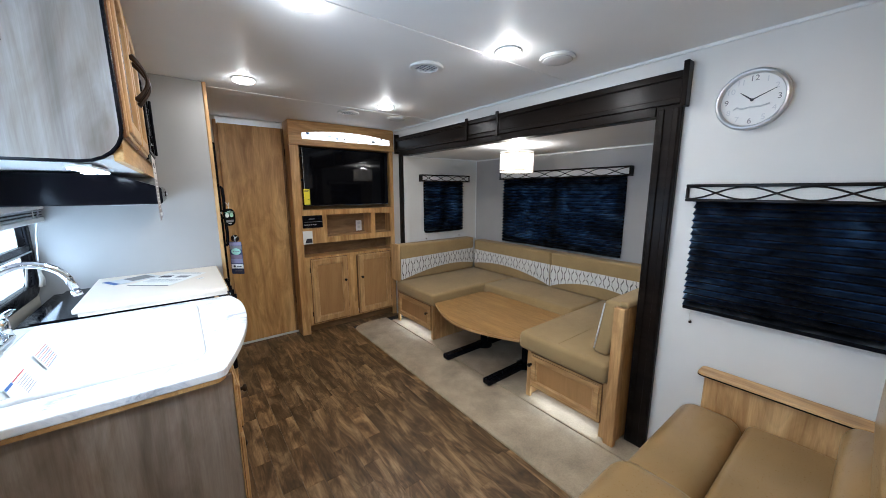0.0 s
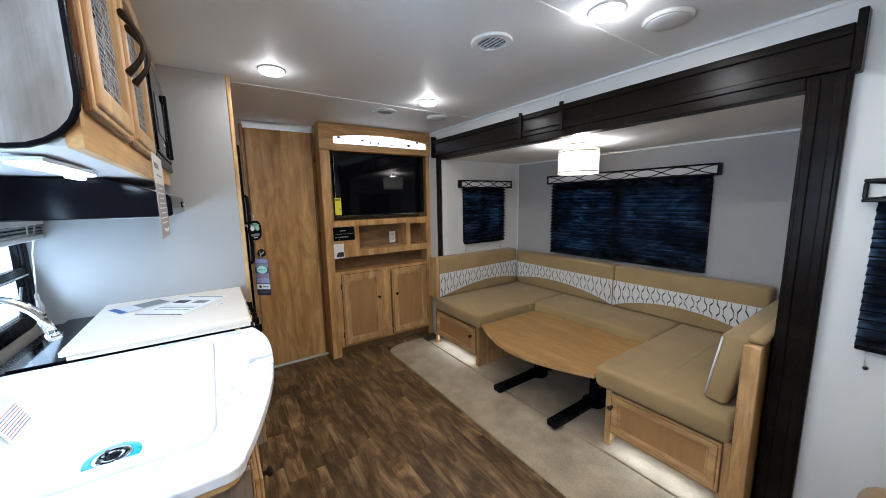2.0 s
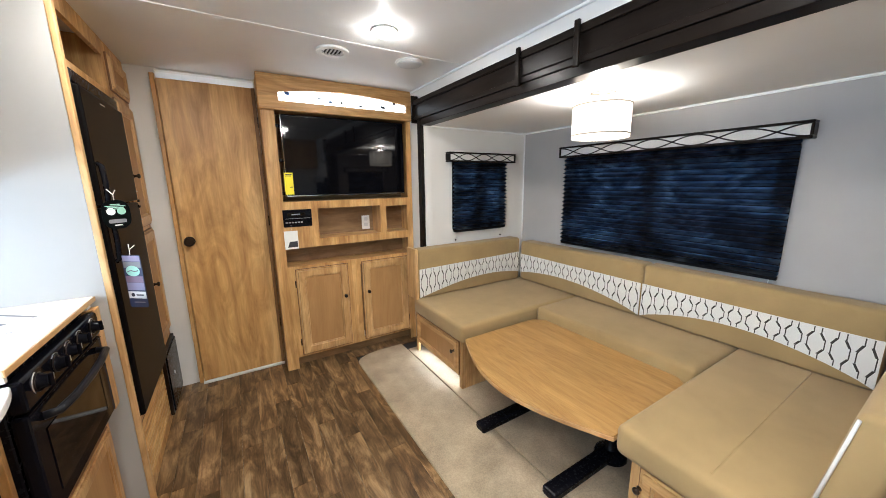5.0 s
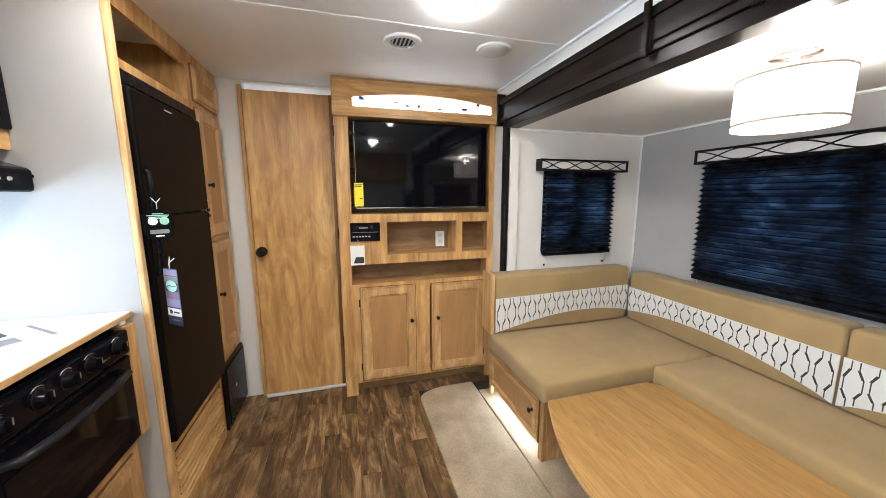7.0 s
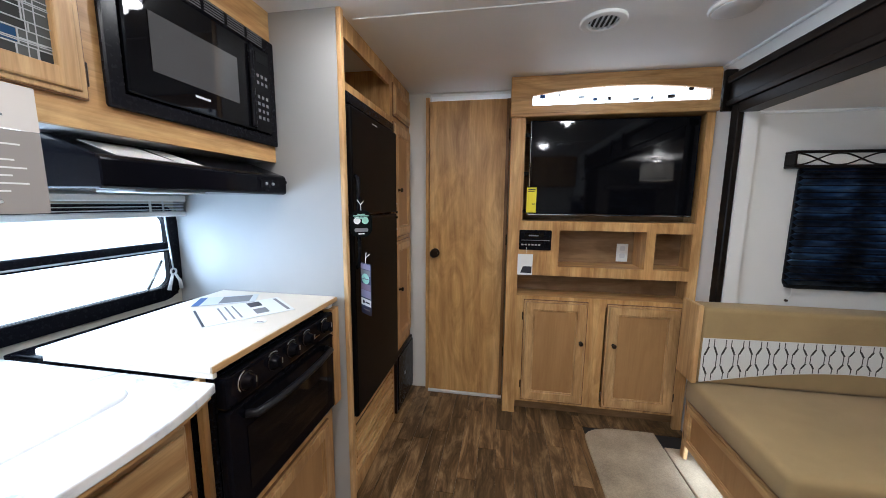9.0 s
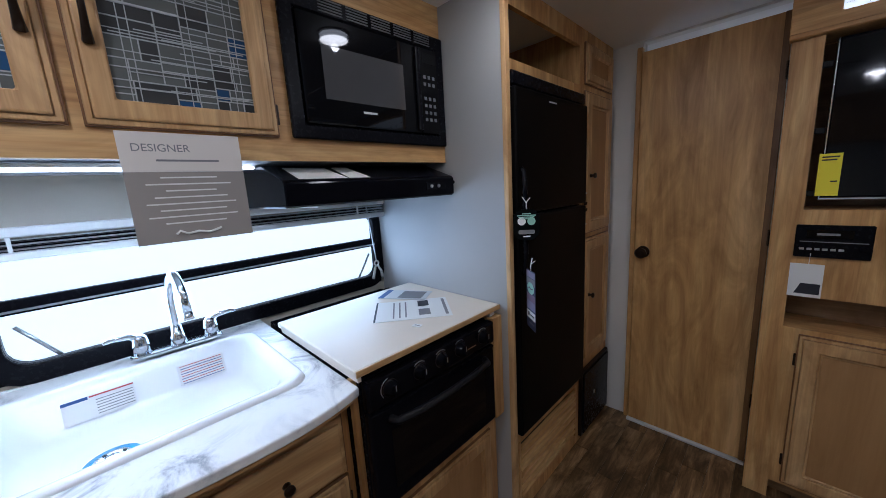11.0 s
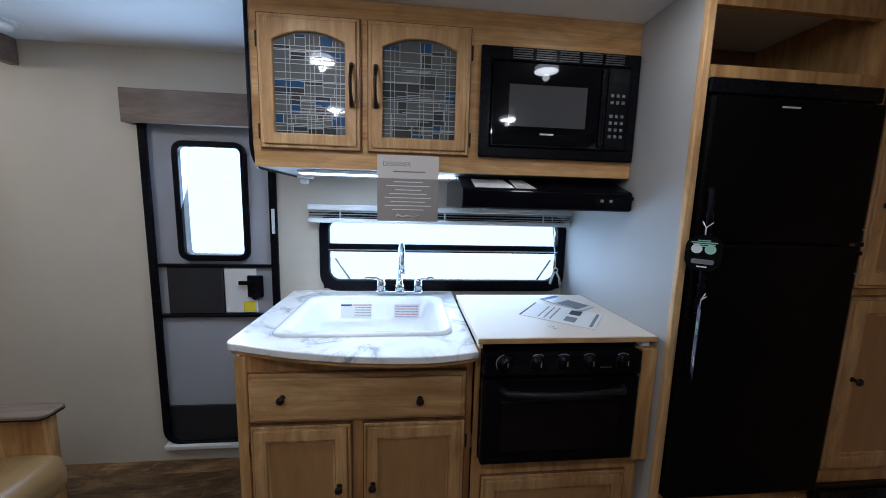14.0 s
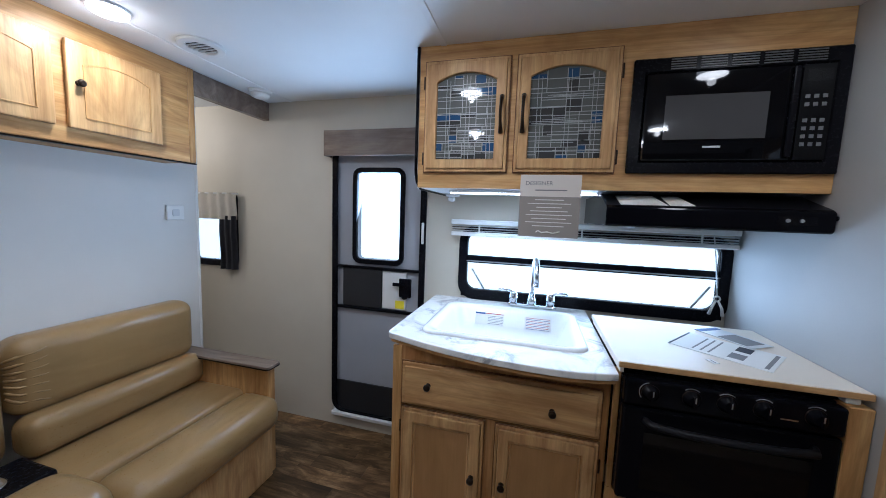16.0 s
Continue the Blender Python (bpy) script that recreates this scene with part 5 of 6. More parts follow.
t = thing("range_hood", (-0.5, 3.05, 1.35), "black under-cabinet range hood with paper stickers", "range hood")
prof = [(XW + 0.003, 1.462), (-0.37, 1.462), (-0.230, 1.414), (-0.220, 1.406), (-0.220, 1.348), (-0.230, 1.342), (XW + 0.003, 1.342)]
part("canopy", Shape("y-", PAN - 0.006).prism(prof, 0.0, 0.632, 0.003, 1), black_gloss, t)
part("control_strip", Shape("x+", -0.220).box(3.20, 3.30, 1.366, 1.392, 0.0002, 0.003, 0.001), black_satin, t)
for yy in (3.225, 3.26):
    part("switch", Shape("x+", -0.217).turned((yy, 1.379, 0), (0, 0, 1), [(0.006, 0), (0.005, 0.005)], 12), aluminium, t)
part("light_lens", Shape().box(-0.39, -0.27, 2.82, 3.02, 1.336, 1.3415, 0.001), shade_plastic, t)


def hood_sticker(ya, yb):
    s = Shape()
    n = Vector((0.048, 0, 0.140)).normalized() * 0.0015
    def at(f, y):
        return Vector((-0.36 + 0.125 * f, y, 1.4586 - 0.0429 * f)) + n
    a = [s.bm.verts.new(at(f, y)) for f, y in ((0.15, ya), (1, ya), (1, yb), (0.15, yb - 0.02))]
    b = [s.bm.verts.new(v.co - n * 0.7) for v in a]
    s.bm.faces.new(a), s.bm.faces.new(b[::-1])
    for k in range(4):
        s.bm.faces.new((a[k], b[k], b[(k + 1) % 4], a[(k + 1) % 4]))
    part("sticker", s, paper_mat, t, "white printed paper sticker")


hood_sticker(2.76, 2.905)
hood_sticker(2.91, 2.985)

# ---- refrigerator wall ----
GX = 0.006
t = thing("refrigerator_cabinet", (-0.36, 3.8, 0), "tall maple refrigerator and pantry cabinet", "cabinet")
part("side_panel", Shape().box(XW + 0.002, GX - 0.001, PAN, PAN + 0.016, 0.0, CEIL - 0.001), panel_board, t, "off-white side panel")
part("edge_strip", Shape("x+", GX - 0.001).box(PAN - 0.003, PAN + 0.022, 0.001, CEIL - 0.001, 0.0005, 0.020, 0.004, 2), pale_z, t)
part("screw_cap", Shape("y-", PAN).turned((-0.228, 1.39, 0.0), (0, 0, 1), [(0.007, 0), (0.007, 0.003), (0.004, 0.005)], 14), black_satin, t)
s = Shape("x+", GX)
slab_with_holes(s, PAN + 0.0225, 4.335, 0.0, CEIL - 0.001, -0.018, 0, [(3.380, 3.955, 0.392, 1.737), (3.380, 3.94, 1.775, 1.935), (3.41, 3.915, 0.075, 0.335)])
part("face_frame", s, wood_z, t)
part("nook_lining", Shape().box(-0.40, GX - 0.019, PAN + 0.018, 3.96, 1.758, 1.772), shaded_veneer, t)
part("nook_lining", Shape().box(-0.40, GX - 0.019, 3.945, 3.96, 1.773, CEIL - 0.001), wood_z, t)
part("nook_back", Shape().box(-0.42, -0.401, PAN + 0.018, 3.96, 1.758, CEIL - 0.001), shaded_veneer, t)
part("kick_back", Shape().box(-0.2, -0.18, 3.375, 3.95, 0.0, 0.385), black_matt, t)
part("louvre_frame", Shape("x+", GX).box(3.395, 3.41, 0.06, 0.35, 0.0005, 0.008, 0.002), wood_z, t)
part("louvre_frame", Shape("x+", GX).box(3.915, 3.93, 0.06, 0.35, 0.0005, 0.008, 0.002), wood_z, t)
for k in range(8):
    z = 0.083 + k * 0.0318
    s = Shape("y-", 3.915)
    s.prism([(GX - 0.004, z + 0.015), (GX + 0.008, z + 0.013), (GX + 0.011, z + 0.010), (GX + 0.011, z + 0.002), (GX - 0.004, z + 0.005)], 0.0, 0.505)
    part("louvre_slat", s, wood_y, t)
frame_door(t, "x+", GX, 3.985, 4.30, 1.115, 1.755, (4.03, 1.385), [(4.304, 1.68), (4.304, 1.2)], 0.055)
frame_door(t, "x+", GX, 3.985, 4.30, 0.455, 1.085, (4.03, 0.80), [(4.304, 1.04), (4.304, 0.52)], 0.055)
frame_door(t, "x+", GX, 3.985, 4.30, 1.79, 1.955, None, None, 0.04)
part("pantry_side", Shape().box(XW + 0.002, GX - 0.019, 4.32, 4.335, 0, CEIL - 0.001), wood_z, t)
t2 = thing("converter_panel", (0.05, 4.1, 0.03), "dark bronze power converter panel in the cabinet base", "electrical panel")
part("box", Shape("x+", GX).box(3.965, 4.325, 0.03, 0.40, 0.0005, 0.018, 0.003), bronze, t2)
part("lid", Shape("x+", GX + 0.018).box(3.98, 4.31, 0.045, 0.385, 0.0005, 0.008, 0.003), black_satin, t2)
part("latch", Shape("x+", GX + 0.026).box(4.10, 4.115, 0.22, 0.24, 0.0002, 0.004, 0.001), aluminium, t2)

t = thing("refrigerator", (-0.3, 3.67, 0.394), "black two-door built-in refrigerator with hang tags", "refrigerator")
part("cabinet", Shape().box(XW + 0.03, GX - 0.002, 3.382, 3.953, 0.394, 1.735), black_satin, t)
part("top_grille", Shape("x+", GX).box(3.382, 3.953, 1.69, 1.735, -0.001, 0.02, 0.004), black_satin, t)
fz = part("freezer_door", Shape("x+", GX).box(3.382, 3.950, 1.264, 1.684, -0.001, 0.034, 0.008, 2), fridge_black, t)
fd = part("fridge_door", Shape("x+", GX).box(3.382, 3.950, 0.398, 1.254, -0.001, 0.034, 0.008, 2), fridge_black, t)
part("name_bar", Shape("x+", GX + 0.034).box(3.60, 3.66, 1.655, 1.660, 0.0003, 0.001), shade_plastic, fz)
for par, za, zb in ((fz, 1.265, 1.42), (fd, 1.05, 1.23)):
    part("door_handle", Shape("x+", GX + 0.034).tube([(3.402, za, 0.0), (3.402, za + 0.01, 0.012), (3.402, (za + zb) / 2, 0.015), (3.402, zb - 0.01, 0.012), (3.402, zb, 0.0)], 0.009, 8), black_satin, par)
    part("hinge_cap", Shape("x+", GX + 0.034).box(3.922, 3.947, (1.255 if par == fz else 1.227), (1.268 if par == fz else 1.24), 0.0003, 0.006, 0.001), black_satin, par)
part("hinge_screw", Shape("x+", GX + 0.034).box(3.938, 3.944, 1.305, 1.311, 0.0003, 0.004), aluminium, fz)
part("hinge_screw", Shape("x+", GX + 0.034).box(3.938, 3.944, 1.165, 1.171, 0.0003, 0.004), aluminium, fd)


def hang_tag(zt, zb, ya, yb, kind, label):
    t = thing("hang_tag", (GX + 0.075, (ya + yb) / 2, zb), label, "tag", "hang tags on the fridge")
    H = GX + 0.062
    ym = (ya + yb) / 2
    part("tie", Shape("x+", H).tube([(ym - 0.012, zt + 0.04, -0.01), (ym, zt + 0.02, 0), (ym, zt, 0.0006)], 0.0016, 6), white_plastic, t)
    part("tie", Shape("x+", H).tube([(ym + 0.014, zt + 0.036, -0.01), (ym, zt + 0.021, 0.0005)], 0.0016, 6), white_plastic, t)
    if kind == "green":
        part("card", Shape("x+", H).prism(rounded(ya, yb, zb, zt, 0.036), 0, 0.001), ink_green, t)
        for yy in (ym - 0.016, ym + 0.016):
            part("disc", Shape("x+", H + 0.001).turned((yy, (zt + zb) / 2 + 0.012, 0), (0, 0, 1), [(0.0135, 0.0001), (0.0135, 0.0006)], 18), ink_mint if yy > ym else paper_mat, t)
        for k, w in enumerate((0.015, 0.031, 0.026, 0.021)):
            part("print", Shape("x+", H + 0.001).box(ym - w, ym + w, zt - 0.018 - k * 0.0055, zt - 0.015 - k * 0.0055, 0.0001, 0.0006), ink_mint, t)
        part("print", Shape("x+", H + 0.001).prism(rounded(ym - 0.027, ym + 0.027, zb + 0.022, zb + 0.036, 0.005), 0.0001, 0.0006), ink_grey, t)
        part("print", Shape("x+", H + 0.001).box(ym - 0.012, ym + 0.012, zb + 0.012, zb + 0.016, 0.0001, 0.0006), paper_mat, t)
    else:
        h = zt - zb
        lilac = plain("lilac_print", (0.24, 0.22, 0.33), 0.5)
        part("card", Shape("x+", H).prism(rounded(ya, yb, zb, zt, 0.006), 0, 0.001), plain("navy_card", (0.022, 0.03, 0.075), 0.5), t)
        for c, e, m in ((0.88, 0.985, lilac), (0.76, 0.87, ink_grey), (0.48, 0.60, plain("mauve_print", (0.20, 0.13, 0.19), 0.5)), (0.33, 0.475, lilac)):
            part("picture", Shape("x+", H + 0.001).box(ya + 0.003, yb - 0.003, zb + h * c, zb + h * e, 0.0001, 0.0006), m, t)
        oval = [(ym + 0.030 * math.cos(q * math.tau / 24), zb + h * 0.70 + 0.021 * math.sin(q * math.tau / 24)) for q in range(24)]
        part("picture", Shape("x+", H + 0.001).prism(oval, 0.0007, 0.0011), ink_mint, t)
        part("picture", Shape("x+", H + 0.0021).tube([(ym - 0.024, zb + h * 0.68, 0), (ym - 0.008, zb + h * 0.715, 0), (ym + 0.006, zb + h * 0.69, 0), (ym + 0.024, zb + h * 0.71, 0)], 0.0022, 5), ink_grey, t)
        part("band", Shape("x+", H + 0.001).box(ya + 0.002, yb - 0.002, zb + h * 0.17, zb + h * 0.305, 0.0001, 0.0006), paper_mat, t)
        part("print", Shape("x+", H + 0.0016).turned((ym - 0.018, zb + h * 0.24, 0), (0, 0, 1), [(0.008, 0.0001), (0.008, 0.0005)], 14), ink_dark, t)
        part("print", Shape("x+", H + 0.0016).box(ym - 0.004, ym + 0.028, zb + h * 0.225, zb + h * 0.25, 0.0001, 0.0005), ink_dark, t)
        part("print", Shape("x+", H + 0.001).box(ym - 0.018, ym + 0.028, zb + h * 0.085, zb + h * 0.105, 0.0001, 0.0006), ink_grey, t)
    return t


hang_tag(1.285, 1.178, 3.325, 3.412, "green", "black round-cornered hang tag with mint discs on the freezer handle").rotation_euler.z = radians(-52)
hang_tag(1.075, 0.865, 3.325, 3.405, "blue", "navy hang tag with lilac picture and white band").rotation_euler.z = radians(-128)

# ---- end wall: door and television cabinet ----
DY = 4.342
t = thing("door_1", (0.4, DY, 0.0), "amber woodgrain interior door, closed", "door", kind="structure")
part("slab", Shape("y-", DY).box(0.147, 0.648, 0.018, 1.945, 0.0, 0.028, 0.002), door_wood, t)
part("jamb", Shape("y-", YN).box(0.118, 0.142, 0.001, 1.975, 0.0005, 0.03, 0.003), door_wood, t)
part("edge_strip", Shape("y-", DY - 0.028).box(0.628, 0.650, 0.018, 1.945, 0.0005, 0.006, 0.002), wood("dark_edge_wood", (0.20, 0.10, 0.04), (0.27, 0.145, 0.06), (0.33, 0.19, 0.08), "z"), t)
k = part("door_knob", Shape("y-", DY - 0.028).turned((0.187, 0.985, 0), (0, 0, 1), [(0.030, 0), (0.030, 0.006), (0.014, 0.010), (0.013, 0.03), (0.026, 0.042), (0.027, 0.052), (0.016, 0.060)], 24), bronze, t, "dark bronze round knob")
for z in (0.3, 1.05, 1.7):
    part("hinge", Shape("y-", DY - 0.028).box(0.642, 0.652, z, z + 0.07, 0.0005, 0.006, 0.002), bronze, t)
part("sill", Shape().box(0.142, 0.65, 4.300, 4.36, 0.0005, 0.0165, 0.003), shade_plastic, t, "pale metal sill strip")
part("stop", Shape().box(0.1425, 0.160, 4.3425, 4.36, 0.018, 1.945, 0.002), door_wood, t)
part("stop", Shape().box(0.632, 0.6495, 4.3425, 4.36, 0.018, 1.945, 0.002), door_wood, t)

CY = 4.165
t = thing("entertainment_cabinet", (1.17, 4.26, 0), "maple entertainment cabinet with shelves and two doors", "cabinet")
s = Shape("y-", CY)
slab_with_holes(s, 0.655, 1.692, 0.0, 1.80, -0.02, 0, [(0.735, 1.655, 1.215, 1.80), (0.95, 1.415, 0.95, 1.163), (1.462, 1.645, 0.95, 1.155), (0.72, 1.645, 0.765, 0.893), (0.732, 1.645, 0.0, 0.085), (0.78, 1.12, 0.12, 0.72), (1.23, 1.60, 0.12, 0.72)])
part("face_frame", s, wood_z, t)
part("side_panel", Shape().box(0.655, 0.67, CY + 0.0205, YN - 0.001, 0.001, CEIL - 0.002), wood_z, t)
part("side_panel", Shape().box(1.677, 1.692, CY + 0.0205, YN - 0.001, 0.001, CEIL - 0.002), wood_z, t)
part("back_panel", Shape().box(0.671, 1.676, YN - 0.012, YN - 0.001, 0.09, CEIL - 0.002), shaded_veneer, t)
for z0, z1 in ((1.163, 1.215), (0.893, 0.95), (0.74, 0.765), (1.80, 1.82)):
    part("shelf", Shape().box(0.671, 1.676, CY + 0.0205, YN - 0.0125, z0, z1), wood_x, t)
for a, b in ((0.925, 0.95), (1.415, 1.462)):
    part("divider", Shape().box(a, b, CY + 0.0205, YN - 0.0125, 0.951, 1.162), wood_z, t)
part("toe_kick", Shape().box(0.70, 1.67, CY + 0.07, CY + 0.085, 0.0, 0.088), shaded_veneer, t)
frame_door(t, "y-", CY, 0.768, 1.128, 0.105, 0.742, (1.098, 0.50), [(0.763, 0.64), (0.763, 0.2)], 0.055)
frame_door(t, "y-", CY, 1.24, 1.625, 0.105, 0.738, (1.28, 0.50), [(1.63, 0.64), (1.63, 0.2)], 0.055)
hole = arched(0.765, 1.655, 1.852, 1.905, 0.036, 16)
o, i = matched(rect(0.648, 1.694, 1.795, CEIL - 0.002), hole, (1.21, 1.885))
part("header", Shape("y-", CY).prism(o, -0.02, 0.022, 0.004, 1, hole=i), wood_x, t)
part("header_moulding", Shape("y-", CY - 0.022).box(0.648, 1.694, 1.795, 1.812, 0.0005, 0.008, 0.003), wood_x, t)
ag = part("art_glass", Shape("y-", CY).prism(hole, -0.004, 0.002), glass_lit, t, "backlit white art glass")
rnd = random.Random(5)
for k in range(9):
    a = 0.80 + k * 0.095 + rnd.uniform(-0.02, 0.02)
    zc = rnd.uniform(1.86, 1.905)
    w, h = rnd.uniform(0.008, 0.035), rnd.uniform(0.006, 0.02)
    part("glass_tile", Shape("y-", CY - 0.002).box(a, a + w, zc, zc + h, 0.0003, 0.0012), ink_dark if k % 3 else ink_blue, ag)
for k in range(8):
    a = 0.83 + k * 0.1 + rnd.uniform(-0.02, 0.02)
    part("leading", Shape("y-", CY - 0.002).box(a, a + 0.002, 1.853, 1.90, 0.0003, 0.001), art_frost, ag)
part("leading", Shape("y-", CY - 0.002).box(0.77, 1.65, 1.874, 1.876, 0.0011, 0.0016), art_frost, ag)

t = thing("television", (1.2, 4.2, 1.245), "black flat screen television, switched off, in the cabinet", "television")
part("bezel", Shape("y-", 4.235).box(0.765, 1.64, 1.247, 1.782, 0.0, 0.045, 0.006, 2), black_gloss, t)
part("screen", Shape("y-", 4.19).box(0.774, 1.631, 1.262, 1.773, 0.0003, 0.002), screen_mat, t)
part("lower_trim", Shape("y-", 4.19).box(0.77, 1.635, 1.249, 1.256, 0.0003, 0.003, 0.001), steel, t)
part("edge_line", Shape("y-", 4.19).box(0.767, 0.770, 1.25, 1.78, 0.0003, 0.002), steel, t)
part("logo_bar", Shape("y-", 4.187).box(1.19, 1.215, 1.246, 1.252, 0.0003, 0.002), steel, t)
for sz in ((1.26, 1.28), (1.70, 1.72), (1.48, 1.50)):
    part("bracket", Shape("y-", 4.235).box(0.738, 0.764, sz[0], sz[1], 0.0, 0.02, 0.002), black_matt, t)
part("wall_mount", Shape().box(1.05, 1.35, 4.2355, YN - 0.0125, 1.4, 1.6), black_matt, t)
t2 = thing("energy_label", (0.79, 4.187, 1.265), "yellow energy label hanging on the television", "label")
part("card", Shape("y-", 4.1865).box(0.757, 0.812, 1.263, 1.408, 0.0002, 0.0015), ink_yellow, t2)
for a, b, z in ((0.764, 0.805, 1.394), (0.764, 0.80, 1.384), (0.79, 0.806, 1.31)):
    part("print", Shape("y-", 4.185).box(a, b, z, z + 0.005, 0.0001, 0.0005), ink_dark, t2)
t = thing("stereo", (0.81, CY, 1.05), "black car-style stereo set in the cabinet", "stereo")
part("body", Shape("y-", CY).box(0.722, 0.905, 1.045, 1.162, -0.0195, 0.012, 0.003), black_satin, t)
part("display", Shape("y-", CY - 0.012).box(0.75, 0.86, 1.115, 1.145, 0.0003, 0.001), screen_mat, t)
part("display_text", Shape("y-", CY - 0.013).box(0.775, 0.83, 1.126, 1.134, 0.0001, 0.0005), ink_grey, t)
for k in range(6):
    part("button", Shape("y-", CY - 0.012).box(0.735 + k * 0.019, 0.748 + k * 0.019, 1.072, 1.08, 0.0003, 0.003, 0.001), aluminium, t)
part("tuning_knob", Shape("y-", CY - 0.012).turned((0.885, 1.085, 0), (0, 0, 1), [(0.011, 0), (0.010, 0.010), (0.007, 0.012)], 18), black_gloss, t)
part("slot_line", Shape("y-", CY - 0.012).box(0.735, 0.895, 1.101, 1.104, 0.0003, 0.001), ink_grey, t)
t = thing("instruction_card", (0.76, CY - 0.01, 0.89), "small white instruction card hanging on the cabinet", "card")
part("card", Shape("y-", CY).box(0.718, 0.805, 0.893, 1.018, 0.001, 0.003), paper_mat, t)
part("picture", Shape("y-", CY - 0.003).prism([(0.735, 0.905), (0.80, 0.905), (0.80, 0.945), (0.75, 0.945)], 0.0002, 0.001), ink_dark, t)
part("string", Shape("y-", CY).tube([(0.765, 1.018, 0.002), (0.766, 1.06, 0.014)], 0.001, 5), white_plastic, t)
t = thing("wall_outlet", (1.352, YN - 0.013, 0.965), "white double power outlet inside the cabinet shelf", "outlet")
part("plate", Shape("y-", YN - 0.013).box(1.32, 1.385, 0.965, 1.075, 0.0002, 0.007, 0.002), white_plastic, t)
for z in (0.988, 1.033):
    part("socket", Shape("y-", YN - 0.020).prism(rounded(1.337, 1.368, z, z + 0.028, 0.008), 0.0002, 0.002), shade_plastic, t)

# ---- carpet ----
CT = 0.010
co = [(1.12, 0.66), (1.52, 0.66), (1.52, 4.10)] + [(1.335, 4.10)] + [(1.335 - 0.215 * math.sin(radians(a)), 3.99 + 0.11 * math.cos(radians(a))) for a in range(10, 91, 10)]
t = thing("carpet", (1.9, 2.6, 0.0), "beige cut-pile carpet at the dinette slide-out", "carpet", kind="structure")
part("aisle_strip", Shape().prism(co, -0.005, CT, 0.006, 2), carpet_mat, t)
part("slide_floor", Shape().prism([(1.521, SY0 - 0.1), (SX, SY0 - 0.1), (SX, SY1), (1.521, SY1)], -0.005, CT + 0.006, 0.006, 2), carpet_mat, t)
part("aisle_strip", Shape().box(1.521, XE, 0.66, SY0 - 0.101, -0.005, CT, 0.004), carpet_mat, t)

# ---- dinette ----


def bench_front(t, y0, y1, knob_y, hinge_y, x=1.575):
    """The wooden front of a dinette bench: stiles down to the floor, a door and an open toe space."""
    for a, b in ((y0, y0 + 0.035), (y1 - 0.035, y1)):
        part("stile", Shape("x-", x).box(a, b, 0.017, 0.352, -0.02, 0, 0.003), pale_z, t)
    part("top_rail", Shape("x-", x).box(y0 + 0.0355, y1 - 0.0355, 0.325, 0.352, -0.02, 0, 0.003), pale_y, t)
    part("bottom_rail", Shape("x-", x).box(y0 + 0.0355, y1 - 0.0355, 0.095, 0.125, -0.02, 0, 0.003), pale_y, t)
    part("backing", Shape("x-", x).box(y0 + 0.0355, y1 - 0.0355, 0.126, 0.324, -0.02, -0.006), panel_mat, t)
    frame_door(t, "x-", x, y0 + 0.03, y1 - 0.04, 0.112, 0.34, (knob_y, 0.265), [(hinge_y, 0.30), (hinge_y, 0.15)], 0.04, pale_y, panel_mat, name="access_door")
    strip = part("light_strip", Shape("x-", x).box(y0 + 0.05, y1 - 0.05, 0.088, 0.0945, -0.05, -0.035), strip_glow, t, "lit led strip under the bench")
    return strip


def cushion(name, parent, shape_args, bevel=0.028, label=""):
    return part(name, Shape().box(*shape_args, bevel, 4), cushion_mat, parent, label, smooth=True)


t = thing("dinette_bench", (2.1, 3.58, 0.016), "maple dinette bench by the television wall, lit beneath", "bench", "dinette benches")
bench_front(t, 3.285, 3.925, 3.355, 3.898)
part("side_panel", Shape().box(1.596, 2.20, 3.285, 3.303, 0.017, 0.352, 0.002), pale_z, t)
part("plinth", Shape().box(1.72, 2.68, 3.30, 3.92, 0.017, 0.30), shaded_veneer, t)
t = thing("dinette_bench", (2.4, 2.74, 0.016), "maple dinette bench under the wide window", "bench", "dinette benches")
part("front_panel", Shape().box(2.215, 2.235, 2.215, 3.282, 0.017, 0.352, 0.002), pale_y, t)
part("plinth", Shape().box(2.25, 2.68, 2.22, 3.26, 0.017, 0.30), shaded_veneer, t)
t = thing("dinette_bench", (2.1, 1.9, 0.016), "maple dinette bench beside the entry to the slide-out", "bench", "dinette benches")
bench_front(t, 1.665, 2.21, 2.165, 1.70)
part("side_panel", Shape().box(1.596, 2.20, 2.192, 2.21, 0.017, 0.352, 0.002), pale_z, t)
part("plinth", Shape().box(1.72, 2.68, 1.67, 2.19, 0.017, 0.30), shaded_veneer, t)
part("end_panel", Shape().box(1.585, 2.68, 1.616, 1.64, 0.017, 0.79, 0.003), pale_z, t)
part("end_post", Shape().box(1.55, 1.584, 1.606, 1.662, 0.012, 0.80, 0.005, 2), pale_z, t)

# seat cushions
CZ0, CZ1 = 0.354, 0.472
t = thing("seat_cushion", (2.1, 3.5, CZ0), "thick tan woven dinette seat cushion, far bench", "cushion", "dinette seat cushions")
cushion("pad", t, (1.54, 2.705, 3.245, 3.89, CZ0, CZ1))
t = thing("seat_cushion", (2.4, 2.74, CZ0), "thick tan woven dinette seat cushion under the window", "cushion", "dinette seat cushions")
cushion("pad", t, (2.17, 2.705, 2.262, 3.242, CZ0, CZ1))
t = thing("seat_cushion", (2.1, 1.97, CZ0), "thick tan woven dinette seat cushion, end bench", "cushion", "dinette seat cushions")
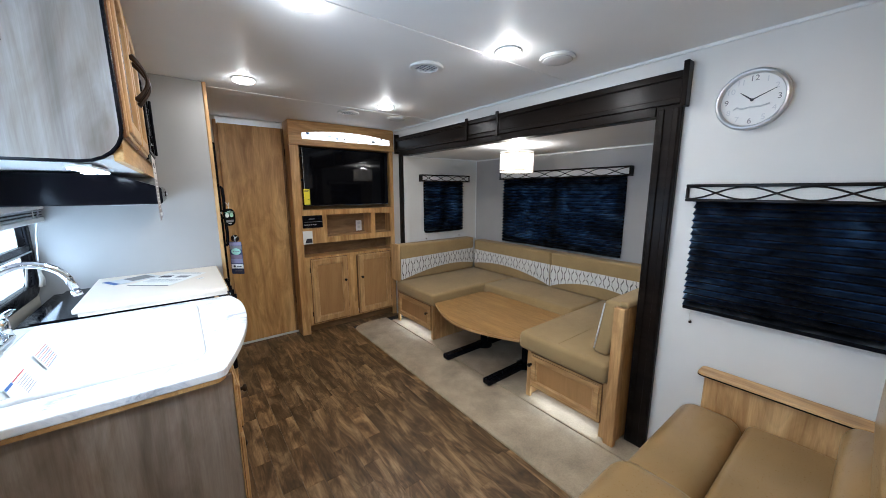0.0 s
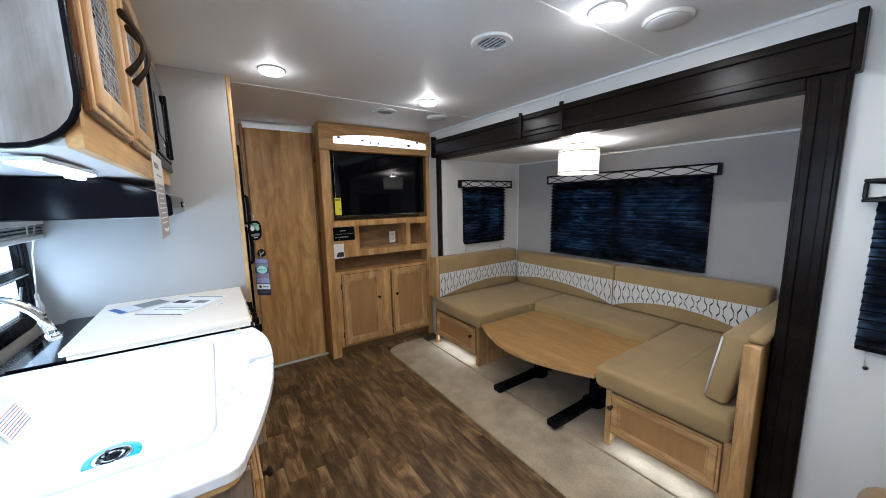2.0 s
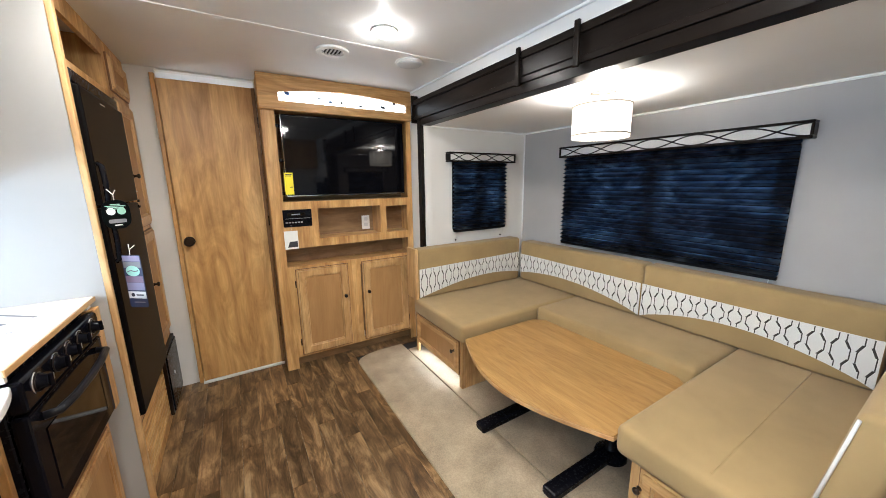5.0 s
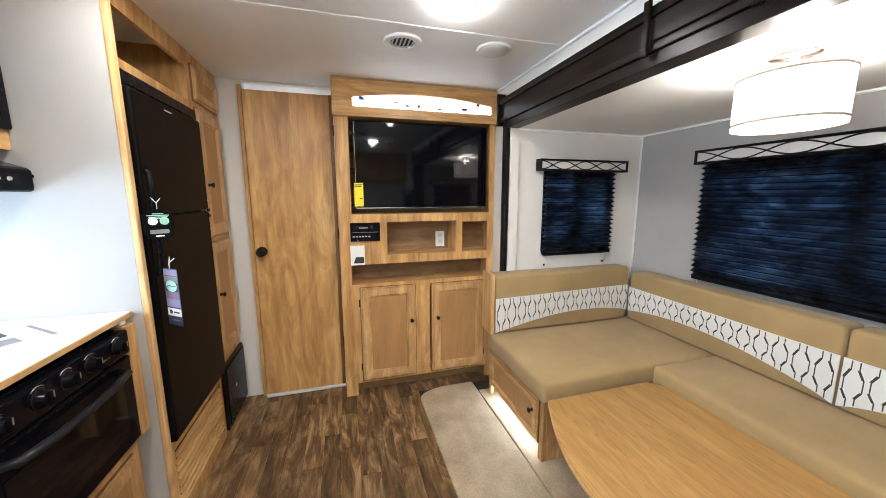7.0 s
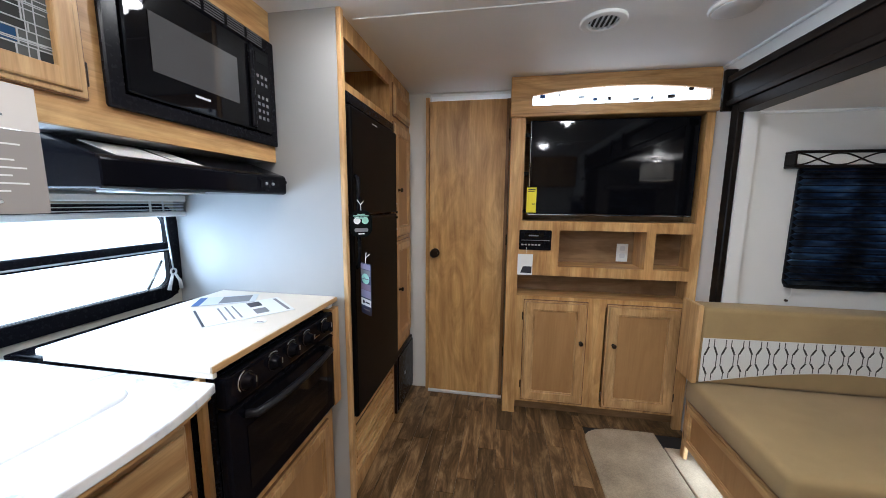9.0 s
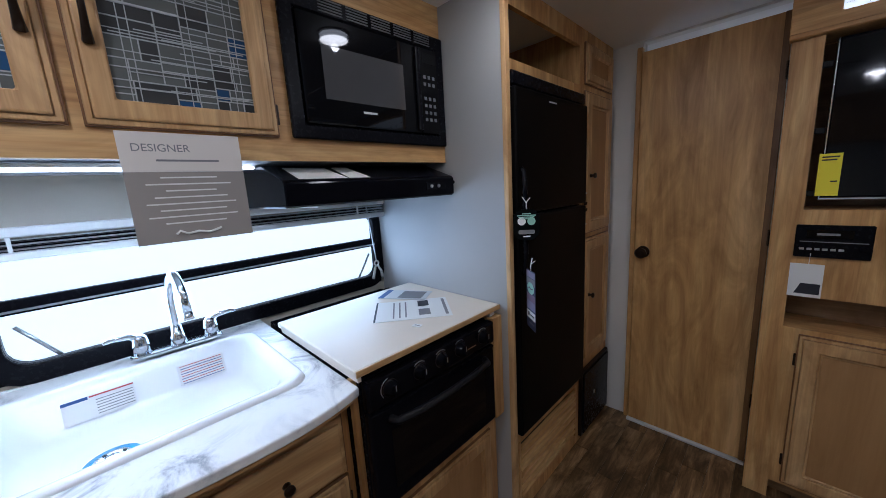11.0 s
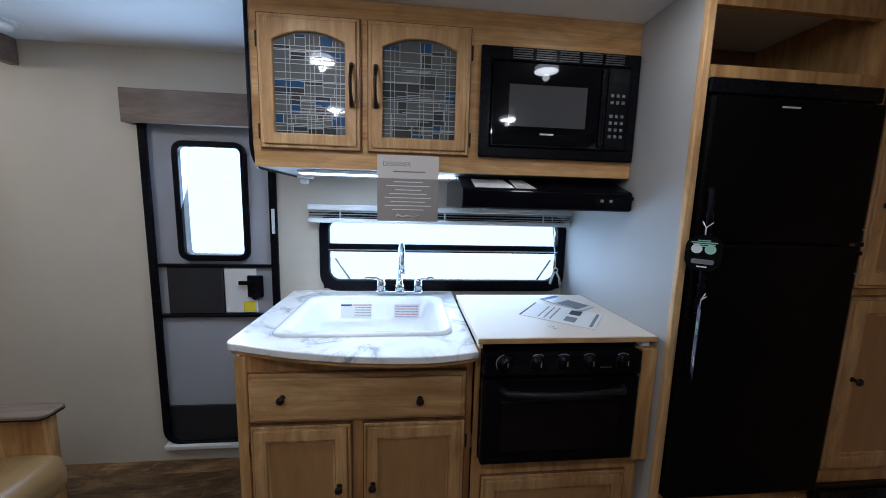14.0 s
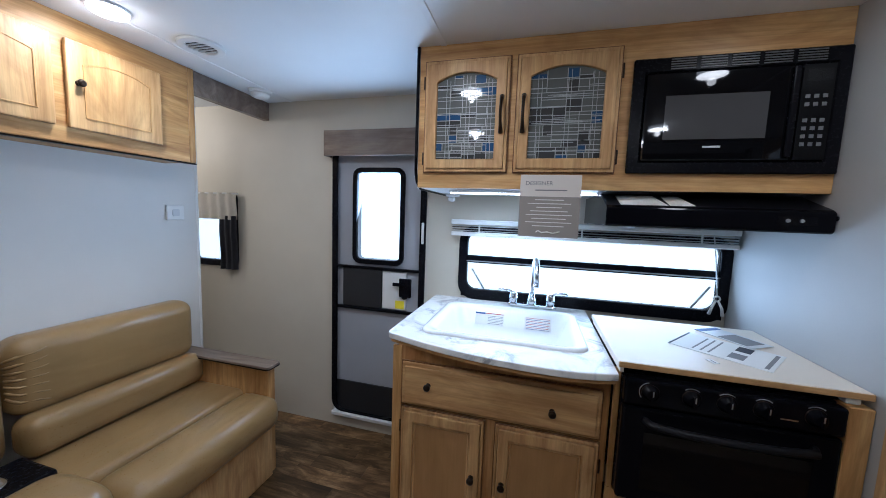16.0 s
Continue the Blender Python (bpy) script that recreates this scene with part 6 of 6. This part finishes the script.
cushion("pad", t, (1.535, 2.705, 1.668, 2.258, CZ0, CZ1))
part("seam", Shape().tube([(1.57, 1.98, CZ1 + 0.0005), (2.67, 1.98, CZ1 + 0.0005)], 0.0018, 6), cushion_mat, t)


def band(parent, face, plane, u0, u1, top, bottom, n):
    """A white patterned band let into a back cushion; top and bottom give its height along the cushion (0 to 1)."""
    s = Shape(face, plane)
    cols = [[s.bm.verts.new(s.at(u0 + (u1 - u0) * k / 20, v, w)) for v, w in ((bottom(k / 20), -0.002), (bottom(k / 20), 0.003), (top(k / 20), 0.003), (top(k / 20), -0.002))] for k in range(21)]
    for a, c in zip(cols, cols[1:]):
        for k in range(3):
            s.bm.faces.new((a[k], c[k], c[k + 1], a[k + 1]))
    s.bm.faces.new(cols[0]), s.bm.faces.new(cols[-1])
    bmesh.ops.recalc_face_normals(s.bm, faces=s.bm.faces)
    b = part("pattern_band", s, white_cloth, parent, "white patterned fabric band")
    s = Shape(face, plane)
    dark = Shape(face, plane)
    step = (u1 - u0) / n
    for k in range(n):
        a = (k + 0.5) / n
        way = 1 if k % 2 else -1
        u = u0 + (u1 - u0) * a - way * step * 0.18
        lo, hi = bottom(a) + 0.003, top(a) - 0.003
        line = [(0, 0), (0, 0.16), (0.42 * way, 0.34), (0.42 * way, 0.62), (0, 0.82), (0, 1)]
        for q, ((a0, b0), (a1, b1)) in enumerate(zip(line, line[1:])):
            slant = a0 != a1
            for side in ((0, 0.12) if slant else (0,)):
                w = 0.0027 if slant and not side else 0.002
                tgt = dark if slant and not side else s
                vs = [tgt.bm.verts.new(tgt.at(min(u1, max(u0, u + p * step + side * step + g)), lo + (hi - lo) * r, 0.0036 + 0.0003 * (tgt is dark))) for p, r, g in ((a0, b0, -w), (a0, b0, w), (a1, b1, w), (a1, b1, -w))]
                tgt.bm.faces.new(vs)
    p = part("pattern", dark, charcoal_thread, b, "charcoal slanted stitches")
    tagged(p, kind="stuff")
    p = part("pattern", s, grey_thread, b, "grey upright line pattern")
    tagged(p, kind="stuff")


BT = 0.845
t = thing("back_cushion", (2.1, 3.88, CZ1), "tan back cushion with white patterned band, far bench", "cushion", "dinette back cushions")
cushion("pad", t, (1.555, 2.57, 3.822, 3.955, CZ1 + 0.001, BT), 0.022)
band(t, "y-", 3.822, 1.565, 2.56, lambda a: 0.70 + 0.02 * a, lambda a: 0.482 + 0.10 * math.sin(a * math.pi * 0.75) - 0.01 * a, 28)
part("end_board", Shape().box(1.53, 1.552, 3.815, 3.96, CZ1 + 0.001, 0.855, 0.003), pale_z, t, "maple end board")
t = thing("back_cushion", (2.68, 3.25, CZ1), "tan back cushion with white patterned band under window", "cushion", "dinette back cushions")
cushion("pad", t, (2.57, 2.705, 2.755, 3.82, CZ1 + 0.001, BT - 0.03), 0.022)
band(t, "x-", 2.57, 2.758, 3.815, lambda a: 0.695 + 0.008 * a, lambda a: 0.486 + 0.098 * math.sin(a * math.pi * 0.86) ** 0.8, 28)
t = thing("back_cushion", (2.68, 2.2, CZ1), "tan back cushion with white patterned band beside end", "cushion", "dinette back cushions")
cushion("pad", t, (2.57, 2.705, 1.80, 2.75, CZ1 + 0.001, BT - 0.03), 0.022)
band(t, "x-", 2.57, 1.805, 2.747, lambda a: 0.695, lambda a: 0.486 + 0.098 * math.sin(a * math.pi) ** 0.8, 26)
t = thing("back_cushion", (2.1, 1.73, CZ1), "loose tan back cushion leaning on the end panel", "cushion", "dinette back cushions")
s = Shape("x-", 1.63)
s.prism([(1.715, CZ1 + 0.002), (1.80, CZ1 + 0.006), (1.752, 0.80), (1.646, 0.803)], -1.0, 0.0, 0.022, 4)
part("pad", s, cushion_mat, t, smooth=True)
part("piping", Shape("x-", 1.63).tube([(1.79, CZ1 + 0.03, 0.0), (1.748, 0.78, 0.0)], 0.004, 6), white_cloth, t, "white patterned edge")
part("top_pad", Shape().box(1.595, 2.68, 1.606, 1.66, 0.7915, 0.825, 0.015, 3), cushion_mat, t, smooth=True)

# table
t = thing("dinette_table", (1.8, 2.74, 0.016), "honey oak dinette table with bowed front, lowered between benches", "table")
out = [(2.11, 2.268), (2.17, 2.33), (2.17, 3.15), (2.11, 3.215), (1.55, 3.215)] + [(1.55 - 0.15 * math.sin(math.pi * k / 20), 3.215 - 0.947 * k / 20) for k in range(1, 20)] + [(1.55, 2.268)]
out = [(x, max(y, 2.268)) for x, y in out]
part("tabletop", Shape().prism(out, 0.378, 0.404, 0.004, 2), table_wood, t)
inner = [(1.865 + (x - 1.865) * 1.004, 2.74 + (y - 2.74) * 1.002) for x, y in out]
part("edge_band", Shape().prism([(x, y) for x, y in inner], 0.383, 0.399), pale_y, t, "pale edge band")
for yy in (2.46, 2.93):
    leg = part("leg", Shape().turned((1.88, yy, 0.017), (0, 0, 1), [(0.075, 0.0), (0.07, 0.02), (0.03, 0.04), (0.03, 0.36)], 20), black_satin, t)
    part("foot", Shape().box(1.44, 2.10, yy - 0.035, yy + 0.035, 0.017, 0.058, 0.010, 2), black_satin, leg, "black metal foot bar")
part("under_rail", Shape().box(1.60, 2.10, 2.36, 3.03, 0.35, 0.3775, 0.004), black_satin, t)

# pendant
LX, LY = 2.02, 2.74
t = thing("drum_pendant", (LX, LY, SZ), "white linen drum ceiling lamp with dark bands, lit", "lamp")
ring = lambda r: [(LX + r * math.cos(k * math.tau / 40), LY + r * math.sin(k * math.tau / 40)) for k in range(40)]
part("shade", Shape().prism(ring(0.132), 1.535, 1.695, 0.0, 1, hole=ring(0.129)), drum_mat, t, "glowing white linen shade", smooth=False)
for z in (1.549, 1.683):
    part("band", Shape().prism(ring(0.1345), z - 0.003, z + 0.003, 0.0, 1, hole=ring(0.1322)), plain("taupe_band", (0.30, 0.26, 0.21), 0.7) if z < 1.6 else bpy.data.materials["taupe_band"], t)
part("diffuser", Shape().turned((LX, LY, 1.539), (0, 0, 1), [(0.128, 0), (0.128, 0.003)], 40), drum_mat, t)
part("stem", Shape().turned((LX, LY, 1.70), (0, 0, 1), [(0.012, 0), (0.012, 0.04), (0.06, 0.041), (0.06, SZ - 1.7005)], 24), bronze, t)

# ---- sofa ----
t = thing("sofa", (0.65, 1.0, 0), "tan leatherette sofa with wooden arms and console", "sofa")


def pad(name, x0, x1, y0, y1, z0, z1, bevel, label=""):
    return part(name, Shape().box(x0, x1, y0, y1, z0, z1, bevel, 5), leather, t, label, smooth=True)


part("base", Shape().box(-0.27, 1.61, 0.70, 1.27, 0.012, 0.30, 0.004), pale_z, t, "woodgrain base panel")
for x0, x1 in ((-0.275, 0.385), (0.955, 1.612)):
    pad("seat_cushion", x0, x1, 0.80, 1.105, 0.301, 0.445, 0.03)
    pad("front_roll", x0, x1, 1.107, 1.335, 0.29, 0.452, 0.065)
    pad("lumbar_roll", x0, x1, 0.735, 0.86, 0.446, 0.60, 0.05)
    pad("backrest", x0 - 0.0, x1, 0.655, 0.80, 0.585, 0.875, 0.06)
c = pad("console_roll", 0.39, 0.95, 1.05, 1.33, 0.301, 0.535, 0.08)
part("console_tray", Shape().box(0.40, 0.94, 0.86, 1.045, 0.301, 0.50, 0.01, 2), black_satin, t, "black cup holder tray")
for xx in (0.53, 0.81):
    part("cup_holder", Shape().turned((xx, 0.955, 0.5005), (0, 0, 1), [(0.052, 0), (0.054, 0.004), (0.046, 0.006), (0.044, 0.002)], 24), steel, t)
pad("console_back", 0.39, 0.95, 0.665, 0.79, 0.45, 0.84, 0.05)
for k in range(7):
    z = 0.635 + 0.033 * k
    fan = (z - 0.735) * 0.35
    part("pleat", Shape().tube([(0.29 + 0.09 * q / 6 if q < 3 else 0.325 + 0.058 * math.sin(radians(q * 13)), 0.7995 if q < 3 else 0.742 + 0.058 * math.cos(radians(q * 13)), z - fan * q / 6) for q in (0, 2, 3, 4, 5, 6)], 0.0055, 6, taper=[0.2, 0.7, 1, 1.15, 1.2, 1.0]), leather, t, smooth=True)
for x0, x1, cap0, cap1 in ((-0.31, -0.262, -0.325, -0.235), (1.62, 1.668, 1.60, 1.688)):
    a = part("arm", Shape().box(x0, x1, 0.665, 1.255 if cap0 < 0 else 1.27, 0.012, 0.572, 0.005), wood_z if cap0 < 0 else pale_z, t, "woodgrain side arm")
    part("arm_cap", Shape().prism(rounded(cap0, cap1, 0.66, 1.28 if cap0 < 0 else 1.295, 0.022), 0.573, 0.592, 0.004, 2), drift_y if cap0 < 0 else pale_y, a, "driftwood laminate arm cap")
    part("cap_edge", Shape().prism(rounded(cap0 - 0.001, cap1 + 0.001, 0.659, 1.281 if cap0 < 0 else 1.296, 0.022), 0.5755, 0.5815), espresso, a, "dark edge band")

# upper cabinet over the sofa
SYF = 0.845
t = thing("overhead_cabinet", (0.74, 0.78, 1.565), "maple overhead cabinet above the sofa", "cabinet")
part("body", Shape().box(-0.262, 1.685, YP + 0.002, SYF - 0.0185, 1.567, CEIL - 0.001), wood_z, t)
s = Shape("y+", SYF)
s.box(-0.236, 1.687, 1.565, CEIL - 0.001, -0.018, 0, 0.003)
part("face_frame", s, wood_x, t)
part("end_stile", Shape("y+", SYF).box(-0.266, -0.2365, 1.565, CEIL - 0.001, -0.018, 0.001, 0.003), wood_z, t, "darker end stile")
part("light_rail", Shape("y+", SYF).box(-0.264, 1.687, 1.5585, 1.5645, -0.02, 0.004, 0.001), espresso, t, "dark lower edge")
xs = [(-0.10, 0.215), (0.25, 0.64), (0.68, 1.07), (1.11, 1.50)]
for k, (a, b) in enumerate(xs):
    d = part("door", Shape("y+", SYF).box(a, b, 1.62, 1.925, 0.001, 0.02, 0.005, 2), pale_z, t)
    o, i = matched(arched(a + 0.045, b - 0.045, 1.662, 1.85, 0.025), arched(a + 0.05, b - 0.05, 1.667, 1.845, 0.025), ((a + b) / 2, 1.77))
    part("panel_groove", Shape("y+", SYF + 0.02).prism(o, 0.0003, 0.003, 0.001, 1, hole=i), wood_z, d)
    if k == 0:
        knob(d, "y+", SYF + 0.02, b - 0.03, 1.78)
t = thing("thermostat", (-0.30, YP, 1.28), "small square white thermostat on the partition", "thermostat")
part("plate", Shape("y+", YP).box(-0.345, -0.255, 1.28, 1.357, 0.001, 0.012, 0.003), white_plastic, t)
part("dial", Shape("y+", YP + 0.012).prism(rounded(-0.318, -0.282, 1.30, 1.337, 0.008), 0.0003, 0.003), shade_plastic, t)
t = thing("partition_trim", (-0.42, YP, 0), "white edge moulding on the partition end", "trim", kind="structure")
part("strip", Shape().box(-0.435, -0.4205, YP - 0.052, YP + 0.004, 0.002, CEIL - 0.002, 0.003), white_plastic, t)

# clock
t = thing("wall_clock", (XE, 1.258, 1.634), "round white wall clock with a brushed silver rim", "clock")
KY, KZ, KR = 1.258, 1.75, 0.116
ring2 = lambda r: [(KY + r * math.cos(k * math.tau / 48), KZ + r * math.sin(k * math.tau / 48)) for k in range(48)]
part("rim", Shape("x-", XE).prism(ring2(KR), 0.001, 0.034, 0.010, 3, hole=ring2(KR - 0.017)), aluminium, t, smooth=True)
part("dial", Shape("x-", XE).prism(ring2(KR - 0.014), 0.001, 0.012), paper_mat, t, "white dial")
for n in range(12):
    q = math.radians(n * 30)
    uy, uz = KY - 0.081 * math.sin(q), KZ + 0.081 * math.cos(q)
    lettering(str(n or 12), pose(XE - 0.0126, uy, uz, 90, 0, -90), 0.030, shade_plastic if n % 3 else ink_grey, t, "numeral")
for ang, ln, w in ((-50, 0.05, 0.003), (65, 0.078, 0.0024)):
    q = math.radians(ang)
    dy, dz = -math.sin(q), math.cos(q)
    part("clock_hand", Shape("x-", XE - 0.0145).prism([(KY - dz * w, KZ + dy * w), (KY + dz * w, KZ - dy * w), (KY + dy * ln + dz * w * 0.4, KZ + dz * ln - dy * w * 0.4), (KY + dy * ln - dz * w * 0.4, KZ + dz * ln + dy * w * 0.4)], 0.0, 0.001), ink_dark, t)
part("emblem", Shape("x-", XE - 0.0125).tube([(KY + 0.055, KZ - 0.030, 0.001), (KY + 0.045, KZ - 0.022, 0.001), (KY + 0.03, KZ - 0.03, 0.001), (KY, KZ - 0.026, 0.001), (KY - 0.03, KZ - 0.028, 0.001), (KY - 0.055, KZ - 0.022, 0.001)], 0.0028, 6), shade_plastic, t)
part("hub", Shape("x-", XE - 0.014).turned((KY, KZ, 0.001), (0, 0, 1), [(0.006, 0), (0.005, 0.003)], 14), ink_dark, t)

# ---- floor planks ----
rnd = random.Random(11)
PLANK = {}


def plank_mesh(w, ln):
    key = (round(w, 3), round(ln, 2))
    if key not in PLANK:
        s = Shape().box(-w / 2 + 0.0006, w / 2 - 0.0006, -ln / 2 + 0.0006, ln / 2 - 0.0006, -0.0055, 0.0)
        PLANK[key] = mesh_of("plank", s, plank_mat)
    return PLANK[key]


W = 0.092
for k in range(22):
    cx = XW + 0.004 + W * (k + 0.5)
    if cx + W / 2 > 1.123:
        continue
    y = -0.3 - rnd.uniform(0, 0.6)
    stop = YN - 0.001
    while y < stop:
        ln = rnd.choice((0.3, 0.42, 0.55, 0.7))
        a, b = max(y, -0.3), min(y + ln, stop)
        if b - a > 0.02:
            ob = new("plank", plank_mesh(W, b - a))
            ob.location = (cx, (a + b) / 2, 0)
            ob.parent = floor
        y += ln
edge_w = 1.129 - (XW + 0.004 + W * int((1.119 - XW) / W))
ex = 1.129 - edge_w / 2
y = -0.3
while y < YN:
    b = min(y + 0.75, YN - 0.001)
    if b - y > 0.02 and edge_w > 0.01:
        ob = new("plank", plank_mesh(edge_w, b - y))
        ob.location = (ex, (y + b) / 2, 0)
        ob.parent = floor
    y += 0.75
for k in range(3):
    ob = new("plank", plank_mesh(0.2, 0.26))
    ob.location = (1.19 + 0.2 * k, 4.232, -0.0005)
    ob.parent = floor
s = Shape()
s.box(XW, XE, -1.9, -0.31, -0.0055, 0.0)
part("bedroom_floor", s, carpet_mat, floor)
